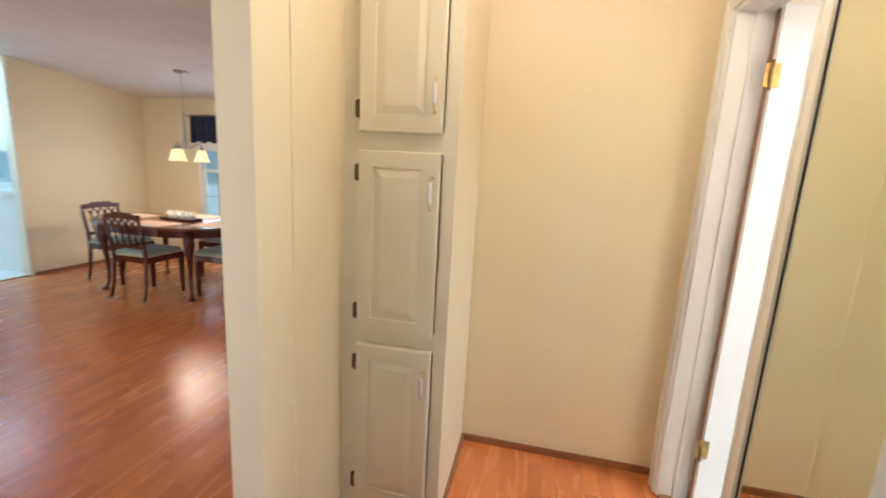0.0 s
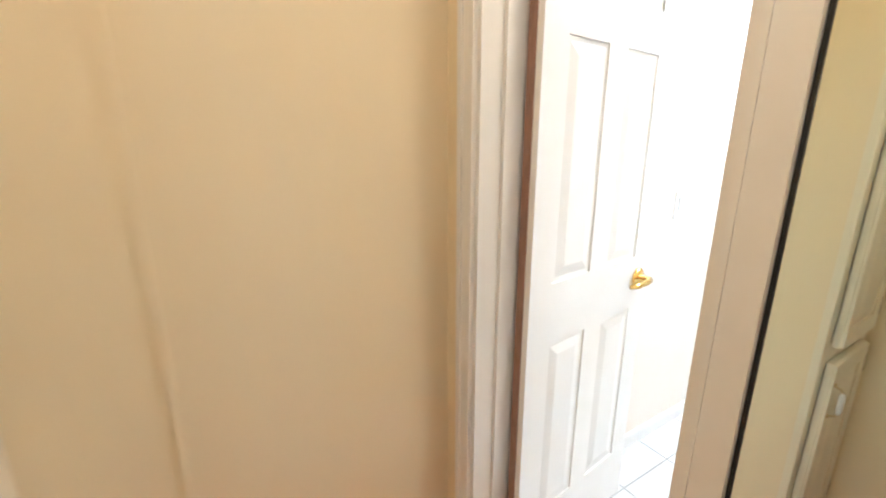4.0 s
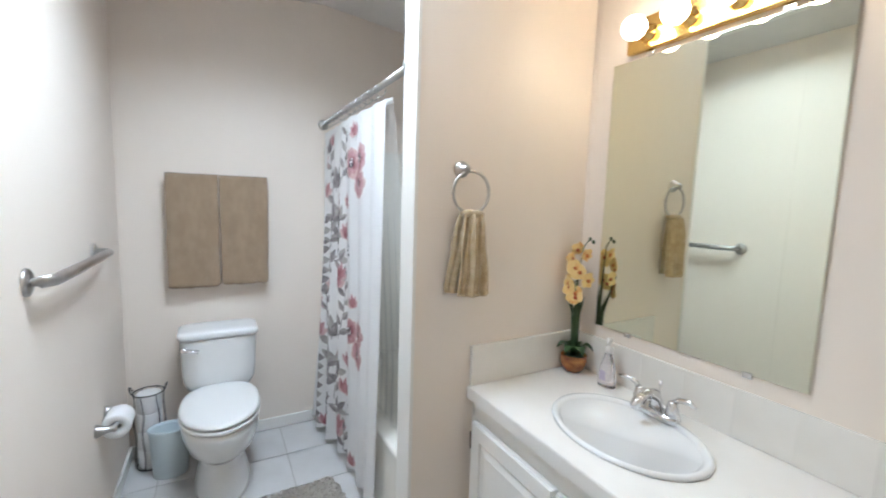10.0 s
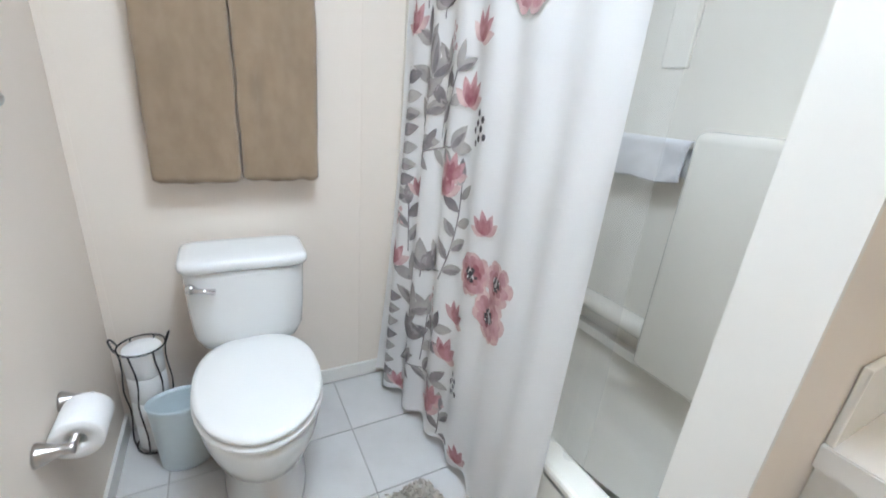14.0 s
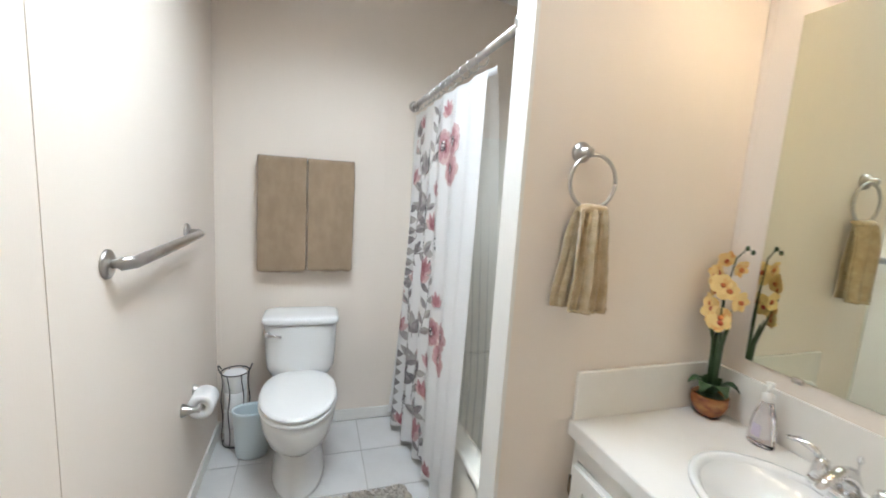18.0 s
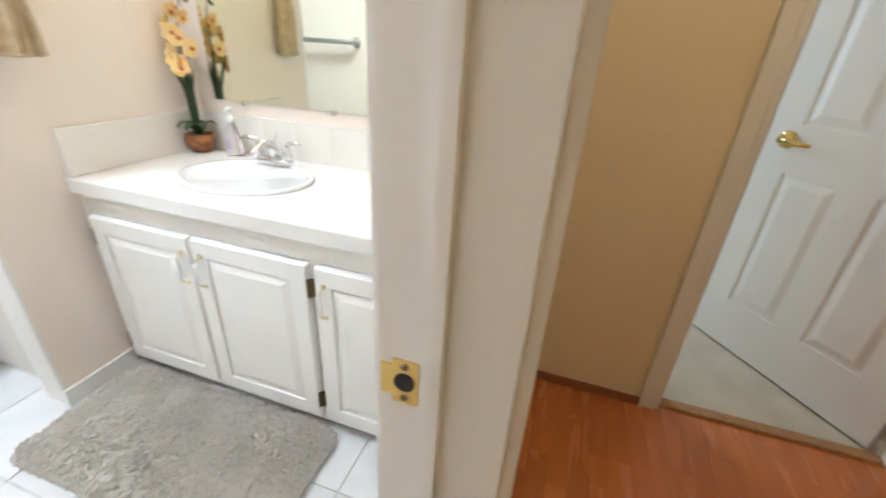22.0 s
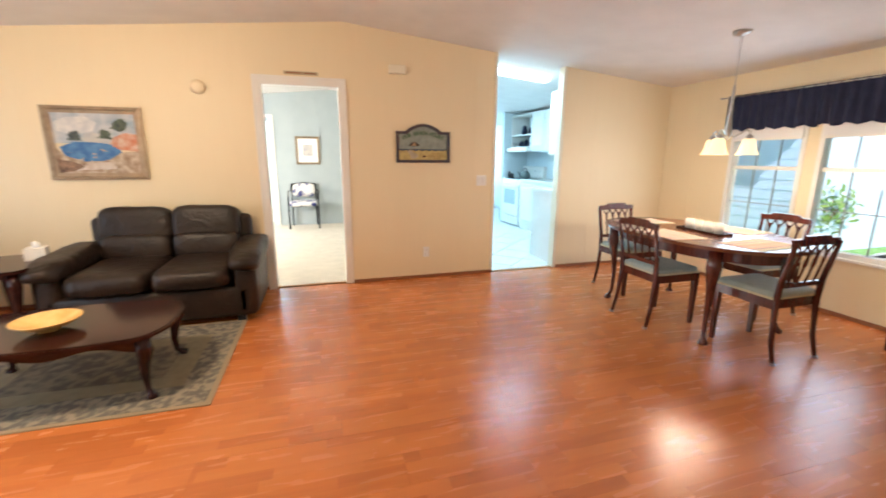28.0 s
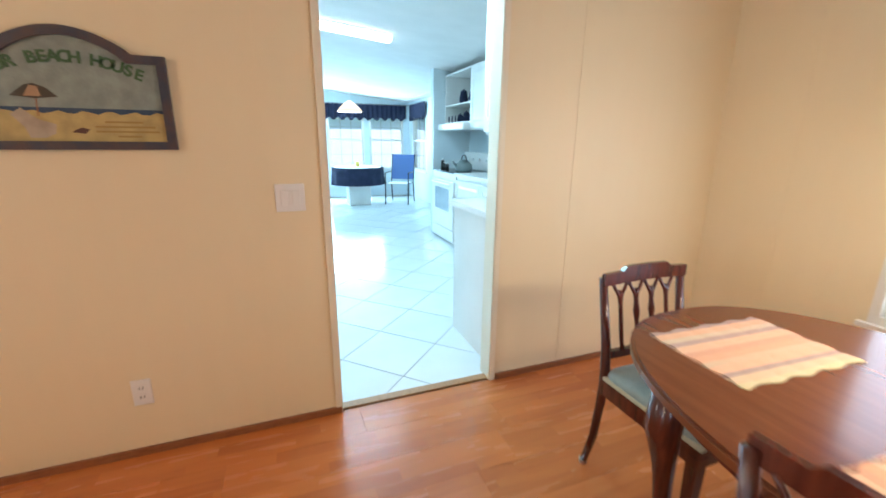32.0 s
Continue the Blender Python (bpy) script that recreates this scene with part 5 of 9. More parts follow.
part("basin", sheet(bmesh.new(), basin, 40, 5), ACRYLIC, tb, "", True)
part("rim", boxes((X1 - 0.05, Y0, 0.345, X1, Y1, 0.384), (X0 + 0.08, Y0, 0.345, X1 - 0.05, Y0 + 0.03, 0.384), (X0 + 0.08, Y1 - 0.03, 0.345, X1 - 0.05, Y1, 0.384)), ACRYLIC, tb)
sw = part("surround_panel", boxes((X1 - 0.012, Y0, 0.384, X1, Y1, 1.72)), ACRYLIC, tb)
for y in (Y0, Y1 - 0.012):
    part("surround_panel", boxes((X0 - 0.03, y, 0.384, X1 - 0.012, y + 0.012, 1.72)), ACRYLIC, tb)
part("corner_column", box(box(bmesh.new(), X1 - 0.12, Y0 + 0.012, 0.384, X1 - 0.012, 2.52, 1.20, bevel=0.03, seg=3), X1 - 0.12, 2.90, 0.384, X1 - 0.012, Y1 - 0.012, 1.20, bevel=0.03, seg=3), ACRYLIC, sw, "", True)
part("soap_shelf", box(bmesh.new(), X1 - 0.10, 2.49, 0.47, X1 - 0.012, 2.93, 0.53, bevel=0.025, seg=3), ACRYLIC, sw, "", True)
part("grip_bar", tube(bmesh.new(), [(X1 - 0.012, 2.53, 1.15), (X1 - 0.06, 2.53, 1.15), (X1 - 0.06, 2.88, 1.15), (X1 - 0.012, 2.88, 1.15)], 0.011, 10), ACRYLIC, sw, "", True)
part("top_edge", boxes((X1 - 0.016, Y0, 1.72, X1, Y1, 1.728)), GREYBAR, sw)
part("raised_panel", box(bmesh.new(), X1 - 0.018, 2.66, 1.38, X1 - 0.011, 2.76, 1.62, bevel=0.006), ACRYLIC, sw)
part("overflow", lathe(bmesh.new(), [(0.03, 0), (0.028, 0.006), (0.012, 0.010), (0, 0.010)], m=Matrix.Translation((0.96, Y1 - 0.16, 0.24)) @ Matrix.Rotation(math.pi / 2, 4, "X"), seg=18), CHROME, tb, "", True)
part("drain", lathe(bmesh.new(), [(0.032, 0), (0.030, 0.004), (0.02, 0.005), (0.018, 0.014), (0, 0.016)], (0.80, 2.72, 0.073), 18), NICKEL, tb, "grey drain stopper", True)
hung_towel("washcloth", (X1 - 0.06, 2.705, 1.150), 0.31, 0.125, 0.10, 0.006, mat("white_terry", (0.74, 0.73, 0.74), 0.95, bump=0.8, bump_scale=300, sheen=0.3), "white washcloth folded over the tub grip bar", 3.0, rz=-90, gap=0.016)
ro = thing("shower_hose_holder", "round grey shower control on the tub end wall", "shower control", (0.56, Y0 + 0.012, 1.20))
part("escutcheon", lathe(bmesh.new(), [(0.075, 0), (0.074, 0.008), (0.05, 0.018), (0.02, 0.022), (0.018, 0.05), (0, 0.052)], m=Matrix.Rotation(-math.pi / 2, 4, "X"), seg=28), NICKEL, ro, "", True)

# shower rod, rings and curtain
RX, RZ = 0.385, 1.85
rd = thing("shower_rod", "brushed nickel shower curtain rod with rings", "shower rod", (RX, 0, RZ))
part("rod", tube(bmesh.new(), [(0, PY1 + 0.002, 0), (0, YT - 0.002, 0)], 0.0125, 14), NICKEL, rd, "", True)
for y, s in ((PY1 + 0.001, 1), (YT - 0.001, -1)):
    part("flange", lathe(bmesh.new(), [(0.03, 0), (0.028, 0.012), (0.016, 0.02)], m=Matrix.Translation((0, y, 0)) @ Matrix.Rotation(-s * math.pi / 2, 4, "X"), seg=18), NICKEL, rd, "", True)
CY0, CY1, CZ0, CZ1 = 2.262, YT - 0.035, 0.045, 1.80


def drape(u, z):
    """Place on the curtain: u runs along it from the wall end, 0 to 1; z is the height."""
    h = (CZ1 - z) / (CZ1 - CZ0)
    y = CY1 - u * (CY1 - CY0)
    amp = 0.005 + 0.011 * min(h * 2, 1) * (0.7 + 0.5 * math.sin(u * 5 + 1))
    x = RX + 0.003 - 0.012 * h + amp * math.sin(2 * math.pi * (u * 6.5 + 0.10 * math.sin(3 * h + u * 4))) + 0.006 * math.sin(2.2 * h + 9 * u)
    if u < 0.5:
        x -= 0.075 * ((0.5 - u) / 0.5) ** 1.5 * h ** 1.6
    return Vector((x, y, z))


for k in range(12):
    part("ring", tube(bmesh.new(), arc((0, CY1 - (CY1 - CY0) * (k + 0.5) / 12, -0.012), 0.024, 0, 360, 14, "xz"), 0.002, 6), CHROME, rd, "", True)
cu = thing("shower_curtain", "white shower curtain printed with rose flowers and grey leaves", "shower curtain", (0, 0, 0))
part("cloth", sheet(bmesh.new(), lambda u, v: drape(u, CZ0 + v * (CZ1 - CZ0) + 0.012 * math.sin(u * 40) * (1 - v)), 150, 50), CLOTH, cu, "", True)
part("hem", tube(bmesh.new(), [drape(k / 60, CZ0 + 0.012 * math.sin(k / 60 * 40) + 0.002) for k in range(61)], 0.003, 6), CLOTH, cu, "", True)


def outline_patch(bm, y_, cz, pts, off=0.0022):
    """A flat printed shape laid on the cloth: fan of points round a centre at (y_, cz), in metres along and up."""
    def lay(a, b):
        u, z = min(max((CY1 - y_ + a) / (CY1 - CY0), 0.003), 0.997), min(max(cz + b, CZ0 + 0.02), CZ1 - 0.01)
        p, pu, pz = drape(u, z), drape(min(u + 0.002, 1), z), drape(u, z + 0.003)
        n = (pu - p).cross(pz - p).normalized()
        if n.x > 0:
            n = -n
        return p + n * (off + 0.0015)
    c = sum(p[0] for p in pts) / len(pts), sum(p[1] for p in pts) / len(pts)
    if not (CZ0 + 0.02 < cz + c[1] < CZ1 - 0.02 and CY0 < y_ - c[0] < CY1):
        return
    mid = [bm.verts.new(lay((p[0] + c[0]) / 2, (p[1] + c[1]) / 2)) for p in pts]
    out = [bm.verts.new(lay(*p)) for p in pts]
    cen = bm.verts.new(lay(*c))
    n = len(pts)
    for i in range(n):
        bm.faces.new((out[i], out[(i + 1) % n], mid[(i + 1) % n], mid[i]))
        bm.faces.new((mid[i], mid[(i + 1) % n], cen))


def leaf_pts(x, y, ang, L, w, blunt=False):
    ca, sa = math.cos(radians(ang)), math.sin(radians(ang))
    row = [(0, 0.25), (0.3, 0.7), (0.6, 1), (0.85, 0.85), (1, 0.3), (0.95, -0.35), (0.82, -0.85), (0.6, -1), (0.3, -0.7), (0, -0.25)] if blunt else \
        [(0, 0), (0.15, 0.6), (0.35, 0.98), (0.55, 0.95), (0.8, 0.55), (1, 0), (0.8, -0.5), (0.55, -0.9), (0.35, -0.95), (0.15, -0.6)]
    return [(x + L * t * ca - w * s * sa, y + L * t * sa + w * s * ca) for t, s in row]


greys, darks, pinks, roses, reds, inks, whites = (bmesh.new() for k in range(7))
rng = random.Random(4)


def stem(y, z, pts):
    for (a, b), (c, d) in zip(pts, pts[1:]):
        L = math.hypot(c - a, d - b)
        px, py = -(d - b) / L * 0.0022, (c - a) / L * 0.0022
        outline_patch(darks, y, z, [(a + px, b + py), (c + px, d + py), (c - px, d - py), (a - px, b - py)], 0.0014)


def leaf(y, z, x0, z0, ang, L, w=None, dark=None):
    """One printed leaf: a pale body, and on some a darker half along the rib."""
    w = w or L * rng.uniform(0.19, 0.25)
    outline_patch(darks if dark else greys, y, z, leaf_pts(x0, z0, ang, L, w), 0.0018)
    if not dark and rng.random() < 0.45:
        ca, sa = math.cos(radians(ang)), math.sin(radians(ang))
        outline_patch(darks, y, z, leaf_pts(x0 + 0.3 * w * sa, z0 - 0.3 * w * ca, ang, L * 0.8, w * 0.45), 0.0024)


def sprig(y, z, ang, n=4, L=0.17, size=0.085, bend=0.0):
    """A stem with leaves on both sides and one at the tip."""
    pts = [(0.0, 0.0)]
    for k in range(n):
        a = radians(ang + bend * k)
        pts.append((pts[-1][0] + L / n * math.cos(a), pts[-1][1] + L / n * math.sin(a)))
    stem(y, z, pts)
    for k, p in enumerate(pts[1:]):
        leaf(y, z, p[0], p[1], ang + bend * k + (1 if k % 2 else -1) * rng.uniform(38, 62), size * rng.uniform(0.85, 1.1), dark=rng.random() < 0.2)
    leaf(y, z, pts[-1][0], pts[-1][1], ang + bend * n, size, dark=rng.random() < 0.3)


def flower(y, z, r, n=9):
    """A watercolour bloom: pale outer petals, a rose ring, a dark dotted centre."""
    for bm, m, r0, r1, w, off in ((pinks, n, 0.30, 0.75, 0.30, 0.0020), (roses, n + 2, 0.20, 0.66, 0.24, 0.0026), (reds, 7, 0.12, 0.42, 0.15, 0.0034)):
        for k in range(m):
            a = 360 * k / m + rng.uniform(-12, 12)
            if bm is reds and rng.random() < 0.25:
                continue
            outline_patch(bm, y, z, leaf_pts(r * r0 * math.cos(radians(a)), r * r0 * math.sin(radians(a)), a, r * r1 * rng.uniform(0.8, 1.05), r * w * rng.uniform(0.85, 1.15), True), off + 0.0002 * (k % 3))
    for k in range(30):
        a, q = rng.uniform(0, 6.28), r * 0.30 * math.sqrt(rng.random())
        outline_patch(whites if k % 4 == 0 else inks, y, z, [(q * math.cos(a) + 0.0052 * math.cos(b), q * math.sin(a) + 0.0052 * math.sin(b)) for b in (0, 1.26, 2.5, 3.8, 5.0)], 0.0044 + 0.0002 * (k % 4))


def bud(y, z, ang, r=0.06):
    for k in range(5):
        outline_patch(pinks if k in (0, 4) else roses, y, z, leaf_pts(0, 0, ang + (k - 2) * 30, r * (1.25 - 0.12 * abs(k - 2)), r * 0.24), 0.002 + 0.0003 * (k % 2))
    for k in range(3):
        outline_patch(reds, y, z, leaf_pts(0, 0, ang + (k - 1) * 26, r * 0.85, r * 0.2), 0.0028 + 0.0003 * (k % 2))


def berries(y, z, bm, r=0.009, n=7):
    for k in range(n):
        a, b = 0.036 * math.cos(2.4 * k) * math.sqrt((k + 0.5) / n), 0.045 * math.sin(2.4 * k) * math.sqrt((k + 0.5) / n)
        outline_patch(bm, y, z, [(a + r * math.cos(t), b + r * 1.25 * math.sin(t)) for t in (0, 1.05, 2.1, 3.14, 4.2, 5.24)], 0.002)


for z in (-0.17, 0.65, 1.47):
    leaf(2.96, z, 0, 0, 97, 0.120, 0.030)
    leaf(2.96, z, 0.004, 0.002, 58, 0.115, 0.031, True)
    leaf(2.96, z, 0, 0, 140, 0.085, 0.024)
    leaf(2.88, z + 0.04, 0, 0, 118, 0.10, 0.027)
    stem(2.96, z, [(0.0, -0.025), (0.0, 0.0), (0.05, 0.02), (0.13, 0.05)])
    sprig(2.83, z + 0.02, 70, 8, 0.33, 0.080, 3)
    sprig(3.08, z - 0.44, 62, 5, 0.28, 0.120, 5)
    sprig(3.08, z - 0.44, 22, 6, 0.26, 0.085, -3)
    sprig(3.02, z - 0.30, 100, 4, 0.22, 0.115)
    sprig(2.93, z - 0.36, 86, 4, 0.20, 0.090)
    sprig(2.87, z - 0.30, 75, 3, 0.14, 0.080)
    sprig(3.10, z + 0.02, 95, 4, 0.18, 0.090)
    stem(3.17, z - 0.60, [(0.0, 0.0), (0.004, 0.24), (0.0, 0.46)])
    for k in range(8):
        leaf(3.18, z - 0.60 + 0.058 * k, 0, 0, rng.uniform(6, 20), 0.080, 0.023, k % 3 == 1)
    for y, dz, an, r in ((2.63, 0.235, 105, 0.058), (2.835, 0.30, 95, 0.072), (3.08, 0.24, 80, 0.060), (3.16, -0.05, 95, 0.085), (2.745, -0.10, 70, 0.068), (2.775, -0.26, 80, 0.075), (2.82, -0.47, 80, 0.070)):
        bud(y, z + dz, an, r)
    berries(3.16, z + 0.15, pinks)
    berries(2.88, z - 0.085, pinks)
    berries(2.70, z - 0.31, inks, 0.008, 8)
    flower(2.66, z + 0.11, 0.072)
    flower(2.545, z + 0.125, 0.066)
    flower(2.565, z + 0.015, 0.080)
tagged(part("dark_leaf_print", darks, DARKLEAF, cu, "printed dark grey leaves and stems"), kind="stuff")
tagged(part("pale_petal_print", pinks, PALEROSE, cu, "printed pale pink petals"), kind="stuff")
tagged(part("grey_leaf_print", greys, GREYLEAF, cu, "printed grey leaves"), kind="stuff")
tagged(part("rose_flower_print", roses, ROSE, cu, "printed dusty rose flowers"), kind="stuff")
tagged(part("red_bud_print", reds, REDROSE, cu, "printed red buds"), kind="stuff")
tagged(part("dark_berry_print", inks, INK, cu, "printed dark berries"), kind="stuff")
tagged(part("stamen_print", whites, PAPER, cu, "printed white stamens"), kind="stuff")


# clear liner, its lower end inside the tub
def liner_at(u, v):
    y, h = 2.215 + 0.42 * u, 1 - v
    x = RX + 0.02 + 0.085 * min(1.0, h / 0.75) ** 0.8 + (0.004 + 0.010 * h) * math.sin(34 * u + 2.0 * math.sin(3 * h))
    return (x, y + 0.05 * h * (1 - u) * math.sin(2.6 * h), 0.27 + 1.53 * v)


ln = thing("shower_liner", "clear plastic liner hanging behind the shower curtain into the tub", "curtain liner", (0, 0, 0))
part("film", sheet(bmesh.new(), liner_at, 60, 40), LINER, ln, "", True)
part("header", sheet(bmesh.new(), lambda u, v: Vector(liner_at(u, 0.985 + 0.015 * v)) + Vector((-0.001, 0, 0.0)), 60, 2, 0.001), CURTAIN, ln, "white welded header strip", True)

# ---- vanity ----
VX, VT = 0.593, 0.75
va = thing("vanity_cabinet", "white vanity cabinet with raised-panel doors under the countertop", "vanity", (0, 0, 0))
part("body", boxes((0.64, YB + 0.006, 0.08, XV - 0.001, PY0 - 0.001, 0.705)), WHITE, va)
part("toe_kick", boxes((0.68, YB + 0.006, 0, XV - 0.001, PY0 - 0.001, 0.08)), WHITE, va)
part("face_frame", boxes((0.618, YB + 0.006, 0.02, 0.64, 0.605, 0.705), (0.618, 1.885, 0.02, 0.64, PY0 - 0.001, 0.705), (0.618, 0.605, 0.63, 0.64, 1.885, 0.705), (0.618, 0.605, 0.02, 0.64, 1.885, 0.08),
                          (0.618, 1.035, 0.08, 0.64, 1.065, 0.63), (0.618, 1.455, 0.08, 0.64, 1.475, 0.63)), WHITE, va)
vm = Matrix.Translation((0.618, 0, 0)) @ Matrix.Rotation(-math.pi / 2, 4, "Z")
cabinet_door(va, 0.405, 0.575, vm @ Matrix.Translation((-1.877, 0, 0.055)), WHITE, (0.375, 0.47), 0.0)
cabinet_door(va, 0.405, 0.575, vm @ Matrix.Translation((-1.462, 0, 0.055)), WHITE, (0.030, 0.47), 0.405)
cabinet_door(va, 0.44, 0.575, vm @ Matrix.Translation((-1.035, 0, 0.055)), WHITE, (0.030, 0.47), 0.44)
SY, SXC, SRX, SRY = 1.45, 0.85, 0.178, 0.234
ct = thing("countertop", "white laminate countertop with a square front edge", "countertop", (0, 0, 0))
bm = bmesh.new()
n = 48
inner = [(SXC + (SRX - 0.02) * math.cos(2 * math.pi * i / n), SY + (SRY - 0.02) * math.sin(2 * math.pi * i / n)) for i in range(n)]
outer = []
xa, xb, ya, yb = VX, XV - 0.001, YB + 0.006, PY0 - 0.001
for i in range(n):
    c, s = math.cos(2 * math.pi * i / n), math.sin(2 * math.pi * i / n)
    k = min([((xb if c > 0 else xa) - SXC) / c if abs(c) > 1e-6 else 99, ((yb if s > 0 else ya) - SY) / s if abs(s) > 1e-6 else 99])
    outer.append((SXC + k * c, SY + k * s))
for corner in ((xa, ya), (xa, yb), (xb, ya), (xb, yb)):
    j = min(range(n), key=lambda i: (outer[i][0] - corner[0]) ** 2 + (outer[i][1] - corner[1]) ** 2)
    outer[j] = corner
vi, vo = [bm.verts.new((*p, VT)) for p in inner], [bm.verts.new((*p, VT)) for p in outer]
wi, wo = [bm.verts.new((*p, VT - 0.045)) for p in inner], [bm.verts.new((*p, VT - 0.045)) for p in outer]
for i in range(n):
    j = (i + 1) % n
    bm.faces.new((vi[i], vi[j], vo[j], vo[i])), bm.faces.new((wi[i], wi[j], wo[j], wo[i])), bm.faces.new((vo[i], vo[j], wo[j], wo[i])), bm.faces.new((vi[i], vi[j], wi[j], wi[i]))
part("top", bm, LAMTOP, ct)
part("front_edge", boxes((VX - 0.003, YB + 0.006, VT - 0.045, VX - 0.0005, PY0 - 0.001, VT - 0.002)), LAMTOP, ct)
PALEGROUT = mat("pale_grout", (0.78, 0.755, 0.70), 0.7)
sp = thing("backsplash", "low white tiled backsplash round the countertop", "backsplash", (0, 0, VT))
part("bedding", boxes((XV - 0.006, YB + 0.006, 0, XV - 0.001, PY0 - 0.001, 0.146)), PALEGROUT, sp)
tile_me = mesh("splash_tile", box(bmesh.new(), -0.004, 0.0002, 0.001, 0.004, 0.1498, 0.147, bevel=0.0006, seg=1), SPLASH)
y = PY0 - 0.016
while y - 0.15 > YB:
    o = new("splash_tile", tile_me)
    o.parent, o.matrix_basis = sp, pose(XV - 0.009, y - 0.15, 0)
    y -= 0.15
part("side_slab", box(bmesh.new(), VX + 0.004, PY0 - 0.014, 0.0, XV - 0.014, PY0 - 0.001, 0.150, bevel=0.003), SPLASH, sp, "plain white side slab")

sn = thing("sink", "oval white porcelain drop-in basin", "sink", (SXC, SY, VT))
rows = [(1.0, 0.001), (1.005, 0.008), (0.985, 0.014), (0.93, 0.013), (0.885, 0.004), (0.86, -0.012), (0.83, -0.05), (0.74, -0.10), (0.52, -0.135), (0.2, -0.146), (0.0, -0.147)]
part("basin", lathe(bmesh.new(), rows, seg=56, sx=SRX, sy=SRY), PORCELAIN, sn, "", True)
part("outside", lathe(bmesh.new(), [(0.88, -0.003), (0.86, -0.05), (0.77, -0.105), (0.5, -0.142), (0, -0.152)], seg=40, sx=SRX, sy=SRY), PORCELAIN, sn, "", True)
part("drain", lathe(bmesh.new(), [(0.022, 0), (0.02, 0.003), (0.012, 0.003), (0.01, 0.001), (0, 0.001)], (0, 0, -0.146), 18), CHROME, sn, "", True)

fa = thing("faucet", "chrome two-handle centreset faucet behind the basin", "faucet", (1.012, SY + 0.015, VT + 0.013))
part("base", blob(bmesh.new(), (0, 0, 0.008), (0.026, 0.078, 0.012), (0.4, 0.6), (28, 8)), CHROME, fa, "", True)
part("spout", tube(bmesh.new(), [(0.004, 0, 0.01), (0.0, 0, 0.045), (-0.012, 0, 0.068), (-0.045, 0, 0.076), (-0.085, 0, 0.062), (-0.11, 0, 0.044)], 0.014, 14, [0.022, 0.019, 0.017, 0.015, 0.013, 0.012]), CHROME, fa, "", True)
for s in (-1, 1):
    h = part("handle", lathe(bmesh.new(), [(0.021, 0.0), (0.02, 0.02), (0.015, 0.045), (0.013, 0.055), (0, 0.06)], (0.0, s * 0.056, 0.008), 18), CHROME, fa, "", True)
    part("lever", tube(bmesh.new(), [(0.0, s * 0.056, 0.058), (-0.004, s * 0.075, 0.078), (-0.008, s * 0.105, 0.084), (-0.012, s * 0.128, 0.078)], 0.006, 10, [0.009, 0.008, 0.008, 0.005]), CHROME, h, "", True)
part("lift_rod", lathe(bmesh.new(), [(0.002, 0), (0.002, 0.075), (0.005, 0.078), (0.006, 0.085), (0.004, 0.092), (0, 0.093)], (0.017, 0, 0.012), 10), CHROME, fa, "", True)

sb = thing("soap_bottle", "clear plastic soap bottle with a white pump", "soap bottle", (1.058, 1.687, VT))
bm = bmesh.new()
lathe(bm, [(0.0, 0.002), (0.03, 0.002), (0.032, 0.006), (0.029, 0.06), (0.02, 0.105), (0.014, 0.118), (0.013, 0.13), (0, 0.13)], seg=20, sx=0.85, sy=1.1)
part("bottle", bm, ACRYL, sb, "clear bottle with pale liquid", True)
part("label", box(bmesh.new(), -0.0275, -0.012, 0.03, -0.0262, 0.012, 0.065), mat("lilac_label", (0.55, 0.48, 0.58), 0.6), sb)
pm = part("pump", lathe(bmesh.new(), [(0.013, 0.128), (0.014, 0.132), (0.014, 0.148), (0.006, 0.152), (0.005, 0.17), (0.010, 0.171), (0.010, 0.182), (0, 0.183)], seg=16), PLASTIC, sb, "white pump", True)
part("nozzle", tube(bmesh.new(), [(0, 0, 0.177), (-0.02, -0.012, 0.177), (-0.032, -0.018, 0.170)], 0.005, 8), PLASTIC, pm, "", True)

gbt = thing("glass_bottle", "green glass water bottle with a gold neck", "bottle", (1.056, 0.722, VT))
gbt.scale = (0.88, 0.88, 0.92)
bp_ = part("bottle", lathe(bmesh.new(), [(0.0, 0.002), (0.030, 0.002), (0.034, 0.008), (0.036, 0.05), (0.035, 0.085), (0.027, 0.12), (0.018, 0.145), (0.014, 0.162), (0.014, 0.185), (0.0, 0.186)], seg=24), GREENGLASS, gbt, "", True)
part("neck_foil", lathe(bmesh.new(), [(0.0148, 0.174), (0.0152, 0.182), (0.0155, 0.190), (0.013, 0.195), (0, 0.195)], seg=20), GOLDFOIL, gbt, "", True)
bm = bmesh.new()
sheet(bm, lambda u, v: ((0.0362 - 0.006 * max(0, v - 0.6)) * math.cos(2.2 + 1.7 * u), (0.0362 - 0.006 * max(0, v - 0.6)) * math.sin(2.2 + 1.7 * u), 0.072 + 0.028 * v), 12, 4)
part("label", bm, mat("pale_green_label", (0.55, 0.65, 0.35), 0.5), gbt, "", True)

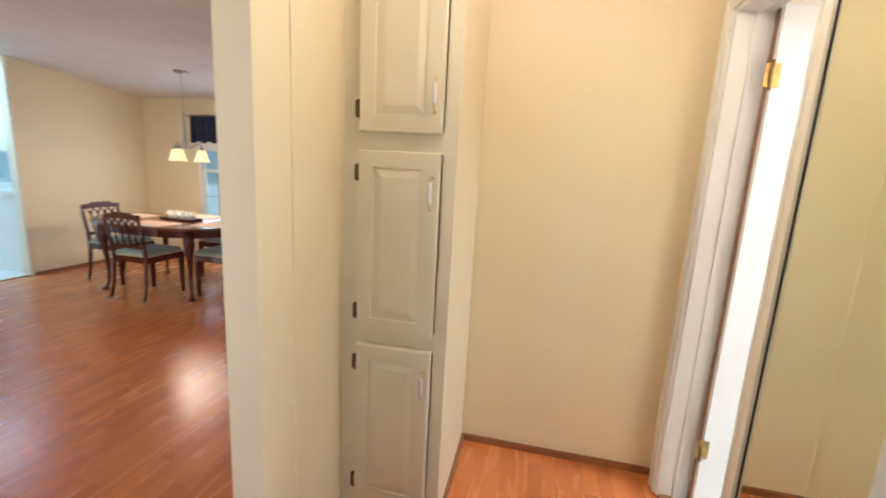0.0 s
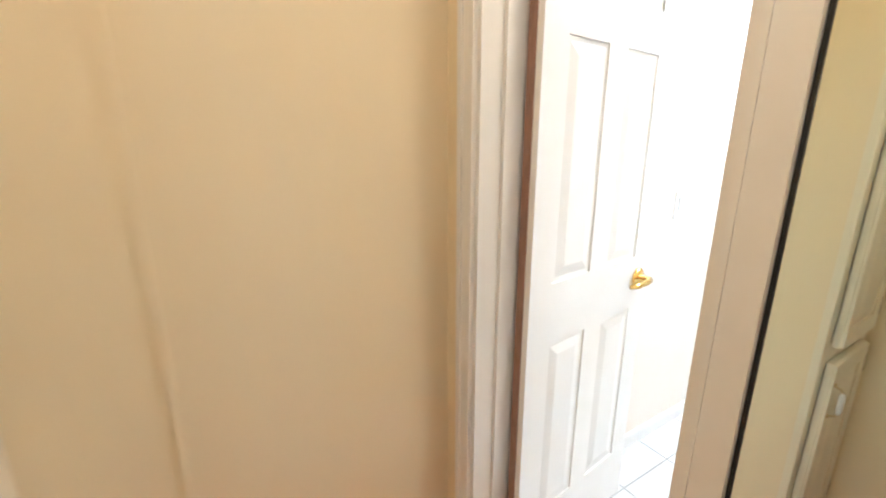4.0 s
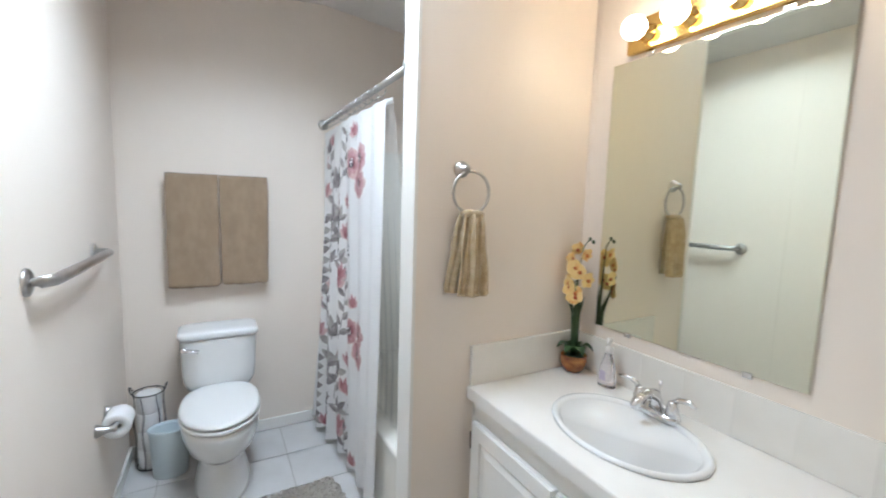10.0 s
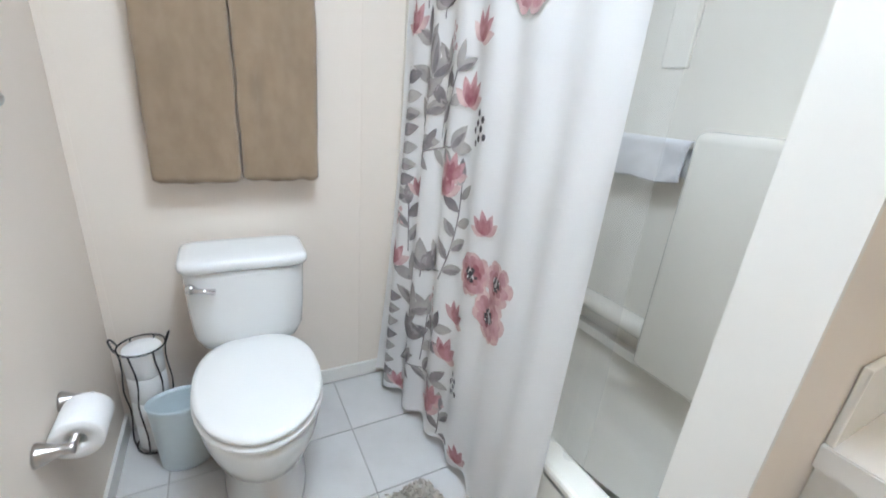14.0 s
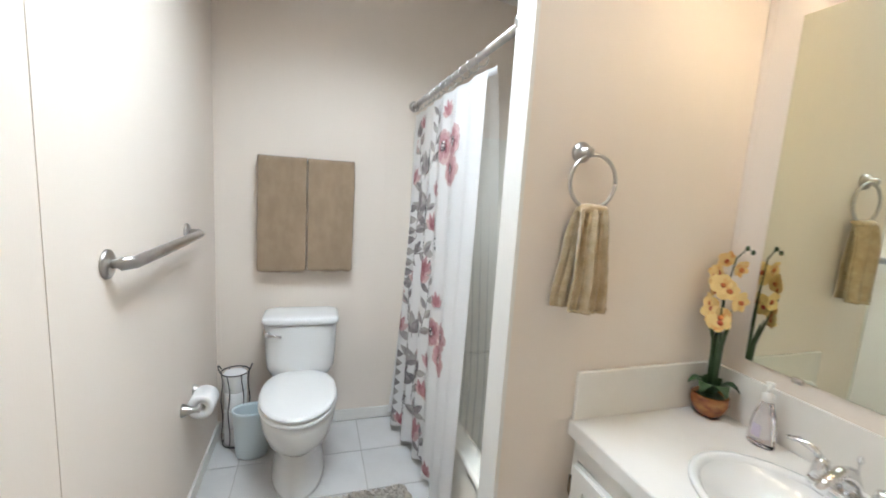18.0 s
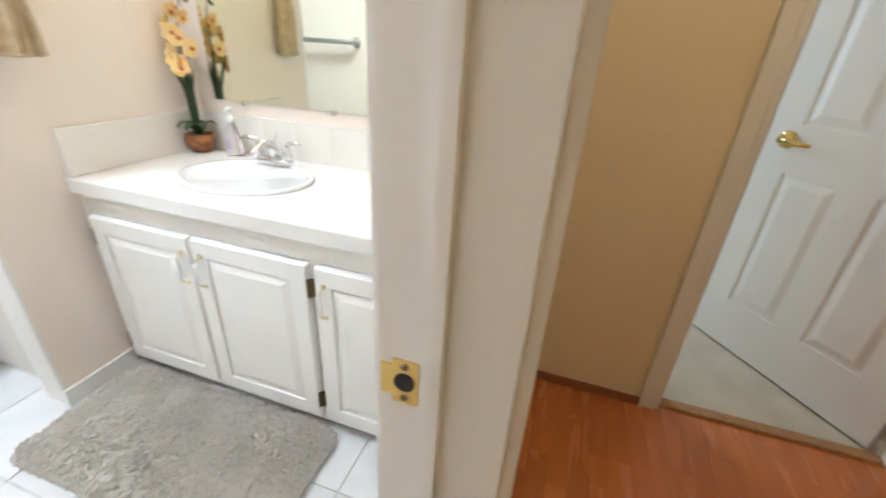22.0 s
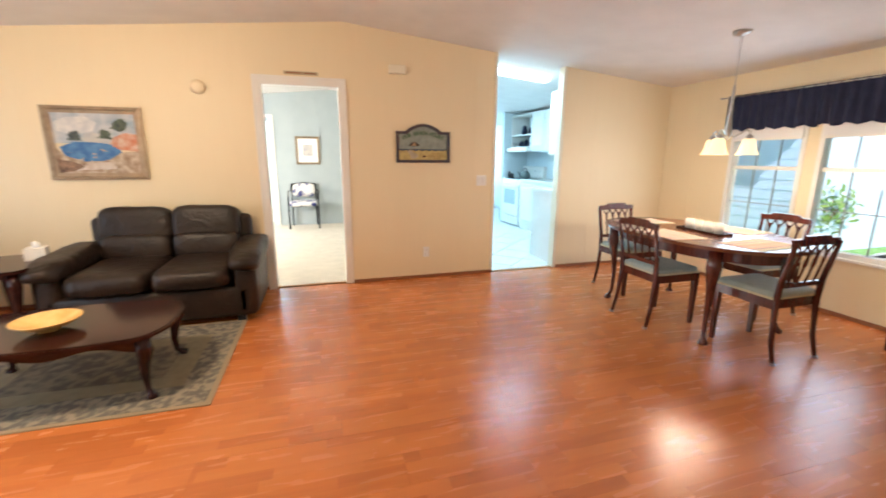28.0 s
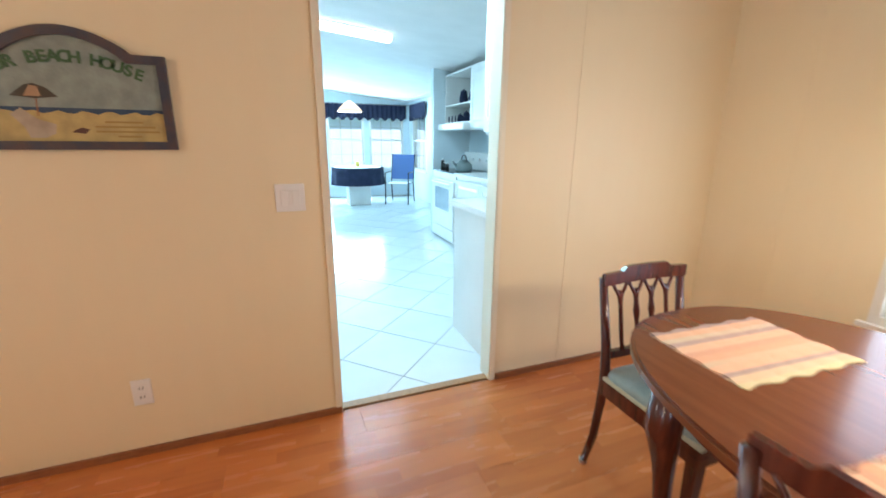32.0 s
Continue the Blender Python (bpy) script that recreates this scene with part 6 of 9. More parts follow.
pf = thing("perfume_bottle", "dark red square perfume bottle with a black cap", "perfume bottle", (1.088, 0.640, VT), 12)
part("bottle", box(bmesh.new(), -0.02, -0.037, 0.001, 0.02, 0.037, 0.098, bevel=0.006), REDGLASS, pf, "", True)
part("cap", lathe(bmesh.new(), [(0.017, 0.1), (0.0185, 0.103), (0.0185, 0.134), (0.016, 0.137), (0, 0.137)], seg=20), BLACK, pf, "", True)
part("collar", lathe(bmesh.new(), [(0.014, 0.097), (0.014, 0.101)], seg=16), CHROME, pf)
part("lettering", boxes((-0.0212, -0.024, 0.066, -0.0205, 0.022, 0.073), (-0.0212, -0.014, 0.056, -0.0205, 0.012, 0.059)), mat("silver_lettering", (0.7, 0.65, 0.65), 0.4), pf)


def orchid():
    rng = random.Random(11)
    o = thing("orchid", "potted artificial orchid with yellow and red blossoms", "potted plant", (1.052, 1.846, VT))
    part("pot", lathe(bmesh.new(), [(0.0, 0.002), (0.030, 0.002), (0.044, 0.018), (0.053, 0.045), (0.052, 0.068), (0.047, 0.072), (0.044, 0.058), (0, 0.055)], seg=26), POT, o, "glazed brown bowl", True)
    part("moss", blob(bmesh.new(), (0, 0, 0.058), (0.041, 0.041, 0.014), (1, 1), (16, 8), wob=0.4, freq=60), STEM, o)

    def leaf(p, az, L, w, lift, droop):
        d, e = Vector((math.cos(az), math.sin(az), 0)), Vector((-math.sin(az), math.cos(az), 0))

        def f(u, v):
            s = (u - 0.5) * 2
            return Vector(p) + d * (L * v) + Vector((0, 0, lift * math.sin(v * 1.6) - droop * v * v)) + e * (w * s * math.sin(math.pi * min(0.97, 0.06 + v * 0.94)) ** 0.7) + Vector((0, 0, 0.15 * w * s * s))
        part("leaf", sheet(bmesh.new(), f, 6, 10, 0.0012), BLADE, o, "", True)
    for az, L in ((150, 0.080), (200, 0.095), (245, 0.100), (300, 0.085), (100, 0.050), (30, 0.045)):
        leaf((0, 0, 0.066), radians(az), L * 0.85, rng.uniform(0.019, 0.025), 0.085, 0.055)
    # a sheath of strap leaves that splits into thin blades
    for k in range(9):
        a = 2 * math.pi * k / 9 + 0.3
        r = rng.uniform(0.022, 0.050)
        tip = Vector((-0.012 + r * math.cos(a), r * math.sin(a), rng.uniform(0.30, 0.385)))
        foot = Vector((0.007 * math.cos(a), 0.007 * math.sin(a), 0.06))
        mid = foot * 0.5 + Vector((-0.004, 0, 0.20)) + Vector((0.009 * math.cos(a), 0.009 * math.sin(a), 0))
        part("blade", tube(bmesh.new(), [foot, (foot + mid) / 2, mid, (mid + tip) / 2, tip], 0.004, 6, [0.006, 0.0062, 0.0048, 0.0032, 0.001]), STEM, o, "", True)
    spine = [Vector((0, 0, 0.06)), Vector((-0.004, 0.004, 0.22)), Vector((-0.006, 0.0, 0.39)), Vector((0.0, -0.012, 0.50)), Vector((0.006, -0.036, 0.535)), Vector((0.008, -0.052, 0.525))]
    part("flower_stem", tube(bmesh.new(), spine, 0.004, 8, [0.010, 0.008, 0.003, 0.0022, 0.0018, 0.0012]), STEM, o, "", True)
    for p in spine[-2:]:
        part("closed_bud", blob(bmesh.new(), p, (0.006, 0.006, 0.008), (1, 1), (10, 6)), STEM, o, "", True)
    for k in range(13):
        z = 0.295 + 0.195 * k / 12
        a = 2.4 + (k % 3 - 1) * 1.15 + rng.uniform(-0.25, 0.25) + (1.2 if k % 2 else 0)
        r = 0.034 if k < 10 else 0.022
        c = Vector((-0.006 + r * math.cos(a), r * math.sin(a) - 0.006, z))
        n = Vector((math.cos(a) - 0.3, math.sin(a) - 0.35, rng.uniform(-0.25, 0.25))).normalized()
        q = Matrix.Translation(c) @ n.to_track_quat("Z", "Y").to_matrix().to_4x4() @ Matrix.Rotation(rng.uniform(0, 1.2), 4, "Z")
        big = rng.uniform(1.05, 1.3) * (0.8 if k > 10 else 1)
        bm = bmesh.new()
        for j, (L, w) in enumerate(((0.027, 0.013), (0.026, 0.017), (0.023, 0.012), (0.023, 0.012), (0.026, 0.017))):
            b, L, w = radians(90 + 72 * j), L * big, w * big

            def petal(u, v, b=b, L=L, w=w, j=j):
                x, y = 0.003 + L * v, (2 * u - 1) * w * math.sin(math.pi * (0.10 + 0.84 * v)) ** 0.75
                return q @ Vector((x * math.cos(b) - y * math.sin(b), x * math.sin(b) + y * math.cos(b), 0.003 + 0.005 * v * v - 0.12 * y * y / w + 0.0006 * j))
            sheet(bm, petal, 5, 6)
        bl = part("blossom", bm, ORCHID, o, "", True)
        part("lip", blob(bmesh.new(), (0, -0.004, 0.006), (0.0075, 0.009, 0.006), (1, 1), (12, 8), m=q), ORCHIDRED, bl, "dark red lip", True)


orchid()

vmr = thing("vanity_mirror", "large frameless mirror with small clips above the vanity", "mirror", (0, 0, 0))
part("mirror_glass", boxes((XV - 0.008, 1.132, 0.948, XV - 0.003, 1.806, 1.926)), MIRROR, vmr)
for y_, z_ in ((1.66, 1.932), (1.27, 1.932), (1.66, 0.945), (1.27, 0.945)):
    part("clip", boxes((XV - 0.012, y_ - 0.012, z_ - 0.009, XV - 0.001, y_ + 0.012, z_ + 0.009), bevel=0.002), CHROME, vmr)
lb = thing("vanity_light", "brass vanity light bar with four round lit bulbs", "wall lamp", (XV, 1.452, 1.997))
part("back_plate", box(bmesh.new(), -0.028, -0.289, -0.055, -0.001, 0.289, 0.055, bevel=0.005), BRASS, lb, "polished brass plate")
for k in range(4):
    y_ = 0.207 - 0.138 * k
    m = Matrix.Translation((-0.028, y_, -0.004)) @ Matrix.Rotation(-math.pi / 2, 4, "Y")
    so = part("socket", lathe(bmesh.new(), [(0.03, 0), (0.028, 0.006), (0.021, 0.010), (0.021, 0.04), (0.018, 0.044)], m=m, seg=20), BRASS, lb, "", True)
    bu = part("bulb", blob(bmesh.new(), (-0.103, y_, -0.004), (0.038, 0.038, 0.038), (1, 1), (20, 12)), BULB, lb, "round frosted lit bulb", True)


tr = thing("towel_ring", "brushed nickel towel ring on the partition wall", "towel ring", (0.533, PY0, 1.50))
part("rosette", lathe(bmesh.new(), [(0.028, 0), (0.027, 0.008), (0.018, 0.016), (0.012, 0.02), (0.012, 0.04), (0, 0.044)], m=Matrix.Translation((0, 0, 0.018)) @ Matrix.Rotation(math.pi / 2, 4, "X"), seg=20), NICKEL, tr, "", True)
part("ring", tube(bmesh.new(), arc((0.024, -0.032, -0.058), 0.070, 0, 360, 40, "xz"), 0.0052, 10), NICKEL, tr, "", True)


def ring_towel(at, label):
    """A hand towel drawn through the ring: two layers that widen downwards, with soft vertical folds and a straight hem."""
    t = thing("hand_towel", label, "towel", at)
    for name, dx, y0, y1, drop, seed in (("back_layer", -0.022, 0.010, 0.014, 0.270, 3.0), ("front_layer", 0.006, -0.012, -0.016, 0.276, 8.0)):
        def f(u, v, dx=dx, y0=y0, y1=y1, drop=drop, seed=seed):
            s = 2 * u - 1
            k = min(1, v * 1.1) ** 0.75
            half = 0.038 + 0.022 * k
            fold = 0.010 * math.cos(s * 7.5 + seed) * (1 - 0.35 * k) + 0.005 * math.sin(s * 15 + seed * 2 + 2 * v)
            curl = 0.012 * (1 - abs(s) ** 3)
            nap = 0.0022 * noise.noise((u * 30, v * 70, seed))
            top = 0.020 * (1 - (1 - v) ** 6)
            return (dx * k + s * half + 0.002 * math.sin(9 * v + seed), (y0 - 0.6 * top if y0 < 0 else y0 + 0.3 * top) + (y1 - y0) * k - (fold + curl) * (1 if y0 < 0 else 0.4) + nap, 0.006 - drop * v + 0.004 * s * s * v)
        lay = part(name, sheet(bmesh.new(), f, 44, 70, 0.007), OLIVE, t, "", True)
        part("hem", tube(bmesh.new(), [Vector(f(i / 24, 0.985)) + Vector((0, -0.002, 0)) for i in range(25)], 0.0045, 6), OLIVE, lay, "", True)
    part("gather", blob(bmesh.new(), (0.003, -0.002, 0.006), (0.042, 0.026, 0.014), (0.8, 0.8), (22, 10), wob=0.25, freq=60), OLIVE, t, "", True)


ring_towel((0.557, PY0 - 0.034, 1.366), "khaki terry hand towel drawn through the ring")

mc = thing("medicine_cabinet", "shallow white wall cabinet with dark hinges beside the mirror", "medicine cabinet", (0.88, YB + 0.016, 1.235))
part("body", boxes((-0.18, -0.011, 0, -0.17, 0.038, 0.62), (0.17, 0, 0, 0.18, 0.038, 0.62), (-0.17, 0, 0, 0.17, 0.038, 0.01), (-0.17, 0, 0.61, 0.17, 0.038, 0.62), (-0.17, 0, 0.01, 0.17, 0.01, 0.61)), WHITE, mc)
dd = part("door", turned(box(bmesh.new(), 0, -0.008, -0.03, 0.365, 0.008, 0.65, bevel=0.004), pose(0.183, 0.052, 0, 0, 0, 180)), WHITE, mc, "white door slab")
for z in (0.09, 0.53):
    part("hinge", boxes((-0.183, 0.030, z - 0.016, -0.176, 0.044, z + 0.016)), BLACK, mc, "black hinge")
nl = thing("night_light", "small frosted plug-in night light", "night light", (0.95, YB + 0.005, 0.865))
part("body", box(bmesh.new(), -0.02, 0, -0.02, 0.02, 0.028, 0.02, bevel=0.005), PLASTIC, nl)
part("shade", lathe(bmesh.new(), [(0.022, 0.0), (0.032, 0.012), (0.034, 0.055), (0.026, 0.07), (0.0, 0.075)], (0, 0.038, 0.01), 20), mat("frosted_shade", (0.92, 0.92, 0.92), 0.25, trans=0.7), nl, "", True)
switch_plate((0.95, YB + 0.004, 0.86), 180, 1, "white wall outlet above the countertop", True, "outlet")

# ---- living room ----
START[0] = 0.0
YB, YT, PY0, PY1 = YB + BATH, YT + BATH, PY0 + BATH, PY1 + BATH


def loveseat(at, rz, label):
    """Two-seat leather sofa, 1.46 wide, faces -y, base on the floor."""
    s = thing("loveseat", label, "sofa", at, rz, "leather sofas")
    w = 0.73
    part("base", box(bmesh.new(), -w + 0.06, -0.40, 0.05, w - 0.06, 0.36, 0.30, bevel=0.03), LEATHER, s, "", True)
    part("back_panel", box(bmesh.new(), -w + 0.10, 0.29, 0.10, w - 0.10, 0.40, 0.79, bevel=0.05, seg=3), LEATHER, s, "", True)
    for sx in (-1, 1):
        part("seat_cushion", blob(bmesh.new(), (sx * 0.27, -0.10, 0.385), (0.272, 0.37, 0.095), (0.5, 0.28), (36, 12), wob=0.05), LEATHER, s, "", True)
        bm = blob(bmesh.new(), (0, 0, 0), (0.275, 0.085, 0.165), (0.45, 0.35), (32, 14), m=Matrix.Translation((sx * 0.272, 0.295, 0.715)) @ Matrix.Rotation(radians(-8), 4, "X"), wob=0.06)
        part("head_cushion", bm, LEATHER, s, "", True)
        bm = blob(bmesh.new(), (0, 0, 0), (0.268, 0.085, 0.115), (0.45, 0.35), (32, 12), m=Matrix.Translation((sx * 0.272, 0.235, 0.535)) @ Matrix.Rotation(radians(-8), 4, "X"), wob=0.05)
        part("lumbar_cushion", bm, LEATHER, s, "", True)
        bm = bmesh.new()
        box(bm, sx * (w - 0.17), -0.40, 0.05, sx * w, 0.36, 0.50, bevel=0.05, seg=3)
        part("arm", bm, LEATHER, s, "", True)
        bm = blob(bmesh.new(), (0, 0, 0), (0.125, 0.43, 0.085), (0.6, 0.45), (28, 14), m=Matrix.Translation((sx * (w - 0.085), -0.045, 0.508)) @ Matrix.Rotation(radians(3), 4, "X"), wob=0.11, freq=10)
        part("arm_pad", bm, LEATHER, s, "plump padded arm top", True)
        for y_ in (-0.34, 0.30):
            part("foot", box(bmesh.new(), sx * (w - 0.14) - 0.03, y_ - 0.03, 0, sx * (w - 0.14) + 0.03, y_ + 0.03, 0.06, bevel=0.006), BLACK, s)
    return s


loveseat((1.93, -5.17, 0), 180, "dark brown leather loveseat under the seascape painting")
loveseat((1.90, -1.475, 0), 0, "dark brown leather loveseat with a throw on its seat")


def throw_at(u, v):
    """The folded throw on the seat: front edge hanging a little, back edge at the cushion."""
    y = -1.70 + 0.36 * v
    z = 0.488 + 0.014 * math.sin(math.pi * min(1, v * 1.2)) + 0.030 * max(0, v - 0.8) / 0.2
    return (1.88 + 0.42 * u - 0.02 * math.sin(3 * v), y - 0.03 * u * (1 - v), z + 0.010 * noise.noise((u * 5, v * 5, 9)))


bm = sheet(bmesh.new(), throw_at, 40, 42, 0.012)


def stripes(name, ramp, axis, scale, rough=0.9):
    """Woven bands of colour across one object axis."""
    m = mat(name, ramp[0][1], rough, bump=0.6, bump_scale=260, sheen=0.3)
    nt = m.node_tree
    co, sep, mul, cr = nt.nodes.new("ShaderNodeTexCoord"), nt.nodes.new("ShaderNodeSeparateXYZ"), nt.nodes.new("ShaderNodeMath"), nt.nodes.new("ShaderNodeValToRGB")
    fr = nt.nodes.new("ShaderNodeMath")
    mul.operation, fr.operation = "MULTIPLY", "FRACT"
    mul.inputs[1].default_value = scale
    cr.color_ramp.interpolation = "CONSTANT"
    e = cr.color_ramp.elements
    e[0].position, e[0].color = ramp[0][0], (*ramp[0][1], 1)
    e[1].position, e[1].color = ramp[1][0], (*ramp[1][1], 1)
    for p, c in ramp[2:]:
        e.new(p).color = (*c, 1)
    nt.links.new(co.outputs["Object"], sep.inputs[0])
    nt.links.new(sep.outputs[axis], mul.inputs[0])
    nt.links.new(mul.outputs[0], fr.inputs[0])
    nt.links.new(fr.outputs[0], cr.inputs[0])
    nt.links.new(cr.outputs[0], nt.nodes["Principled BSDF"].inputs["Base Color"])
    return m


THROW = stripes("striped_throw", [(0, (0.60, 0.48, 0.32)), (0.06, (0.33, 0.03, 0.05)), (0.13, (0.06, 0.03, 0.06)), (0.20, (0.60, 0.48, 0.32)), (0.55, (0.33, 0.03, 0.05)), (0.60, (0.60, 0.48, 0.32))], 0, 2.6)
th = whole("throw_blanket", bm, THROW, "striped cream, red and navy throw blanket on the loveseat", "blanket", smooth=True)
bm = bmesh.new()
rng = random.Random(5)
for k in range(1500):
    v, u = rng.uniform(-0.06, 1.0), rng.uniform(-0.44, 0.03)
    p = Vector(throw_at(u * (0.62 + 0.38 * abs(math.sin(v * 9))), v)) + Vector((0, 0, -0.004 + 0.012 * (u + 0.44)))
    d = Vector((-0.035 - rng.uniform(0, 0.03), rng.uniform(-0.025, 0.025), 0))
    tube(bm, [p, p + d * 0.5 + Vector((0, 0, 0.014)), p + d + Vector((0, 0, rng.uniform(-0.008, 0.006)))], rng.uniform(0.002, 0.0042), 4)
part("fringe", bm, mat("brown_fur", (0.24, 0.115, 0.05), 0.95, second=(0.12, 0.05, 0.022), scale=22, sheen=0.3), th, "shaggy brown fur border")

PATCH = mat("recliner_tapestry", (0.22, 0.16, 0.11), 0.92, bump=0.5, bump_scale=300, sheen=0.3)
nt = PATCH.node_tree
co, br_, nz, mx = nt.nodes.new("ShaderNodeTexCoord"), nt.nodes.new("ShaderNodeTexBrick"), nt.nodes.new("ShaderNodeTexNoise"), nt.nodes.new("ShaderNodeMix")
sepp, comb, addx = nt.nodes.new("ShaderNodeSeparateXYZ"), nt.nodes.new("ShaderNodeCombineXYZ"), nt.nodes.new("ShaderNodeMath")
mx.data_type, mx.blend_type, mx.inputs[0].default_value = "RGBA", "MULTIPLY", 0.8
br_.inputs["Color1"].default_value, br_.inputs["Color2"].default_value, br_.inputs["Mortar"].default_value = (0.40, 0.31, 0.21, 1), (0.085, 0.045, 0.036, 1), (0.10, 0.085, 0.055, 1)
br_.inputs["Scale"].default_value, br_.inputs["Brick Width"].default_value, br_.inputs["Row Height"].default_value, br_.inputs["Mortar Size"].default_value = 5.5, 0.62, 0.5, 0.02
nz.inputs["Scale"].default_value, nz.inputs["Detail"].default_value = 26, 5
nt.links.new(co.outputs["Object"], sepp.inputs[0])
nt.links.new(sepp.outputs[0], comb.inputs[0])
nt.links.new(sepp.outputs[1], addx.inputs[0])
nt.links.new(sepp.outputs[2], addx.inputs[1])
nt.links.new(addx.outputs[0], comb.inputs[1])
nt.links.new(comb.outputs[0], br_.inputs["Vector"])
nt.links.new(co.outputs["Object"], nz.inputs["Vector"])
nt.links.new(br_.outputs[0], mx.inputs[6])
nr = nt.nodes.new("ShaderNodeMapRange")
nr.inputs["From Min"].default_value, nr.inputs["From Max"].default_value, nr.inputs["To Min"].default_value, nr.inputs["To Max"].default_value = 0.3, 0.65, 0.35, 1.2
nt.links.new(nz.outputs[0], nr.inputs[0])
nt.links.new(nr.outputs[0], mx.inputs[7])
nt.links.new(mx.outputs[2], nt.nodes["Principled BSDF"].inputs["Base Color"])


def recliner(at, rz):
    """High-backed recliner with bent wooden arms, faces -y."""
    r = thing("recliner", "patchwork tapestry recliner with bentwood arms", "armchair", at, rz)
    part("seat_base", box(bmesh.new(), -0.29, -0.38, 0.06, 0.29, 0.30, 0.34, bevel=0.04, seg=3), PATCH, r, "", True)
    part("seat_cushion", blob(bmesh.new(), (0, -0.10, 0.42), (0.285, 0.33, 0.085), (0.6, 0.35), (32, 12), wob=0.04), PATCH, r, "", True)
    part("foot_panel", blob(bmesh.new(), (0, -0.385, 0.24), (0.275, 0.055, 0.17), (0.5, 0.35), (28, 12)), PATCH, r, "", True)
    for k, (y_, z_) in enumerate(((0.20, 0.58), (0.262, 0.73), (0.322, 0.865))):
        part("back_cushion", blob(bmesh.new(), (0, 0, 0), (0.29 - 0.01 * k, 0.10, 0.105), (0.55, 0.35), (32, 12), m=Matrix.Translation((0, y_, z_)) @ Matrix.Rotation(radians(-20), 4, "X"), wob=0.05), PATCH, r, "", True)
    part("back_shell", turned(box(bmesh.new(), -0.27, -0.04, 0, 0.27, 0.04, 0.61, bevel=0.03), Matrix.Translation((0, 0.26, 0.34)) @ Matrix.Rotation(radians(-20), 4, "X")), PATCH, r, "", True)
    for s in (-1, 1):
        bm = bmesh.new()
        tube(bm, [(s * 0.345, 0.28, 0.05), (s * 0.345, 0.30, 0.35), (s * 0.345, 0.22, 0.52), (s * 0.345, 0.0, 0.575), (s * 0.345, -0.25, 0.565), (s * 0.345, -0.345, 0.52), (s * 0.345, -0.37, 0.40), (s * 0.345, -0.35, 0.05)], 0.032, 10)
        part("arm", bm, OAK, r, "bent honey oak arm", True)
        part("arm_rail", boxes((s * 0.345 - 0.02, -0.35, 0.03, s * 0.345 + 0.02, 0.29, 0.075), bevel=0.01), OAK, r)
    part("runner", boxes((-0.30, -0.30, 0.0, -0.22, 0.30, 0.06), (0.22, -0.30, 0.0, 0.30, 0.30, 0.06), (-0.22, -0.05, 0.02, 0.22, 0.05, 0.06)), BLACK, r)


recliner((3.635, -5.0, 0), 204)


def cabriole(bm, x, y, z1, dx, dy, r0=0.04, foot=0.03):
    """A curved leg from the floor at (x, y) up to z1, knee swelling outwards along (dx, dy)."""
    pts = [(0.030, 0.0), (0.034, 0.02), (0.022, 0.055), (0.004, 0.12), (-0.004, 0.35), (0.008, 0.6), (0.028, 0.82), (0.02, 1.0)]
    rad = [foot, foot * 0.95, 0.017, 0.015, 0.019, 0.028, r0, r0 * 0.9]
    tube(bm, [(x + o * dx, y + o * dy, (t if t < 0.1 else t) * z1) for o, t in pts], 0.03, 10, rad)


def scallop(w, d, n=48, k=0.5, notch=0.02):
    pts = []
    for i in range(n):
        a = 2 * math.pi * i / n
        c, s = math.copysign(abs(math.cos(a)) ** k, math.cos(a)), math.copysign(abs(math.sin(a)) ** k, math.sin(a))
        f = 1 - notch * (0.5 - 0.5 * math.cos(8 * a))
        pts.append((w * c * f, d * s * f))
    return pts


def side_table(name, at, w, d, h, label, category, drops=0.06):
    t = thing(name, label, category, at)
    top = bmesh.new()
    prism(top, scallop(w, d), h - 0.022, h - 0.004)
    prism(top, scallop(w - 0.012, d - 0.012), h - 0.004, h)
    part("top", top, BLACKWOOD, t, "polished dark top")
    bm = bmesh.new()
    for s in (-1, 1):
        for (x0, y0, x1, y1) in ((-w + 0.10, s * (d - 0.09), w - 0.10, s * (d - 0.09)), (s * (w - 0.10), -d + 0.09, s * (w - 0.10), d - 0.09)):
            def f(u, v, x0=x0, y0=y0, x1=x1, y1=y1):
                return (x0 + (x1 - x0) * u, y0 + (y1 - y0) * u, h - 0.022 - v * (drops + 0.018 * math.cos(u * 4 * math.pi)))
            sheet(bm, f, 24, 3, 0.016)
    part("apron", bm, BLACKWOOD, t)
    for sx in (-1, 1):
        for sy in (-1, 1):
            bm = bmesh.new()
            cabriole(bm, sx * (w - 0.12), sy * (d - 0.11), h - 0.03, sx * 0.9, sy * 0.9)
            part("leg", bm, BLACKWOOD, t, "", True)
    return t


side_table("coffee_table", (2.08, -4.01, 0.012), 0.555, 0.355, 0.365, "dark polished coffee table with cabriole legs on the rug", "coffee table")
side_table("end_table", (2.86, -4.95, 0), 0.26, 0.32, 0.55, "dark polished end table with cabriole legs", "end table")
bo = thing("bowl", "shallow amber ceramic bowl on the coffee table", "bowl", (2.13, -3.95, 0.377))
part("bowl", lathe(bmesh.new(), [(0.0, 0.0), (0.05, 0.0), (0.052, 0.008), (0.10, 0.03), (0.15, 0.062), (0.152, 0.067), (0.146, 0.066), (0.095, 0.036), (0.045, 0.014), (0, 0.012)], seg=36), mat("amber_glaze", (0.62, 0.33, 0.08), 0.25, second=(0.75, 0.5, 0.2), scale=9), bo, "", True)
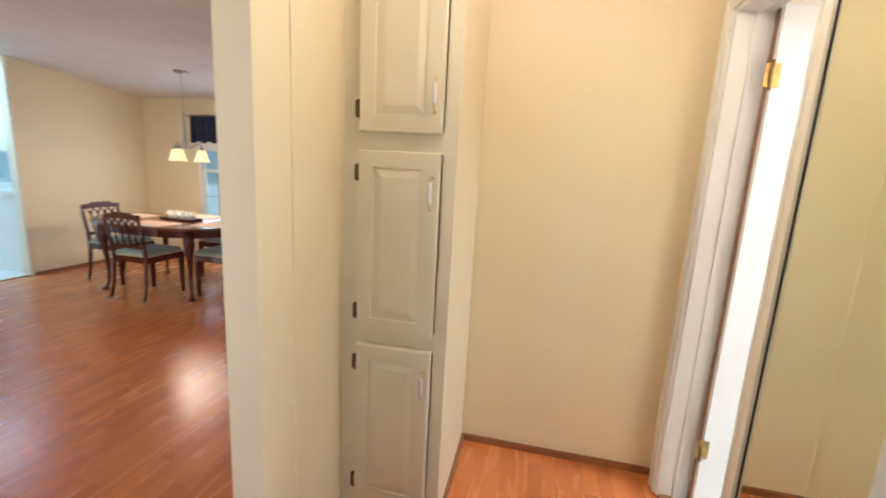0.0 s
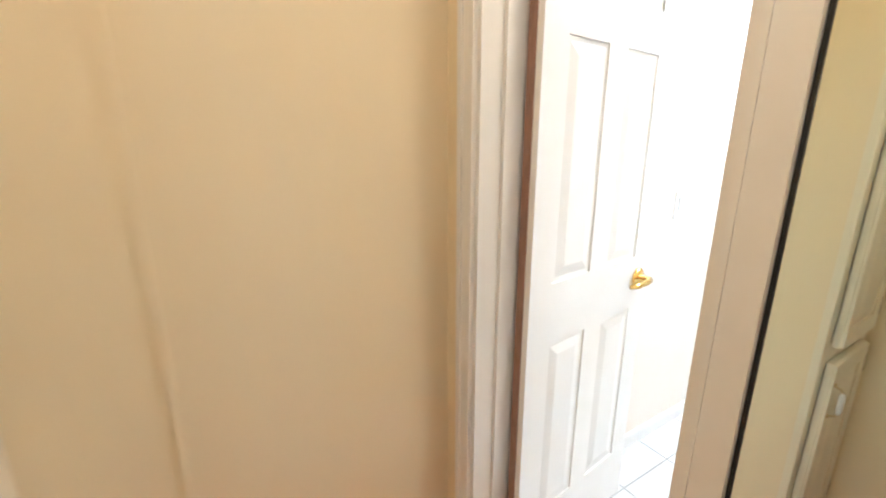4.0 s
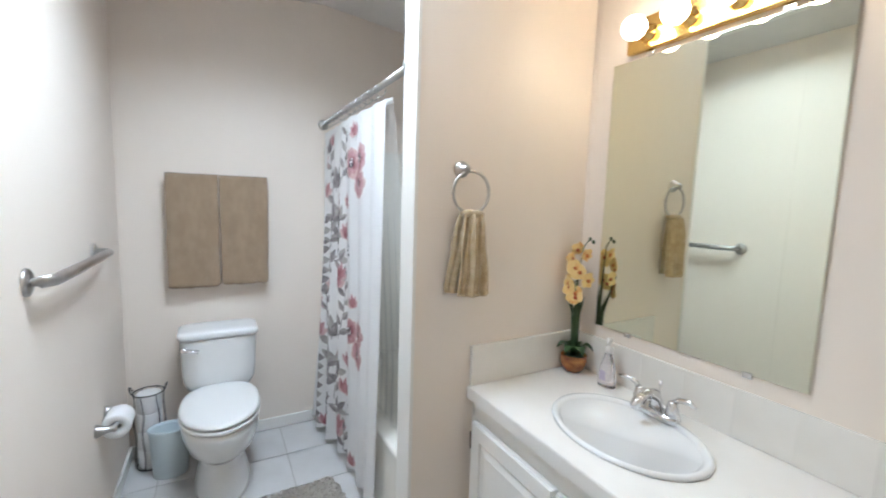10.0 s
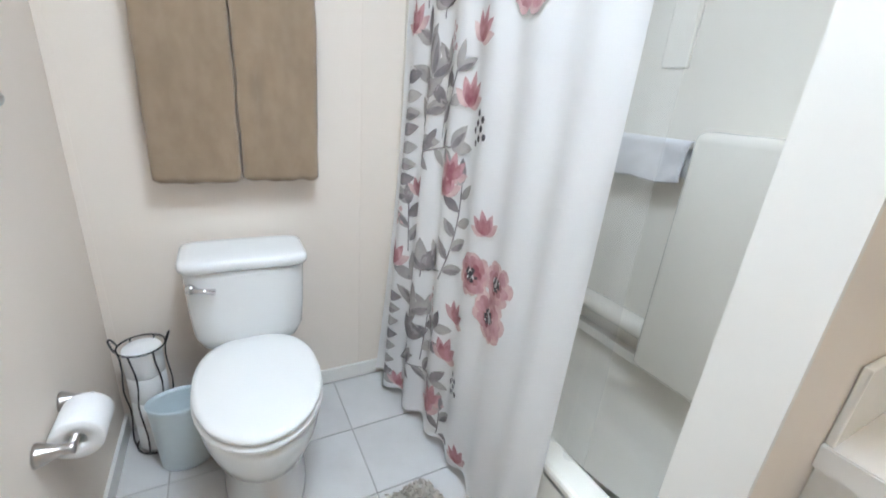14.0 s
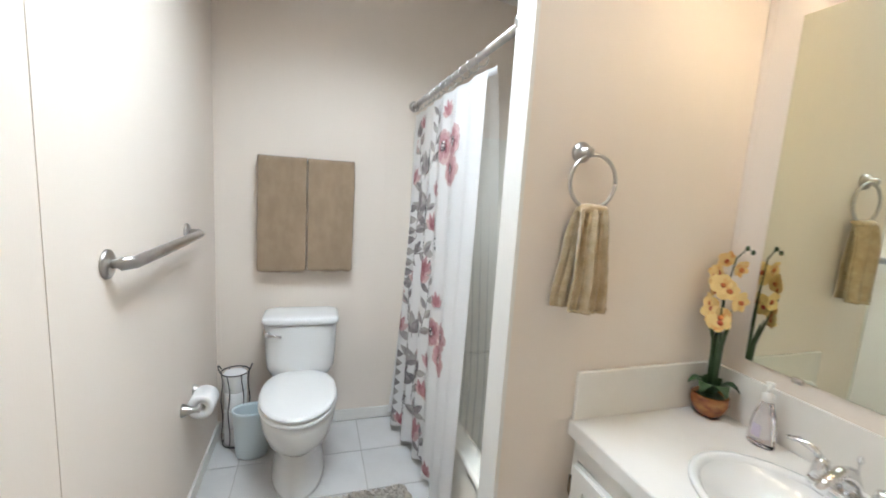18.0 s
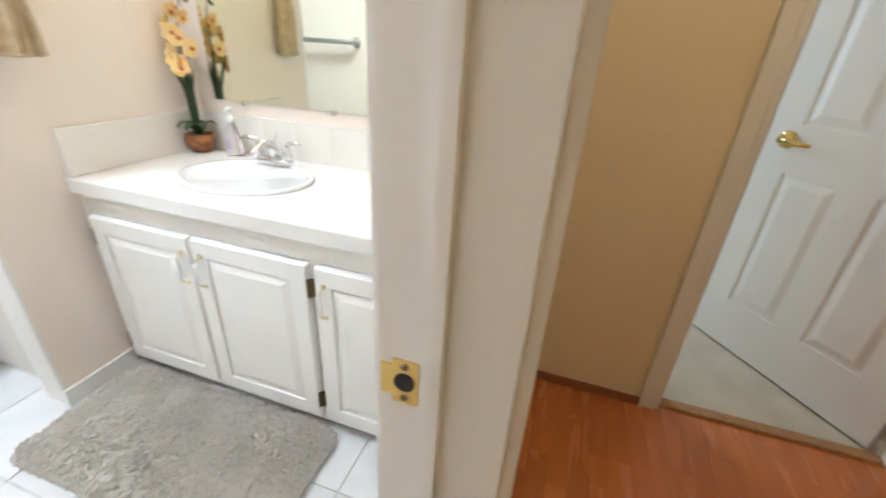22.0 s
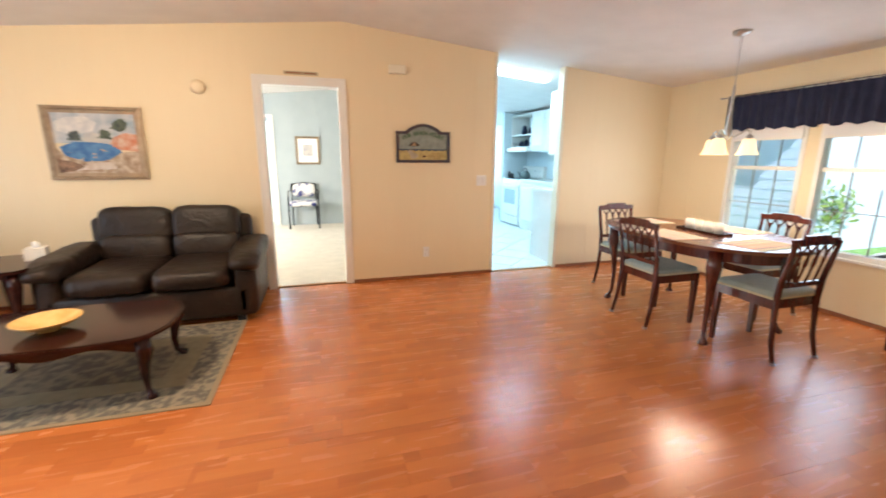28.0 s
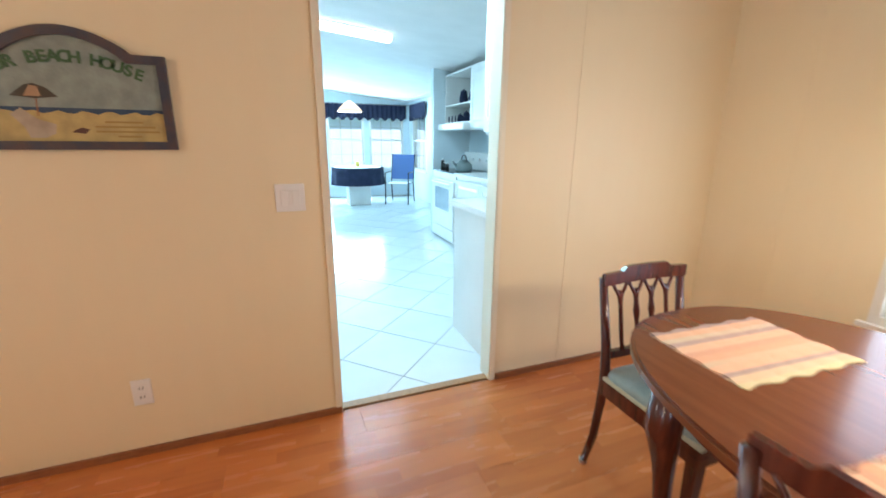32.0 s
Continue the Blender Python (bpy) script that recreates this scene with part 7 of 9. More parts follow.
ti = thing("tissue_box", "small white tissue box on the end table", "tissue box", (2.72, -5.05, 0.55), 15)
part("box", box(bmesh.new(), -0.06, -0.06, 0, 0.06, 0.06, 0.09, bevel=0.004), mat("white_card", (0.72, 0.68, 0.62), 0.7), ti)
part("tissue", blob(bmesh.new(), (0, 0, 0.105), (0.025, 0.012, 0.03), (1, 1), (12, 8), wob=0.4, freq=50), PAPER, ti, "", True)

rg = thing("area_rug", "olive and grey bordered rug under the coffee table", "rug", (2.055, -4.195, 0))
RUGB = mat("rug_border", (0.29, 0.25, 0.18), 0.95, second=(0.13, 0.115, 0.095), scale=22, detail=5, lo=0.42, hi=0.56, bump=0.9, bump_scale=250)
RUGF = mat("rug_field", (0.28, 0.235, 0.145), 0.95, second=(0.235, 0.195, 0.12), scale=16, bump=0.9, bump_scale=250)
RUGC = mat("rug_medallion", (0.23, 0.18, 0.115), 0.95, second=(0.12, 0.095, 0.07), scale=14, detail=5, lo=0.42, hi=0.58, bump=0.9, bump_scale=250)
RUGE = mat("rug_edge", (0.34, 0.26, 0.16), 0.95, bump=0.9, bump_scale=250)
for k, (a, b, mm, lab) in enumerate(((0.755, 0.615, RUGE, "tan bound edge"), (0.725, 0.585, RUGB, "mottled dark border"), (0.56, 0.37, RUGF, "plain olive field"), (0.42, 0.24, RUGC, "mottled centre panel"))):
    part(("edge", "border", "field", "centre")[k], boxes((-a, -b, 0.001 + 0.0005 * k, a, b, 0.007 + 0.0012 * k)), mm, rg, lab)


def art_frame(parent, w, h, fw, depth, material):
    """Mitred moulding round the origin in the xz plane, back at y 0, front at -depth."""
    prof = [(0, 0), (0, depth), (fw * 0.35, depth * 1.15), (fw * 0.6, depth * 0.6), (fw, depth * 0.55), (fw, 0)]
    bm = bmesh.new()
    rings = []
    for sx, sz in ((-1, -1), (1, -1), (1, 1), (-1, 1)):
        rings.append([bm.verts.new((sx * (w / 2 - a), -b, sz * (h / 2 - a))) for a, b in prof])
    for i in range(4):
        a, b = rings[i], rings[(i + 1) % 4]
        for k in range(len(prof) - 1):
            bm.faces.new((a[k], a[k + 1], b[k + 1], b[k]))
    part("frame", bm, material, parent, "moulded frame")


def flat(bm, pts, y):
    bm.faces.new([bm.verts.new((x, y, z)) for x, z in pts])
    return bm


def paint(name, c, second=None, scale=20):
    return mat(name, c, 0.6, second=second or tuple(v * 0.75 for v in c), scale=scale, detail=5, bump=0.4, bump_scale=120)


pa = thing("painting", "framed seascape painting with blue cove and red roofed house", "painting", (2.46, YF, 1.405), 180)
art_frame(pa, 0.70, 0.60, 0.055, 0.03, mat("bronze_frame", (0.30, 0.21, 0.13), 0.4, 0.2, second=(0.38, 0.29, 0.19), scale=20))
w_, h_ = 0.30, 0.25
rows = [("sky", [(-w_, 0.0), (w_, 0.0), (w_, h_), (-w_, h_)], paint("painted_sky", (0.30, 0.38, 0.46), (0.58, 0.58, 0.58), 9)),
        ("clouds", [(-0.27, 0.10), (-0.16, 0.07), (-0.02, 0.10), (0.02, 0.17), (-0.06, 0.22), (-0.20, 0.21), (-0.28, 0.17)], paint("painted_cloud", (0.72, 0.70, 0.66), (0.50, 0.52, 0.54), 12)),
        ("cliffs", [(-0.10, 0.02), (0.08, 0.0), (0.07, 0.07), (-0.02, 0.09), (-0.09, 0.07)], paint("painted_cliffs", (0.55, 0.54, 0.50), (0.42, 0.44, 0.46), 18)),
        ("sea", [(-0.27, -0.03), (-0.24, -0.10), (-0.10, -0.15), (0.06, -0.14), (0.17, -0.07), (0.14, -0.01), (0.0, 0.01), (-0.16, 0.015)], paint("painted_sea", (0.03, 0.12, 0.34), (0.10, 0.26, 0.48), 14)),
        ("shore", [(-w_, -h_), (w_, -h_), (w_, -0.06), (0.17, -0.07), (0.06, -0.14), (-0.10, -0.15), (-0.24, -0.10), (-w_, -0.03)], paint("painted_shore", (0.28, 0.19, 0.12), (0.56, 0.47, 0.36), 22)),
        ("house", [(0.09, 0.0), (0.16, -0.05), (w_, -0.06), (w_, 0.08), (0.20, 0.09), (0.12, 0.05)], paint("painted_house", (0.52, 0.17, 0.08), (0.62, 0.46, 0.36), 18)),
        ("island", [(-0.19, 0.03), (-0.13, 0.02), (-0.11, 0.06), (-0.14, 0.10), (-0.19, 0.08)], paint("painted_trees", (0.04, 0.06, 0.07), (0.10, 0.13, 0.12), 40)),
        ("grove", [(0.02, 0.05), (0.10, 0.04), (0.10, 0.10), (0.05, 0.11)], paint("painted_grove", (0.05, 0.08, 0.06), (0.14, 0.17, 0.12), 40)),
        ("palms", [(0.12, 0.13), (0.14, 0.18), (0.20, 0.21), (0.24, 0.17), (0.22, 0.12), (0.17, 0.10)], paint("painted_palms", (0.04, 0.06, 0.05), (0.12, 0.15, 0.10), 40)),
        ("bushes", [(-w_, -h_), (-0.12, -0.21), (-0.14, -0.17), (-0.24, -0.14), (-w_, -0.12)], paint("painted_bushes", (0.10, 0.06, 0.04), (0.36, 0.22, 0.14), 30)),
        ("path", [(-0.16, -0.22), (0.12, -0.21), (0.10, -0.15), (0.02, -0.155), (-0.06, -0.16)], paint("painted_path", (0.66, 0.60, 0.54), (0.52, 0.44, 0.36), 20))]
rng = random.Random(31)
for k, (nm, pts, mm) in enumerate(rows):
    bm = flat(bmesh.new(), pts, -0.008 - 0.0006 * k)
    for n in range(26):
        a, b, c = rng.choice(pts), rng.choice(pts), rng.choice(pts)
        q = rng.random()
        cx, cz = a[0] * q + b[0] * (1 - q), a[1] * q + b[1] * (1 - q)
        cx, cz = min(max(cx + (c[0] - cx) * 0.25, -w_ + 0.025), w_ - 0.025), min(max(cz + (c[1] - cz) * 0.25, -h_ + 0.012), h_ - 0.012)
        L, t, an = rng.uniform(0.008, 0.022), rng.uniform(0.003, 0.007), rng.uniform(-0.5, 0.5)
        ca, sa = math.cos(an), math.sin(an)
        flat(bm, [(cx + L * u * ca - t * v * sa, cz + L * u * sa + t * v * ca) for u, v in ((-1, 0), (-0.5, 0.9), (0.5, 1), (1, 0), (0.5, -0.9), (-0.5, -1))], -0.0083 - 0.0006 * k - 0.0004 * (n % 2))
    tagged(part(nm, bm, mm, pa), kind="stuff")


def sign():
    s = thing("beach_sign", "arched painted beach house sign in a dark blue frame", "sign", (-0.383, YF, 1.41), 180)
    hw, zt, zb, rise = 0.285, 0.155, -0.158, 0.075

    def top(hw, zt, rise):
        pts = [(-hw, zt)]
        for k in range(17):
            t = k / 16
            x = -hw * 0.66 + hw * 1.32 * t
            pts.append((x, zt + rise * math.sin(math.pi * t) ** 0.8))
        return pts + [(hw, zt)]
    FR = mat("dark_blue_frame", (0.045, 0.05, 0.075), 0.5, second=(0.09, 0.06, 0.06), scale=20)
    o, i = top(hw, zt, rise) + [(hw, zb), (-hw, zb)], top(hw - 0.028, zt - 0.028, rise) + [(hw - 0.028, zb + 0.028), (-hw + 0.028, zb + 0.028)]
    bm = bmesh.new()
    vo, vi = [bm.verts.new((x, -0.022, z)) for x, z in o], [bm.verts.new((x, -0.022, z)) for x, z in i]
    wo, wi_ = [bm.verts.new((x, 0, z)) for x, z in o], [bm.verts.new((x, -0.008, z)) for x, z in i]
    n = len(o)
    for k in range(n):
        j = (k + 1) % n
        bm.faces.new((vo[k], vo[j], vi[j], vi[k])), bm.faces.new((vo[k], vo[j], wo[j], wo[k])), bm.faces.new((vi[k], vi[j], wi_[j], wi_[k]))
    part("frame", bm, FR, s, "dark blue wooden frame")
    part("sky", flat(bmesh.new(), i, -0.009), paint("sign_sky", (0.28, 0.33, 0.30)), s)
    w2 = hw - 0.028
    part("sea", flat(bmesh.new(), [(-w2, -0.045), (w2, -0.045), (w2, -0.022), (-w2, -0.022)], -0.0098), paint("sign_sea", (0.035, 0.07, 0.13)), s)
    sand = [(-w2, zb + 0.028), (w2, zb + 0.028)] + [(w2 - 2 * w2 * k / 24, -0.036 + 0.006 * math.sin(k * 1.9)) for k in range(25)]
    part("sand", flat(bmesh.new(), sand, -0.0104), paint("sign_sand", (0.52, 0.40, 0.16)), s)
    GREEN = mat("green_lettering", (0.06, 0.13, 0.06), 0.7)
    for k, ch in enumerate("OUR BEACH HOUSE"):
        if ch == " ":
            continue
        cv = bpy.data.curves.new("letter", "FONT")
        cv.body, cv.size, cv.extrude, cv.offset, cv.align_x = ch, 0.050, 0.0012, 0.0016, "CENTER"
        t = (k - 7) / 7
        ob = new("letter", cv)
        ob.parent, ob.matrix_basis = s, pose(0.195 * t, -0.0105, 0.122 - 0.045 * t * t, 90, 0, 0) @ pose(0, 0, 0, 0, 0, -20 * t)
        cv.materials.append(GREEN)
    part("umbrella", flat(bmesh.new(), [(-0.16, 0.012), (-0.12, 0.045), (-0.095, 0.052), (-0.065, 0.04), (-0.035, 0.012), (-0.095, 0.005)], -0.0112), paint("sign_umbrella", (0.07, 0.055, 0.04)), s)
    part("umbrella_patch", flat(bmesh.new(), [(-0.125, 0.012), (-0.105, 0.046), (-0.085, 0.042), (-0.08, 0.012)], -0.0118), paint("sign_umbrella_patch", (0.45, 0.28, 0.16)), s)
    part("umbrella_pole", flat(bmesh.new(), [(-0.10, -0.05), (-0.096, -0.05), (-0.092, 0.008), (-0.096, 0.008)], -0.0108), BASE, s)
    part("beach_chair", flat(bmesh.new(), [(-0.17, -0.045), (-0.14, -0.025), (-0.10, -0.06), (-0.055, -0.075), (-0.06, -0.105), (-0.09, -0.12), (-0.13, -0.12), (-0.14, -0.085)], -0.0114), paint("sign_chair", (0.46, 0.38, 0.28)), s)
    part("starfish", flat(bmesh.new(), [(-0.02, -0.10), (0.01, -0.085), (0.035, -0.09), (0.02, -0.105)], -0.0112), paint("sign_starfish", (0.10, 0.04, 0.03)), s)
    for k, (a, b) in enumerate(((0.08, 0.19), (0.05, 0.225), (0.05, 0.235), (0.11, 0.18))):
        part("writing_bar", flat(bmesh.new(), [(a, -0.062 - 0.016 * k), (b, -0.062 - 0.016 * k), (b, -0.068 - 0.016 * k), (a, -0.068 - 0.016 * k)], -0.0112), mat("brown_writing", (0.34, 0.22, 0.07), 0.7), s)


sign()
switch_plate((-1.04, YF, 1.06), 180, 2, "white double rocker light switch beside the kitchen opening")
switch_plate((-0.41, YF, 0.29), 180, 1, "white wall outlet low on the cream wall", True, "outlet")
sd = thing("smoke_detector", "round cream-painted smoke detector beside the painting", "smoke detector", (1.65, YF, 1.90))
part("body", lathe(bmesh.new(), [(0.06, 0), (0.06, 0.02), (0.05, 0.032), (0.02, 0.036), (0, 0.036)], m=Matrix.Rotation(-math.pi / 2, 4, "X"), seg=26), WALL, sd, "", True)
dc = thing("door_chime", "small cream door chime box high on the wall", "door chime", (-0.12, YF, 2.145))
part("cover", box(bmesh.new(), -0.085, 0, -0.04, 0.085, 0.045, 0.04, bevel=0.008), CREAM, dc)
pq = thing("plaque", "thin wooden plaque with unreadable writing above the doorway", "plaque", (0.78, YF, 2.062))
part("board", boxes((-0.15, 0, -0.014, 0.15, 0.01, 0.014)), mat("weathered_board", (0.42, 0.34, 0.22), 0.7), pq)
part("writing_bar", boxes((-0.13, 0.01, -0.006, -0.02, 0.0112, 0.006), (0.0, 0.01, -0.006, 0.13, 0.0112, 0.006)), BASE, pq)

fn = thing("ceiling_fan", "white ceiling fan with a lit bowl light", "ceiling fan", (2.1, -3.5, ceiling_z(2.1) - 0.045))
part("canopy", lathe(bmesh.new(), [(0.07, 0.05), (0.07, 0.025), (0.03, -0.005), (0.0, -0.005)], seg=24), WHITE, fn, "", True)
part("downrod", lathe(bmesh.new(), [(0.012, 0.0), (0.012, -0.12)], seg=12), WHITE, fn)
part("motor", lathe(bmesh.new(), [(0.0, -0.11), (0.06, -0.115), (0.11, -0.14), (0.115, -0.19), (0.08, -0.225), (0.05, -0.235), (0.05, -0.26), (0, -0.26)], seg=32), WHITE, fn, "", True)
FANWOOD = mat("bleached_fan_blade", (0.66, 0.56, 0.42), 0.4, second=(0.60, 0.50, 0.36), scale=5, stretch=(2, 12, 6))
for k in range(5):
    m = Matrix.Rotation(radians(72 * k + 41), 4, "Z")
    bm = bmesh.new()
    prism(bm, [(0.20, -0.05), (0.26, -0.062), (0.60, -0.068), (0.645, -0.05), (0.655, 0.0), (0.645, 0.05), (0.60, 0.068), (0.26, 0.062), (0.20, 0.05)], -0.004, 0.004, m @ Matrix.Translation((0, 0, -0.215)) @ Matrix.Rotation(radians(11), 4, "X"))
    b = part("blade", bm, FANWOOD, fn)
    part("blade_iron", turned(boxes((0.09, -0.018, -0.004, 0.25, 0.018, 0.002), bevel=0.001), m @ Matrix.Translation((0, 0, -0.222))), BRASS, b)
part("light_fitter", lathe(bmesh.new(), [(0.05, -0.255), (0.062, -0.26), (0.062, -0.28), (0.05, -0.285)], seg=28), BRASS, fn, "", True)
fb = part("light_bowl", lathe(bmesh.new(), [(0.055, -0.275), (0.095, -0.288), (0.125, -0.315), (0.145, -0.355), (0.158, -0.395), (0.150, -0.405), (0.08, -0.42), (0.0, -0.428)], seg=32), FANGLASS, fn, "lit frosted glass bowl", True)

part("finial", lathe(bmesh.new(), [(0.004, -0.428), (0.014, -0.435), (0.012, -0.445), (0, -0.455)], seg=14), BRASS, fn, "", True)

# ---- dining room ----
CH = 0.83


def dining_chair(at, rz, label, arms=False):
    """Side chair with a pierced back, faces -y, seat 0.45 high."""
    c = thing("armchair" if arms else "dining_chair", label, "chair", at, rz, "" if arms else "chairs round the dining table")
    w, d, zs = (0.235, 0.225, 0.43) if arms else (0.205, 0.205, 0.43)
    for s in (-1, 1):
        part("back_leg", tube(bmesh.new(), [(s * (w - 0.01), d + 0.055, 0), (s * (w - 0.015), d + 0.02, 0.15), (s * (w - 0.02), d, 0.40), (s * (w - 0.018), d + 0.012, 0.55), (s * (w - 0.012), d + 0.06, CH - 0.02)], 0.016, 8, [0.014, 0.016, 0.021, 0.018, 0.015]), MAHOGANY, c, "", True)
        part("foot_cap", lathe(bmesh.new(), [(0.016, 0), (0.017, 0.016), (0.0, 0.017)], (s * (w - 0.01), d + 0.055, 0), 12), NICKEL, c)
        bm = bmesh.new()
        vs0 = [(s * (w - 0.018) + a * 0.013, -d + 0.018 + b * 0.013, 0) for a, b in ((-1, -1), (1, -1), (1, 1), (-1, 1))]
        vs1 = [(s * (w - 0.018) + a * 0.02, -d + 0.018 + b * 0.02, 0.40) for a, b in ((-1, -1), (1, -1), (1, 1), (-1, 1))]
        v0, v1 = [bm.verts.new(p) for p in vs0], [bm.verts.new(p) for p in vs1]
        bm.faces.new(v0), bm.faces.new(v1)
        for k in range(4):
            bm.faces.new((v0[k], v0[(k + 1) % 4], v1[(k + 1) % 4], v1[k]))
        part("front_leg", bm, MAHOGANY, c)
    part("seat_rail", boxes((-w, -d, 0.365, w, -d + 0.022, 0.425), (-w, -d + 0.022, 0.365, -w + 0.022, d, 0.425), (w - 0.022, -d + 0.022, 0.365, w, d, 0.425), (-w + 0.022, d - 0.022, 0.365, w - 0.022, d, 0.425)), MAHOGANY, c)
    se = part("seat", blob(bmesh.new(), (0, -0.004, 0.447), (w - 0.002, d + 0.004, 0.034), (0.6, 0.22), (36, 10)), SEAT, c, "sage green upholstered seat", True)
    part("welt", box(bmesh.new(), -w + 0.001, -d - 0.001, 0.422, w - 0.001, d - 0.004, 0.440, bevel=0.006), SEATBAND, se, "pale yellow seat edge")

    def by(z):
        return d + 0.012 + (z - 0.55) * 0.19 if z > 0.55 else d + 0.004
    bm = bmesh.new()
    sheet(bm, lambda u, v: ((u - 0.5) * 2 * (w - 0.002), by(CH) - 0.012 + 0.006 * math.cos((u - 0.5) * 2.5), CH - 0.048 + 0.046 * v + (0.016 if 0.22 < u < 0.78 else 0.0) * v + 0.006 * math.sin(math.pi * u)), 24, 3, 0.018)
    part("crest_rail", bm, MAHOGANY, c)
    part("cross_rail", boxes((-w + 0.02, by(0.52) - 0.008, 0.505, w - 0.02, by(0.52) + 0.010, 0.535)), MAHOGANY, c)
    zt, zb = CH - 0.045, 0.53
    xs = (-0.115, -0.038, 0.038, 0.115) if not arms else (-0.14, -0.05, 0.05, 0.14)
    for k, x in enumerate(xs):
        def at_(z, x=x):
            return (x, by(z) - 0.002, z)
        r = [0.009, 0.007, 0.008, 0.013, 0.009, 0.008, 0.010] if k in (1, 2) else [0.008] * 7
        zz = [zb, zb + 0.05, zb + 0.10, zt - 0.12, zt - 0.085, zt - 0.05, zt - 0.03]
        part("splat", tube(bmesh.new(), [at_(z) for z in zz], 0.01, 8, r), MAHOGANY, c, "", True)
    half = abs(xs[1] - xs[0]) / 2
    for k in range(5):
        x = -4 * half + 2 * half * k
        for sgn in (-1, 1):
            if abs(x + sgn * half) > 3.2 * half:
                continue
            part("gothic_arch", tube(bmesh.new(), [(x + sgn * half, by(zt - 0.09) - 0.002, zt - 0.09), (x + sgn * half * 0.8, by(zt - 0.05) - 0.002, zt - 0.05), (x + sgn * half * 0.25, by(zt - 0.012) - 0.002, zt - 0.012), (x, by(zt) - 0.002, zt + 0.006)], 0.007, 6), MAHOGANY, c, "", True)
    if arms:
        for s in (-1, 1):
            part("arm", tube(bmesh.new(), [(s * (w - 0.012), by(0.66), 0.665), (s * (w + 0.02), 0.10, 0.655), (s * (w + 0.03), -0.08, 0.65), (s * (w + 0.012), -0.13, 0.64), (s * w, -0.10, 0.56), (s * (w - 0.005), -0.07, 0.42)], 0.016, 8, [0.013, 0.015, 0.019, 0.018, 0.015, 0.015]), MAHOGANY, c, "", True)
    return c


dining_chair((-1.975, -3.97, 0), -90, "dark mahogany chair with sage seat pulled to the table side")
dining_chair((-2.27, -3.325, 0), 0, "dark mahogany pierced-back chair with sage seat at the table end")
dining_chair((-2.90, -3.86, 0), 90, "dark mahogany pierced-back chair with sage seat by the windows")
dining_chair((-2.29, -4.68, 0), 180, "dark mahogany pierced-back chair with sage seat near the kitchen")
dining_chair((-3.02, -2.71, 0), -145 + 180, "dark mahogany armchair with a purple shawl over its back", True)
bm = sheet(bmesh.new(), lambda u, v: ((u - 0.5) * 0.44, 0.215 + 0.055 * v + 0.014 * math.sin(u * 16) * (1.1 - v) - 0.24 * max(0, 0.28 - v), 0.465 + 0.40 * v + (0.05 * math.sin(u * 9)) * (1 - v) * 0.4), 30, 20, 0.008)
whole("shawl", bm, mat("purple_shawl", (0.055, 0.025, 0.055), 0.9, second=(0.09, 0.04, 0.08), scale=14, bump=0.6, bump_scale=200, sheen=0.3), "crumpled dark purple shawl over the armchair", "shawl", (-3.02, -2.71, 0.0), 35, smooth=True)

TZ = 0.722
tb_ = thing("dining_table", "oval polished mahogany dining table with cabriole legs", "dining table", (-2.29, -3.965, 0))


def oval(a, b, k=0.86, n=64):
    return [(a * math.copysign(abs(math.cos(2 * math.pi * i / n)) ** k, math.cos(2 * math.pi * i / n)), b * math.copysign(abs(math.sin(2 * math.pi * i / n)) ** k, math.sin(2 * math.pi * i / n))) for i in range(n)]


bm = prism(bmesh.new(), oval(0.525, 0.815), TZ - 0.006, TZ)
prism(bm, oval(0.535, 0.825), TZ - 0.024, TZ - 0.006)
part("top", bm, TABLEWOOD, tb_, "glossy oval top")
part("apron", prism(bmesh.new(), oval(0.455, 0.745), TZ - 0.105, TZ - 0.024), MAHOGANY, tb_)
for sx in (-1, 1):
    for sy in (-1, 1):
        bm = bmesh.new()
        cabriole(bm, sx * 0.345, sy * 0.50, TZ - 0.04, sx * 0.7, sy * 0.7, 0.05, 0.034)
        part("leg", bm, MAHOGANY, tb_, "", True)
PLACE = stripes("striped_placemat", [(0, (0.66, 0.33, 0.18)), (0.09, (0.60, 0.40, 0.24)), (0.17, (0.70, 0.38, 0.22)), (0.27, (0.36, 0.24, 0.20)), (0.33, (0.62, 0.43, 0.26)), (0.42, (0.58, 0.50, 0.27)),
                                     (0.50, (0.30, 0.19, 0.16)), (0.57, (0.66, 0.36, 0.20)), (0.67, (0.58, 0.43, 0.28)), (0.74, (0.40, 0.25, 0.20)), (0.81, (0.70, 0.41, 0.24)), (0.92, (0.62, 0.30, 0.17))], 1, 3.2)


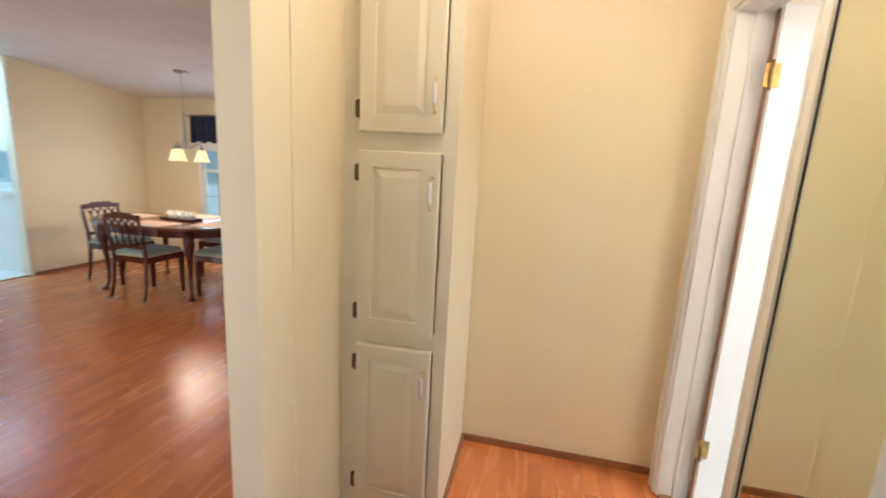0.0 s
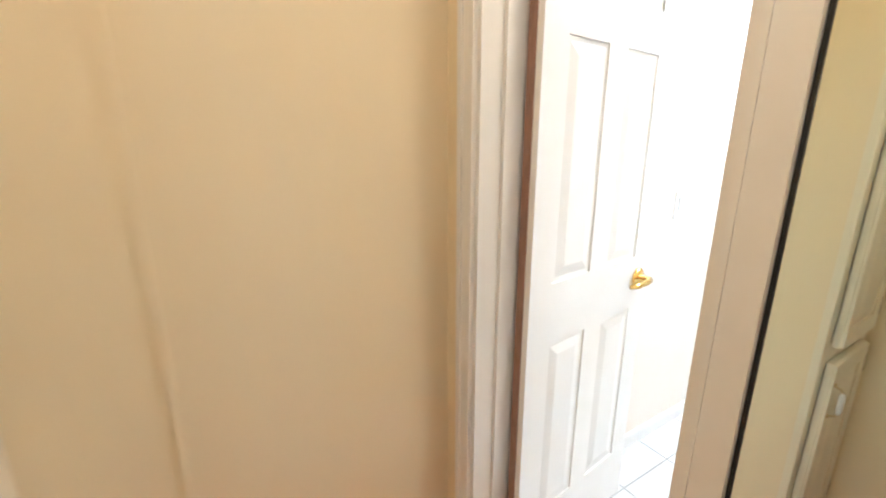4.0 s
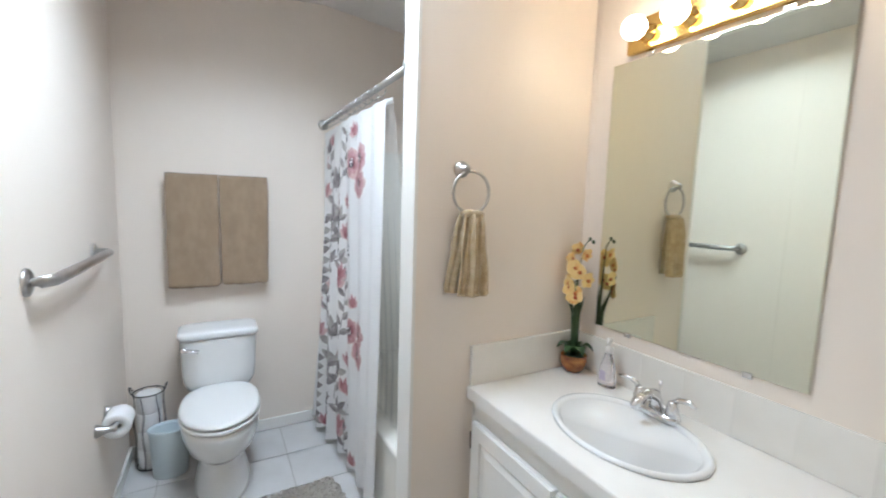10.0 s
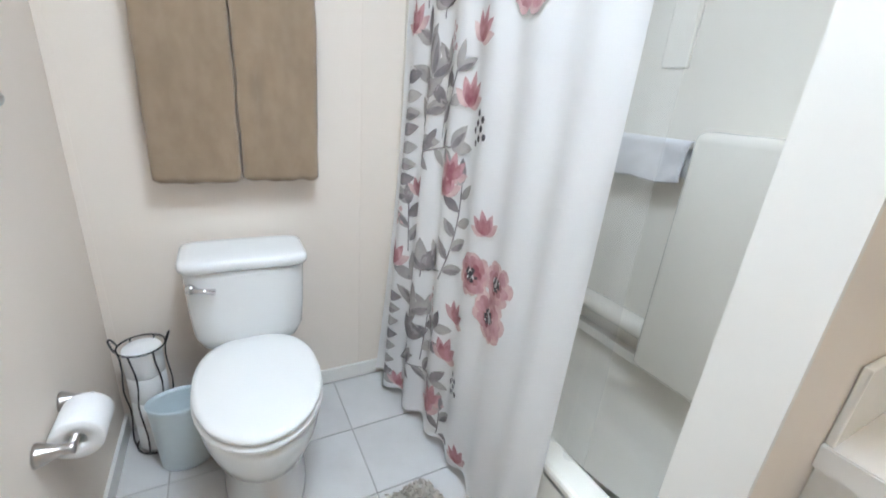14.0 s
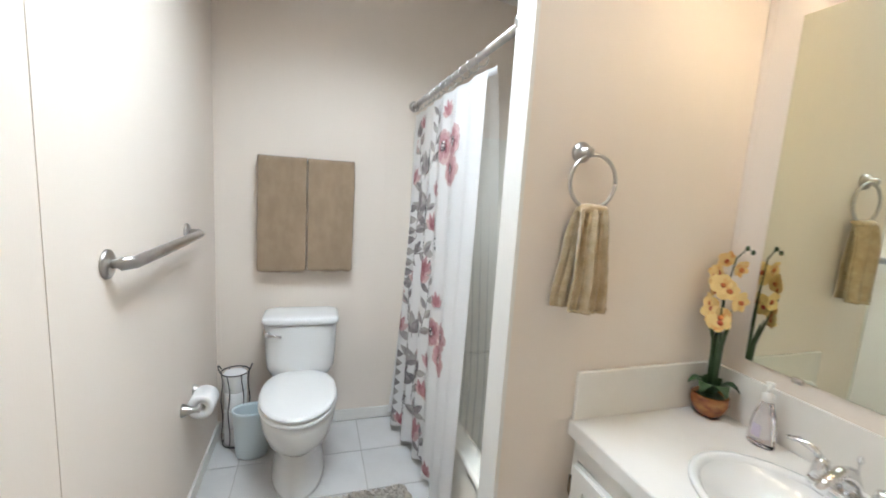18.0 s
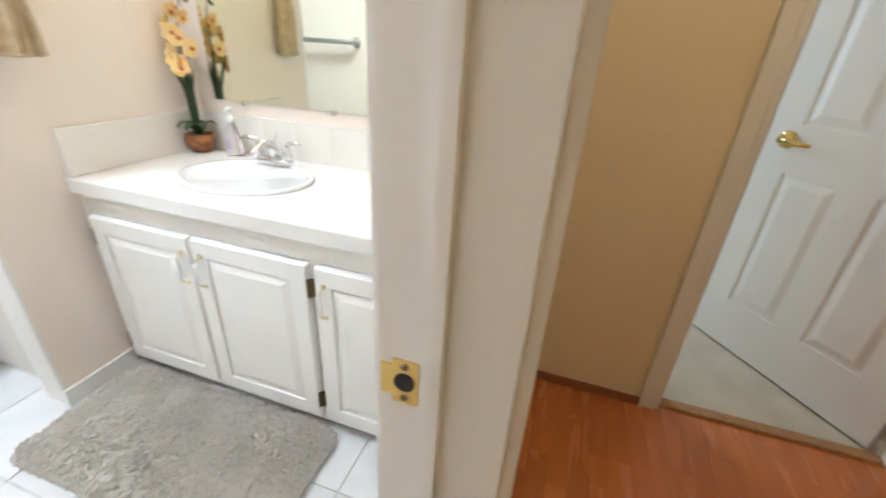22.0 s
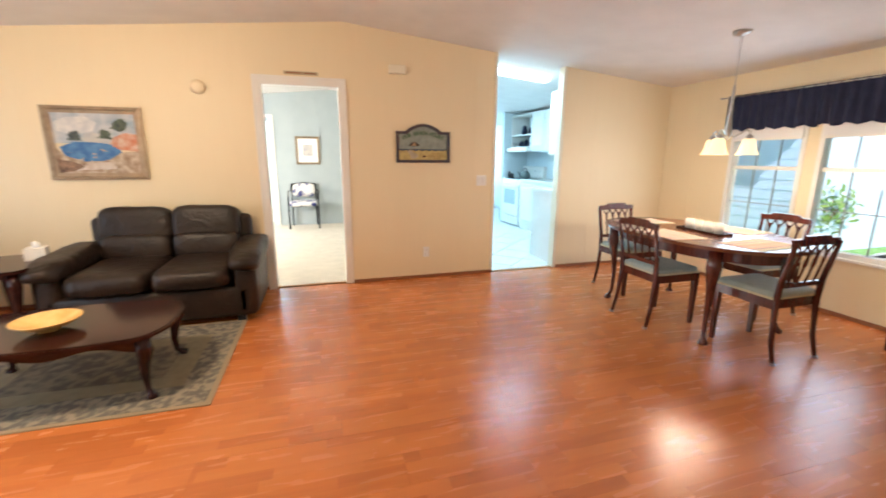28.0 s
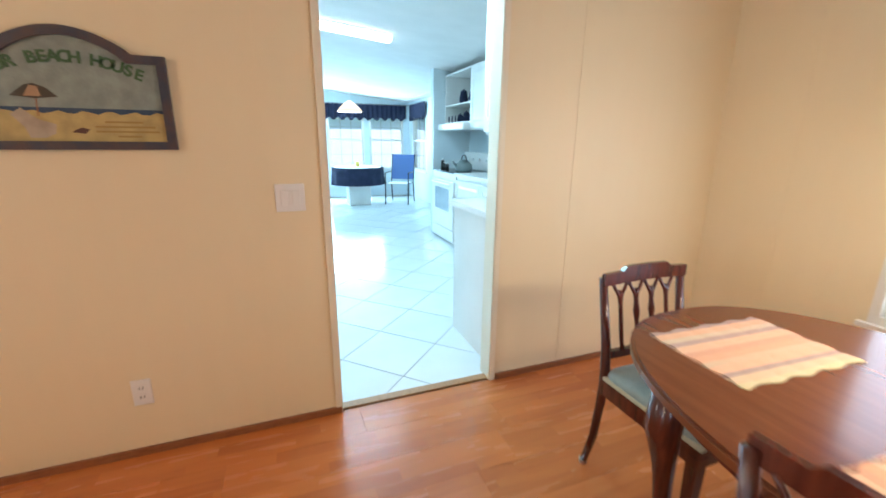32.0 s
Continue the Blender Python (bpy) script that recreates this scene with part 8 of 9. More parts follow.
def placemat(x, y, rz, seed):
    rng = random.Random(seed)
    p = whole("placemat", sheet(bmesh.new(), lambda u, v: ((u - 0.5) * 0.44 + 0.006 * math.sin(v * 24 + seed) * (2 * u - 1), (v - 0.5) * 0.30 + 0.005 * math.sin(u * 25 + 2 * seed) * (2 * v - 1), 0.0025 + 0.0018 * abs(math.sin(u * 17 + seed)) * abs(2 * v - 1)), 60, 24, 0.003), PLACE, "striped coral, tan and plum woven placemat on the table", "placemat", (x, y, TZ), rz, "placemats")
    for s in (-1, 1):
        vs, fs = [], []
        for k in range(60):
            yy, i = -0.148 + 0.296 * k / 59, len(vs)
            vs += [(s * 0.22, yy - 0.002, 0.003), (s * 0.22, yy + 0.002, 0.003), (s * (0.228 + rng.uniform(0, 0.008)), yy + rng.uniform(-0.003, 0.003), 0.001)]
            fs.append((i, i + 1, i + 2))
        me = bpy.data.meshes.new("fringe")
        me.from_pydata(vs, [], fs)
        me.materials.append(PLACE)
        f = new("fringe", me)
        f.parent = p


placemat(-1.955, -3.90, 86, 1)
placemat(-2.26, -3.40, 4, 2)
placemat(-2.66, -3.93, 92, 3)
placemat(-2.25, -4.50, -3, 4)
ty = thing("candle_tray", "black rectangular tray of glass candle holders", "tray", (-2.33, -3.92, TZ), 86)
part("tray", boxes((-0.215, -0.07, 0, 0.215, 0.07, 0.006), (-0.215, -0.07, 0.006, 0.215, -0.064, 0.018), (-0.215, 0.064, 0.006, 0.215, 0.07, 0.018), (-0.215, -0.064, 0.006, -0.209, 0.064, 0.018), (0.209, -0.064, 0.006, 0.215, 0.064, 0.018)), BLACKWOOD, ty)
for k in range(4):
    x = -0.145 + 0.097 * k
    cg = thing("candle_glass", "frosted glass holding a white candle", "candle", (-2.33 + 0.07 * 0 + x * math.cos(radians(86)), -3.92 + x * math.sin(radians(86)), TZ + 0.007), 0, "candle glasses")
    part("glass", lathe(bmesh.new(), [(0.0, 0.0), (0.036, 0.0), (0.038, 0.004), (0.038, 0.082), (0.035, 0.082), (0.034, 0.01), (0, 0.008)], seg=22), FROST, cg, "", True)
    part("candle", lathe(bmesh.new(), [(0.0, 0.010), (0.032, 0.010), (0.032, 0.055), (0.0, 0.053)], seg=20), mat("white_wax", (0.75, 0.68, 0.58), 0.5), cg, "", True)
    part("wick", tube(bmesh.new(), [(0, 0, 0.053), (0.001, 0, 0.063)], 0.001, 5), BLACK, cg)

cd = thing("chandelier", "nickel three-arm chandelier with lit alabaster shades", "chandelier", (-2.47, -3.95, 0))
cz = ceiling_z(-2.47)
part("canopy", lathe(bmesh.new(), [(0.065, cz + 0.005), (0.064, cz - 0.012), (0.03, cz - 0.028), (0.0, cz - 0.03)], seg=24), NICKEL, cd, "", True)
bm = bmesh.new()
z = cz - 0.028
k = 0
while z > 1.86:
    tube(bm, [(0.007 * math.cos(a) * (1 if k % 2 else 0), 0.007 * math.cos(a) * (0 if k % 2 else 1), z - 0.014 + 0.016 * math.sin(a)) for a in (0, 0.79, 1.57, 2.36, 3.14, 3.93, 4.71, 5.5, 6.28)], 0.0016, 5)
    z -= 0.024
    k += 1
part("chain", bm, NICKEL, cd)
part("stem", lathe(bmesh.new(), [(0.004, 1.87), (0.010, 1.85), (0.012, 1.75), (0.018, 1.60), (0.028, 1.52), (0.032, 1.50), (0.018, 1.47), (0.010, 1.455), (0.0, 1.445)], seg=20), NICKEL, cd, "", True)
CR = 0.15
for a in (20, 140, 260):
    c, s = CR * math.cos(radians(a)), CR * math.sin(radians(a))
    ar = part("arm", tube(bmesh.new(), [(0.12 * c, 0.12 * s, 1.49), (0.32 * c, 0.32 * s, 1.475), (0.55 * c, 0.55 * s, 1.50), (0.82 * c, 0.82 * s, 1.53), (0.99 * c, 0.99 * s, 1.515), (c, s, 1.475)], 0.006, 10), NICKEL, cd, "", True)
    part("shade_holder", lathe(bmesh.new(), [(0.010, 1.495), (0.024, 1.482), (0.027, 1.46), (0.024, 1.455)], (c, s, 0), 18), NICKEL, ar, "", True)
    part("shade", lathe(bmesh.new(), [(0.024, 1.463), (0.043, 1.451), (0.050, 1.42), (0.056, 1.385), (0.070, 1.350), (0.081, 1.338), (0.079, 1.341), (0.066, 1.356), (0.051, 1.39), (0.045, 1.425), (0.026, 1.451)], (c, s, 0), 26), SHADE, cd, "lit alabaster glass shade", True)


def valance(name, at, rz, w, h, label, folds, wave=0.012):
    """A gathered valance hanging from its rod along x; front towards -y."""
    v = thing(name, label, "valance", at, rz)

    def f(u, t):
        x = (u - 0.5) * w
        fold = 0.018 * math.sin(2 * math.pi * folds * u + 1.3 * math.sin(5 * u)) * (0.35 + 0.65 * t)
        return (x, -0.05 - fold, -h * t - wave * math.sin(2 * math.pi * folds * 0.55 * u) * t)
    part("cloth", sheet(bmesh.new(), f, 160, 10, 0.004), NAVY, v, "", True)
    part("rod", tube(bmesh.new(), [(-w / 2 - 0.06, -0.05, -0.012), (w / 2 + 0.06, -0.05, -0.012)], 0.007, 10), NICKEL, v, "", True)
    for s in (-1, 1):
        part("finial", blob(bmesh.new(), (s * (w / 2 + 0.075), -0.05, -0.012), (0.018, 0.012, 0.012), (1, 1), (12, 8)), NICKEL, v, "", True)
        part("bracket", tube(bmesh.new(), [(s * (w / 2 - 0.01), 0, -0.012), (s * (w / 2 - 0.01), -0.05, -0.012)], 0.006, 8), NICKEL, v)
    return v


valance("window_valance", (XW, -3.98, 1.935), 90, 1.66, 0.345, "navy gathered valance over the two dining windows", 19)
bl = thing("window_blind", "white roller blind edge showing under the valance", "blind", (XW + 0.004, -3.98, 0))
for y0, y1 in WIN:
    part("blind", boxes((0.0, y0 + 3.98 + 0.03, 1.50, 0.014, y1 + 3.98 - 0.03, 1.84)), CURTAIN, bl)
    part("bottom_bar", boxes((-0.001, y0 + 3.98 + 0.03, 1.485, 0.018, y1 + 3.98 - 0.03, 1.503)), WHITE, bl)

# ---- kitchen beyond the opening ----
def kitchen_unit(name, x0, y0, x1, y1, z0, z1, doors, label, category="cabinet"):
    """A cabinet whose doors face +x."""
    k = thing(name, label, category, (0, 0, 0))
    part("body", boxes((x0, y0, z0, x1, y1, z1)), WHITE, k)
    n = doors
    w = (y1 - y0 - 0.01) / max(n, 1)
    m = Matrix.Translation((x1 + 0.0015, 0, 0)) @ Matrix.Rotation(math.pi / 2, 4, "Z")
    for i in range(n):
        d = cabinet_door(k, w - 0.012, z1 - z0 - 0.14 if z0 < 0.2 else z1 - z0 - 0.04, m @ Matrix.Translation((y0 + 0.01 + i * w, 0, z0 + (0.10 if z0 < 0.2 else 0.02))), WHITE)
    return k


kitchen_unit("base_cabinet", XW + 0.003, -6.32, -2.07, YF - 0.112, 0, 0.88, 0, "plain white kitchen peninsula cabinet by the opening")
kitchen_unit("base_cabinet", XW + 0.003, -8.38, -2.95, -6.34, 0, 0.88, 3, "white kitchen base cabinets beside the stove")
kc = thing("worktop", "white laminate kitchen worktop", "countertop", (0, 0, 0))
part("top", boxes((XW + 0.003, -6.34, 0.882, -2.03, YF - 0.112, 0.92), (XW + 0.003, -8.38, 0.882, -2.91, -6.342, 0.92)), LAMTOP, kc)
kitchen_unit("wall_cabinet", XW + 0.003, -6.30, -2.27, YF - 0.112, 1.33, 2.14, 1, "white kitchen wall cabinet near the opening")
kitchen_unit("wall_cabinet", XW + 0.003, -8.38, -3.12, -6.50, 1.42, 2.12, 4, "white kitchen wall cabinets along the wall")
hd = thing("range_hood", "white range hood under an open shelf", "range hood", (0, -0.14, 0))
part("hood", boxes((XW + 0.003, -9.10, 1.42, -3.02, -8.26, 1.50), bevel=0.01), WHITE, hd)
part("grille", boxes((-3.4, -9.0, 1.415, -3.1, -8.4, 1.419)), GREYBAR, hd)
sf = thing("shelf_unit", "white open shelf unit with a plate rail above the hood", "shelf", (0, -0.14, 0))
part("case", boxes((XW + 0.003, -9.10, 1.505, -3.12, -9.08, 2.12), (XW + 0.003, -8.28, 1.505, -3.12, -8.26, 2.12), (XW + 0.003, -9.08, 2.10, -3.12, -8.28, 2.12), (XW + 0.003, -9.08, 1.72, -3.12, -8.28, 1.74), (XW + 0.003, -9.08, 1.505, -3.12, -8.28, 1.52)), WHITE, sf)
for k in range(7):
    part("spindle", lathe(bmesh.new(), [(0.006, 1.522), (0.010, 1.56), (0.006, 1.60)], (-3.14, -9.0 + 0.11 * k, 0), 10), NAVY, sf)
for k, (yy, zz, hh, rr) in enumerate(((-8.85, 1.742, 0.16, 0.05), (-8.55, 1.742, 0.12, 0.06), (-8.95, 1.522, 0.09, 0.04), (-8.75, 1.522, 0.11, 0.045), (-8.5, 1.522, 0.08, 0.05))):
    j = thing("canister", "dark blue ceramic canister on the kitchen shelf", "canister", (-3.28, yy - 0.14, zz))
    part("body", lathe(bmesh.new(), [(0, 0), (rr, 0), (rr * 1.1, hh * 0.5), (rr * 0.8, hh), (0, hh)], seg=18), NAVY, j, "", True)
    part("lid", lathe(bmesh.new(), [(rr * 0.85, hh), (rr * 0.7, hh + 0.012), (0.008, hh + 0.016), (0.010, hh + 0.03), (0, hh + 0.034)], seg=18), NAVY, j, "", True)
sv = thing("stove", "white electric range with a glass oven door", "stove", (0, -0.14, 0))
part("body", boxes((XW + 0.003, -9.08, 0.02, -2.95, -8.28, 0.90)), WHITE, sv)
od = part("oven_door", box(bmesh.new(), -2.948, -9.06, 0.20, -2.925, -8.30, 0.80, bevel=0.006), WHITE, sv)
part("oven_glass", boxes((-2.9245, -8.92, 0.42, -2.921, -8.44, 0.70)), mat("oven_glass", (0.35, 0.42, 0.48), 0.1), od)
part("oven_handle", tube(bmesh.new(), [(-2.925, -9.0, 0.76), (-2.895, -9.0, 0.76), (-2.895, -8.36, 0.76), (-2.925, -8.36, 0.76)], 0.010, 8), WHITE, od)
part("drawer", box(bmesh.new(), -2.948, -9.06, 0.05, -2.928, -8.30, 0.185, bevel=0.005), WHITE, sv)
part("cooktop", boxes((XW + 0.01, -9.07, 0.90, -2.94, -8.29, 0.915)), mat("cooktop_glass", (0.03, 0.03, 0.035), 0.12), sv)
part("control_panel", box(bmesh.new(), XW + 0.003, -9.08, 0.916, XW + 0.09, -8.28, 1.14, bevel=0.01), WHITE, sv)
for k in range(4):
    part("control_knob", lathe(bmesh.new(), [(0.02, 0), (0.018, 0.02), (0, 0.022)], m=Matrix.Translation((XW + 0.09, -8.98 + 0.2 * k, 1.05)) @ Matrix.Rotation(math.pi / 2, 4, "Y"), seg=14), PLASTIC, sv)
kt = thing("kettle", "grey enamel kettle on the stove", "kettle", (-3.15, -8.64, 0.915))
part("body", lathe(bmesh.new(), [(0, 0), (0.10, 0), (0.11, 0.03), (0.10, 0.09), (0.05, 0.14), (0, 0.145)], seg=24), mat("grey_enamel", (0.16, 0.20, 0.20), 0.3), kt, "", True)
part("handle", tube(bmesh.new(), arc((0, 0, 0.12), 0.08, 0, 180, 12, "yz"), 0.008, 8), BLACK, kt, "", True)
part("spout", tube(bmesh.new(), [(0.09, 0, 0.06), (0.13, 0, 0.10), (0.15, 0, 0.13)], 0.012, 8, [0.02, 0.014, 0.01]), mat("grey_enamel_spout", (0.16, 0.20, 0.20), 0.3), kt, "", True)
for k, (yy, hh) in enumerate(((-8.98, 0.14), (-8.90, 0.10), (-8.82, 0.09))):
    j = thing("spice_jar", "small dark spice jar beside the stove", "jar", (-3.05, yy - 0.14, 0.915), 0, "spice jars")
    part("jar", lathe(bmesh.new(), [(0, 0), (0.025, 0), (0.026, hh * 0.7), (0.018, hh * 0.8), (0.018, hh * 0.9)], seg=14), BLACK, j, "", True)
    part("cap", lathe(bmesh.new(), [(0.02, hh * 0.85), (0.02, hh), (0, hh)], seg=14), CHROME, j)
wall("wall_stove_end", [(XN, -9.36, 0, -2.96, -9.26, T)], KITWALL, "pale stub wall at the end of the stove")
for y_ in (-6.19, -8.15):
    fl = thing("fluorescent_light", "long glowing fluorescent ceiling fixture", "ceiling light", (-1.57, y_, ceiling_z(-1.57) - 0.015), 0, "kitchen ceiling lights")
    fl.matrix_basis = fl.matrix_basis @ Matrix.Rotation(math.atan(-0.1), 4, "Y") @ Matrix.Rotation(math.pi / 2, 4, "Z")
    part("housing", box(bmesh.new(), -0.08, -0.56, 0.0, 0.08, 0.56, 0.03, bevel=0.008), WHITE, fl)
    part("diffuser", box(bmesh.new(), -0.07, -0.55, -0.045, 0.07, 0.55, 0.0, bevel=0.015), TUBE, fl, "glowing white diffuser")
valance("nook_valance", (-2.84, -13.5, 2.06), 180, 1.88, 0.33, "navy scalloped valance over the breakfast nook windows", 18, 0.03)
valance("nook_valance", (XN, -12.72, 2.06), 90, 1.1, 0.33, "navy scalloped valance over the nook side window", 11, 0.03)
nt_ = thing("breakfast_table", "round breakfast table under a navy cloth", "table", (-2.43, -12.35, 0))
part("pedestal", boxes((-0.22, -0.22, 0, 0.22, 0.22, 0.70), bevel=0.02), WHITE, nt_)
part("cloth", sheet(bmesh.new(), lambda u, v: ((0.0 + 0.52 * min(1, v * 2) + 0.03 * max(0, v - 0.5) * (1 + math.sin(2 * math.pi * u * 14))) * math.cos(2 * math.pi * u), (0.52 * min(1, v * 2) + 0.03 * max(0, v - 0.5) * (1 + math.sin(2 * math.pi * u * 14))) * math.sin(2 * math.pi * u), 0.75 - 0.34 * max(0, v - 0.5) * 2), 112, 8), NAVY, nt_, "navy tablecloth", True)
part("topper", lathe(bmesh.new(), [(0, 0.753), (0.47, 0.753), (0.475, 0.75)], seg=32), CURTAIN, nt_)
cn = thing("candle", "short yellow candle on the breakfast table", "candle", (-2.43, -12.35, 0.754))
part("wax", lathe(bmesh.new(), [(0, 0), (0.04, 0), (0.04, 0.10), (0, 0.10)], seg=16), mat("yellow_wax", (0.75, 0.55, 0.12), 0.5), cn, "", True)
pc = thing("patio_chair", "white tubular chair with a pale blue sling back", "chair", (-3.27, -12.22, 0), 150)
SLING = mat("blue_sling", (0.10, 0.18, 0.42), 0.7)
for s in (-0.24, 0.24):
    part("side_rail", tube(bmesh.new(), [(s, -0.25, 0), (s, -0.22, 0.42), (s, 0.22, 0.42), (s, 0.36, 1.0)], 0.012, 8), BLACK, pc, "", True)
    part("rear_leg", tube(bmesh.new(), [(s, 0.22, 0.42), (s, 0.30, 0.0)], 0.012, 8), BLACK, pc, "", True)
    part("arm", tube(bmesh.new(), [(s, -0.22, 0.42), (s, -0.22, 0.64), (s, 0.26, 0.64)], 0.012, 8), BLACK, pc, "", True)
part("seat", boxes((-0.24, -0.22, 0.415, 0.24, 0.22, 0.425)), CURTAIN, pc)
part("back", turned(boxes((-0.24, -0.005, 0, 0.24, 0.005, 0.52)), Matrix.Translation((0, 0.235, 0.48)) @ Matrix.Rotation(radians(-13), 4, "X")), SLING, pc, "pale blue sling back")
pn = thing("pendant_lamp", "white glass pendant lamp over the breakfast table", "pendant lamp", (-2.3, -12.2, 0))
part("cord", tube(bmesh.new(), [(0, 0, 1.98), (0, 0, ceiling_z(-2.3))], 0.006, 6), WHITE, pn)
part("shade", lathe(bmesh.new(), [(0.03, 2.0), (0.10, 1.95), (0.20, 1.86), (0.24, 1.80)], seg=28), SHADE, pn, "", True)

# ---- bedroom beyond the far doorway ----
bp2 = thing("picture", "small print in a bronze frame with a pale mat", "picture", (0.86, -9.8, 1.42), 180)
art_frame(bp2, 0.44, 0.52, 0.04, 0.025, mat("gold_brown_frame", (0.24, 0.17, 0.10), 0.4))
part("mat_board", flat(bmesh.new(), [(-0.18, -0.22), (0.18, -0.22), (0.18, 0.22), (-0.18, 0.22)], -0.008), PAPER, bp2)
part("print", flat(bmesh.new(), [(-0.09, -0.10), (0.09, -0.10), (0.09, 0.11), (-0.09, 0.11)], -0.0095), paint("faded_print", (0.38, 0.38, 0.42), (0.6, 0.56, 0.5), 14), bp2)
ac = thing("occasional_chair", "black framed chair with a blue and white floral seat", "chair", (0.98, -9.50, 0), 180)
FLORAL = mat("blue_white_floral", (0.74, 0.72, 0.70), 0.9, second=(0.05, 0.06, 0.22), scale=11, detail=3, lo=0.52, hi=0.58)
for s in (-0.26, 0.26):
    part("front_leg", tube(bmesh.new(), [(s, -0.22, 0), (s, -0.22, 0.42)], 0.016, 8), BLACK, ac)
    part("back_leg", tube(bmesh.new(), [(s * 0.85, 0.24, 0), (s * 0.85, 0.22, 0.42), (s * 0.85, 0.28, 0.80)], 0.016, 8), BLACK, ac, "", True)
    part("arm", tube(bmesh.new(), [(s * 0.85, 0.26, 0.70), (s * 1.05, 0.10, 0.66), (s, -0.20, 0.58), (s, -0.22, 0.42)], 0.014, 8), BLACK, ac, "", True)
part("seat", blob(bmesh.new(), (0, 0, 0.45), (0.26, 0.25, 0.05), (0.6, 0.3), (28, 10)), FLORAL, ac, "", True)
part("back", blob(bmesh.new(), (0, 0.25, 0.68), (0.21, 0.035, 0.13), (0.6, 0.4), (28, 10)), FLORAL, ac, "", True)
part("crest", tube(bmesh.new(), [(-0.22, 0.28, 0.79), (0, 0.29, 0.815), (0.22, 0.28, 0.79)], 0.014, 8), BLACK, ac, "", True)
casing("trim_far_bath_door", "y", -9.8, 1, 1.5, 2.4, 2.0)
fd = tagged(new("door_far_bath"), "white panelled bathroom door standing open", "door", kind="structure")
fd.matrix_basis = pose(1.53, -9.92, 0.01, 0, 0, -80)
moulded_door(fd, 0.75, 1.96, 0.035)
fs_ = thing("flower_vase", "yellow flowers in a dark vase on a counter", "vase", (1.72, -12.2, 0.88))
part("vase", lathe(bmesh.new(), [(0, 0), (0.05, 0), (0.07, 0.10), (0.03, 0.20)], seg=18), BLACK, fs_, "", True)
part("flowers", blob(bmesh.new(), (0, 0, 0.30), (0.10, 0.10, 0.11), (1, 1), (14, 10), wob=0.6, freq=30), mat("yellow_petals", (0.70, 0.52, 0.05), 0.7), fs_)
kitchen_unit("bath_vanity", 1.31, -12.4, 1.95, -10.9, 0, 0.88, 3, "white vanity in the far bathroom", "vanity")

# ---- bedroom past the hall door ----
cdn = tagged(new("door_closet"), "white panelled closet door with a small brass knob", "door", kind="structure")
cdn.matrix_basis = pose(3.275, -0.88, 0.01, 0, 0, 90)
moulded_door(cdn, 0.76, 1.96, 0.035)
part("knob", lathe(bmesh.new(), [(0.022, 0), (0.010, 0.01), (0.010, 0.03), (0.024, 0.04), (0.022, 0.055), (0, 0.06)], m=Matrix.Translation((0.69, 0.018, 0.93)) @ Matrix.Rotation(-math.pi / 2, 4, "X"), seg=16), BRASS, cdn, "brass knob", True)
struct("baseboard_bedroom", boxes((2.288, -0.93, 0.004, 2.30, -0.24, 0.06), (3.27, -0.12, 0.004, 3.30, 2.4, 0.06)), WHITE, "low white bedroom baseboard", "baseboard")
ds = thing("door_stop", "small white door stop on the baseboard", "door stop", (2.288, -0.40, 0.30))
part("post", tube(bmesh.new(), [(0, 0, 0), (-0.05, 0, 0)], 0.008, 8), PLASTIC, ds)
part("tip", lathe(bmesh.new(), [(0.012, 0), (0.012, 0.012), (0, 0.014)], m=Matrix.Translation((-0.05, 0, 0)) @ Matrix.Rotation(-math.pi / 2, 4, "Y"), seg=12), PLASTIC, ds)

# ---- patio beyond the French doors ----
def lawn_chair(at, rz, label):
    c = thing("lawn_chair", label, "chair", at, rz, "patio chairs")
    for s in (-0.27, 0.27):
        part("side_rail", tube(bmesh.new(), [(s, -0.28, 0), (s, -0.26, 0.40), (s, 0.22, 0.38), (s, 0.40, 0.95)], 0.014, 8), BLACK, c, "", True)
        part("rear_leg", tube(bmesh.new(), [(s, 0.18, 0.38), (s, 0.34, 0.0)], 0.014, 8), BLACK, c, "", True)
        part("arm", tube(bmesh.new(), [(s, -0.26, 0.40), (s, -0.25, 0.60), (s, 0.28, 0.60)], 0.014, 8), BLACK, c, "", True)
    part("seat", boxes((-0.26, -0.25, 0.395, 0.26, 0.22, 0.41)), SLING, c)
    part("back", turned(boxes((-0.26, -0.008, 0, 0.26, 0.008, 0.55)), Matrix.Translation((0, 0.235, 0.42)) @ Matrix.Rotation(radians(-17), 4, "X")), SLING, c)
    return c


lawn_chair((6.35, -5.05, -0.06), -130, "black framed patio chair with a blue sling")
lawn_chair((5.35, -4.9, -0.06), 139, "black framed patio chair turned to the garden")
pt = thing("patio_table", "round pale-topped patio table with black legs on the concrete", "table", (5.75, -3.75, -0.06))
part("top", lathe(bmesh.new(), [(0, 0.70), (0.40, 0.70), (0.42, 0.69), (0.42, 0.675), (0, 0.67)], seg=32), mat("frosted_table", (0.7, 0.76, 0.78), 0.2), pt, "", True)
for k in range(3):
    a = radians(120 * k)
    part("leg", tube(bmesh.new(), [(0.1 * math.cos(a), 0.1 * math.sin(a), 0.67), (0.12 * math.cos(a), 0.12 * math.sin(a), 0.4), (0.36 * math.cos(a), 0.36 * math.sin(a), 0)], 0.012, 8), BLACK, pt, "", True)

# ---- floor boards and tiles ----
board_lib = {}


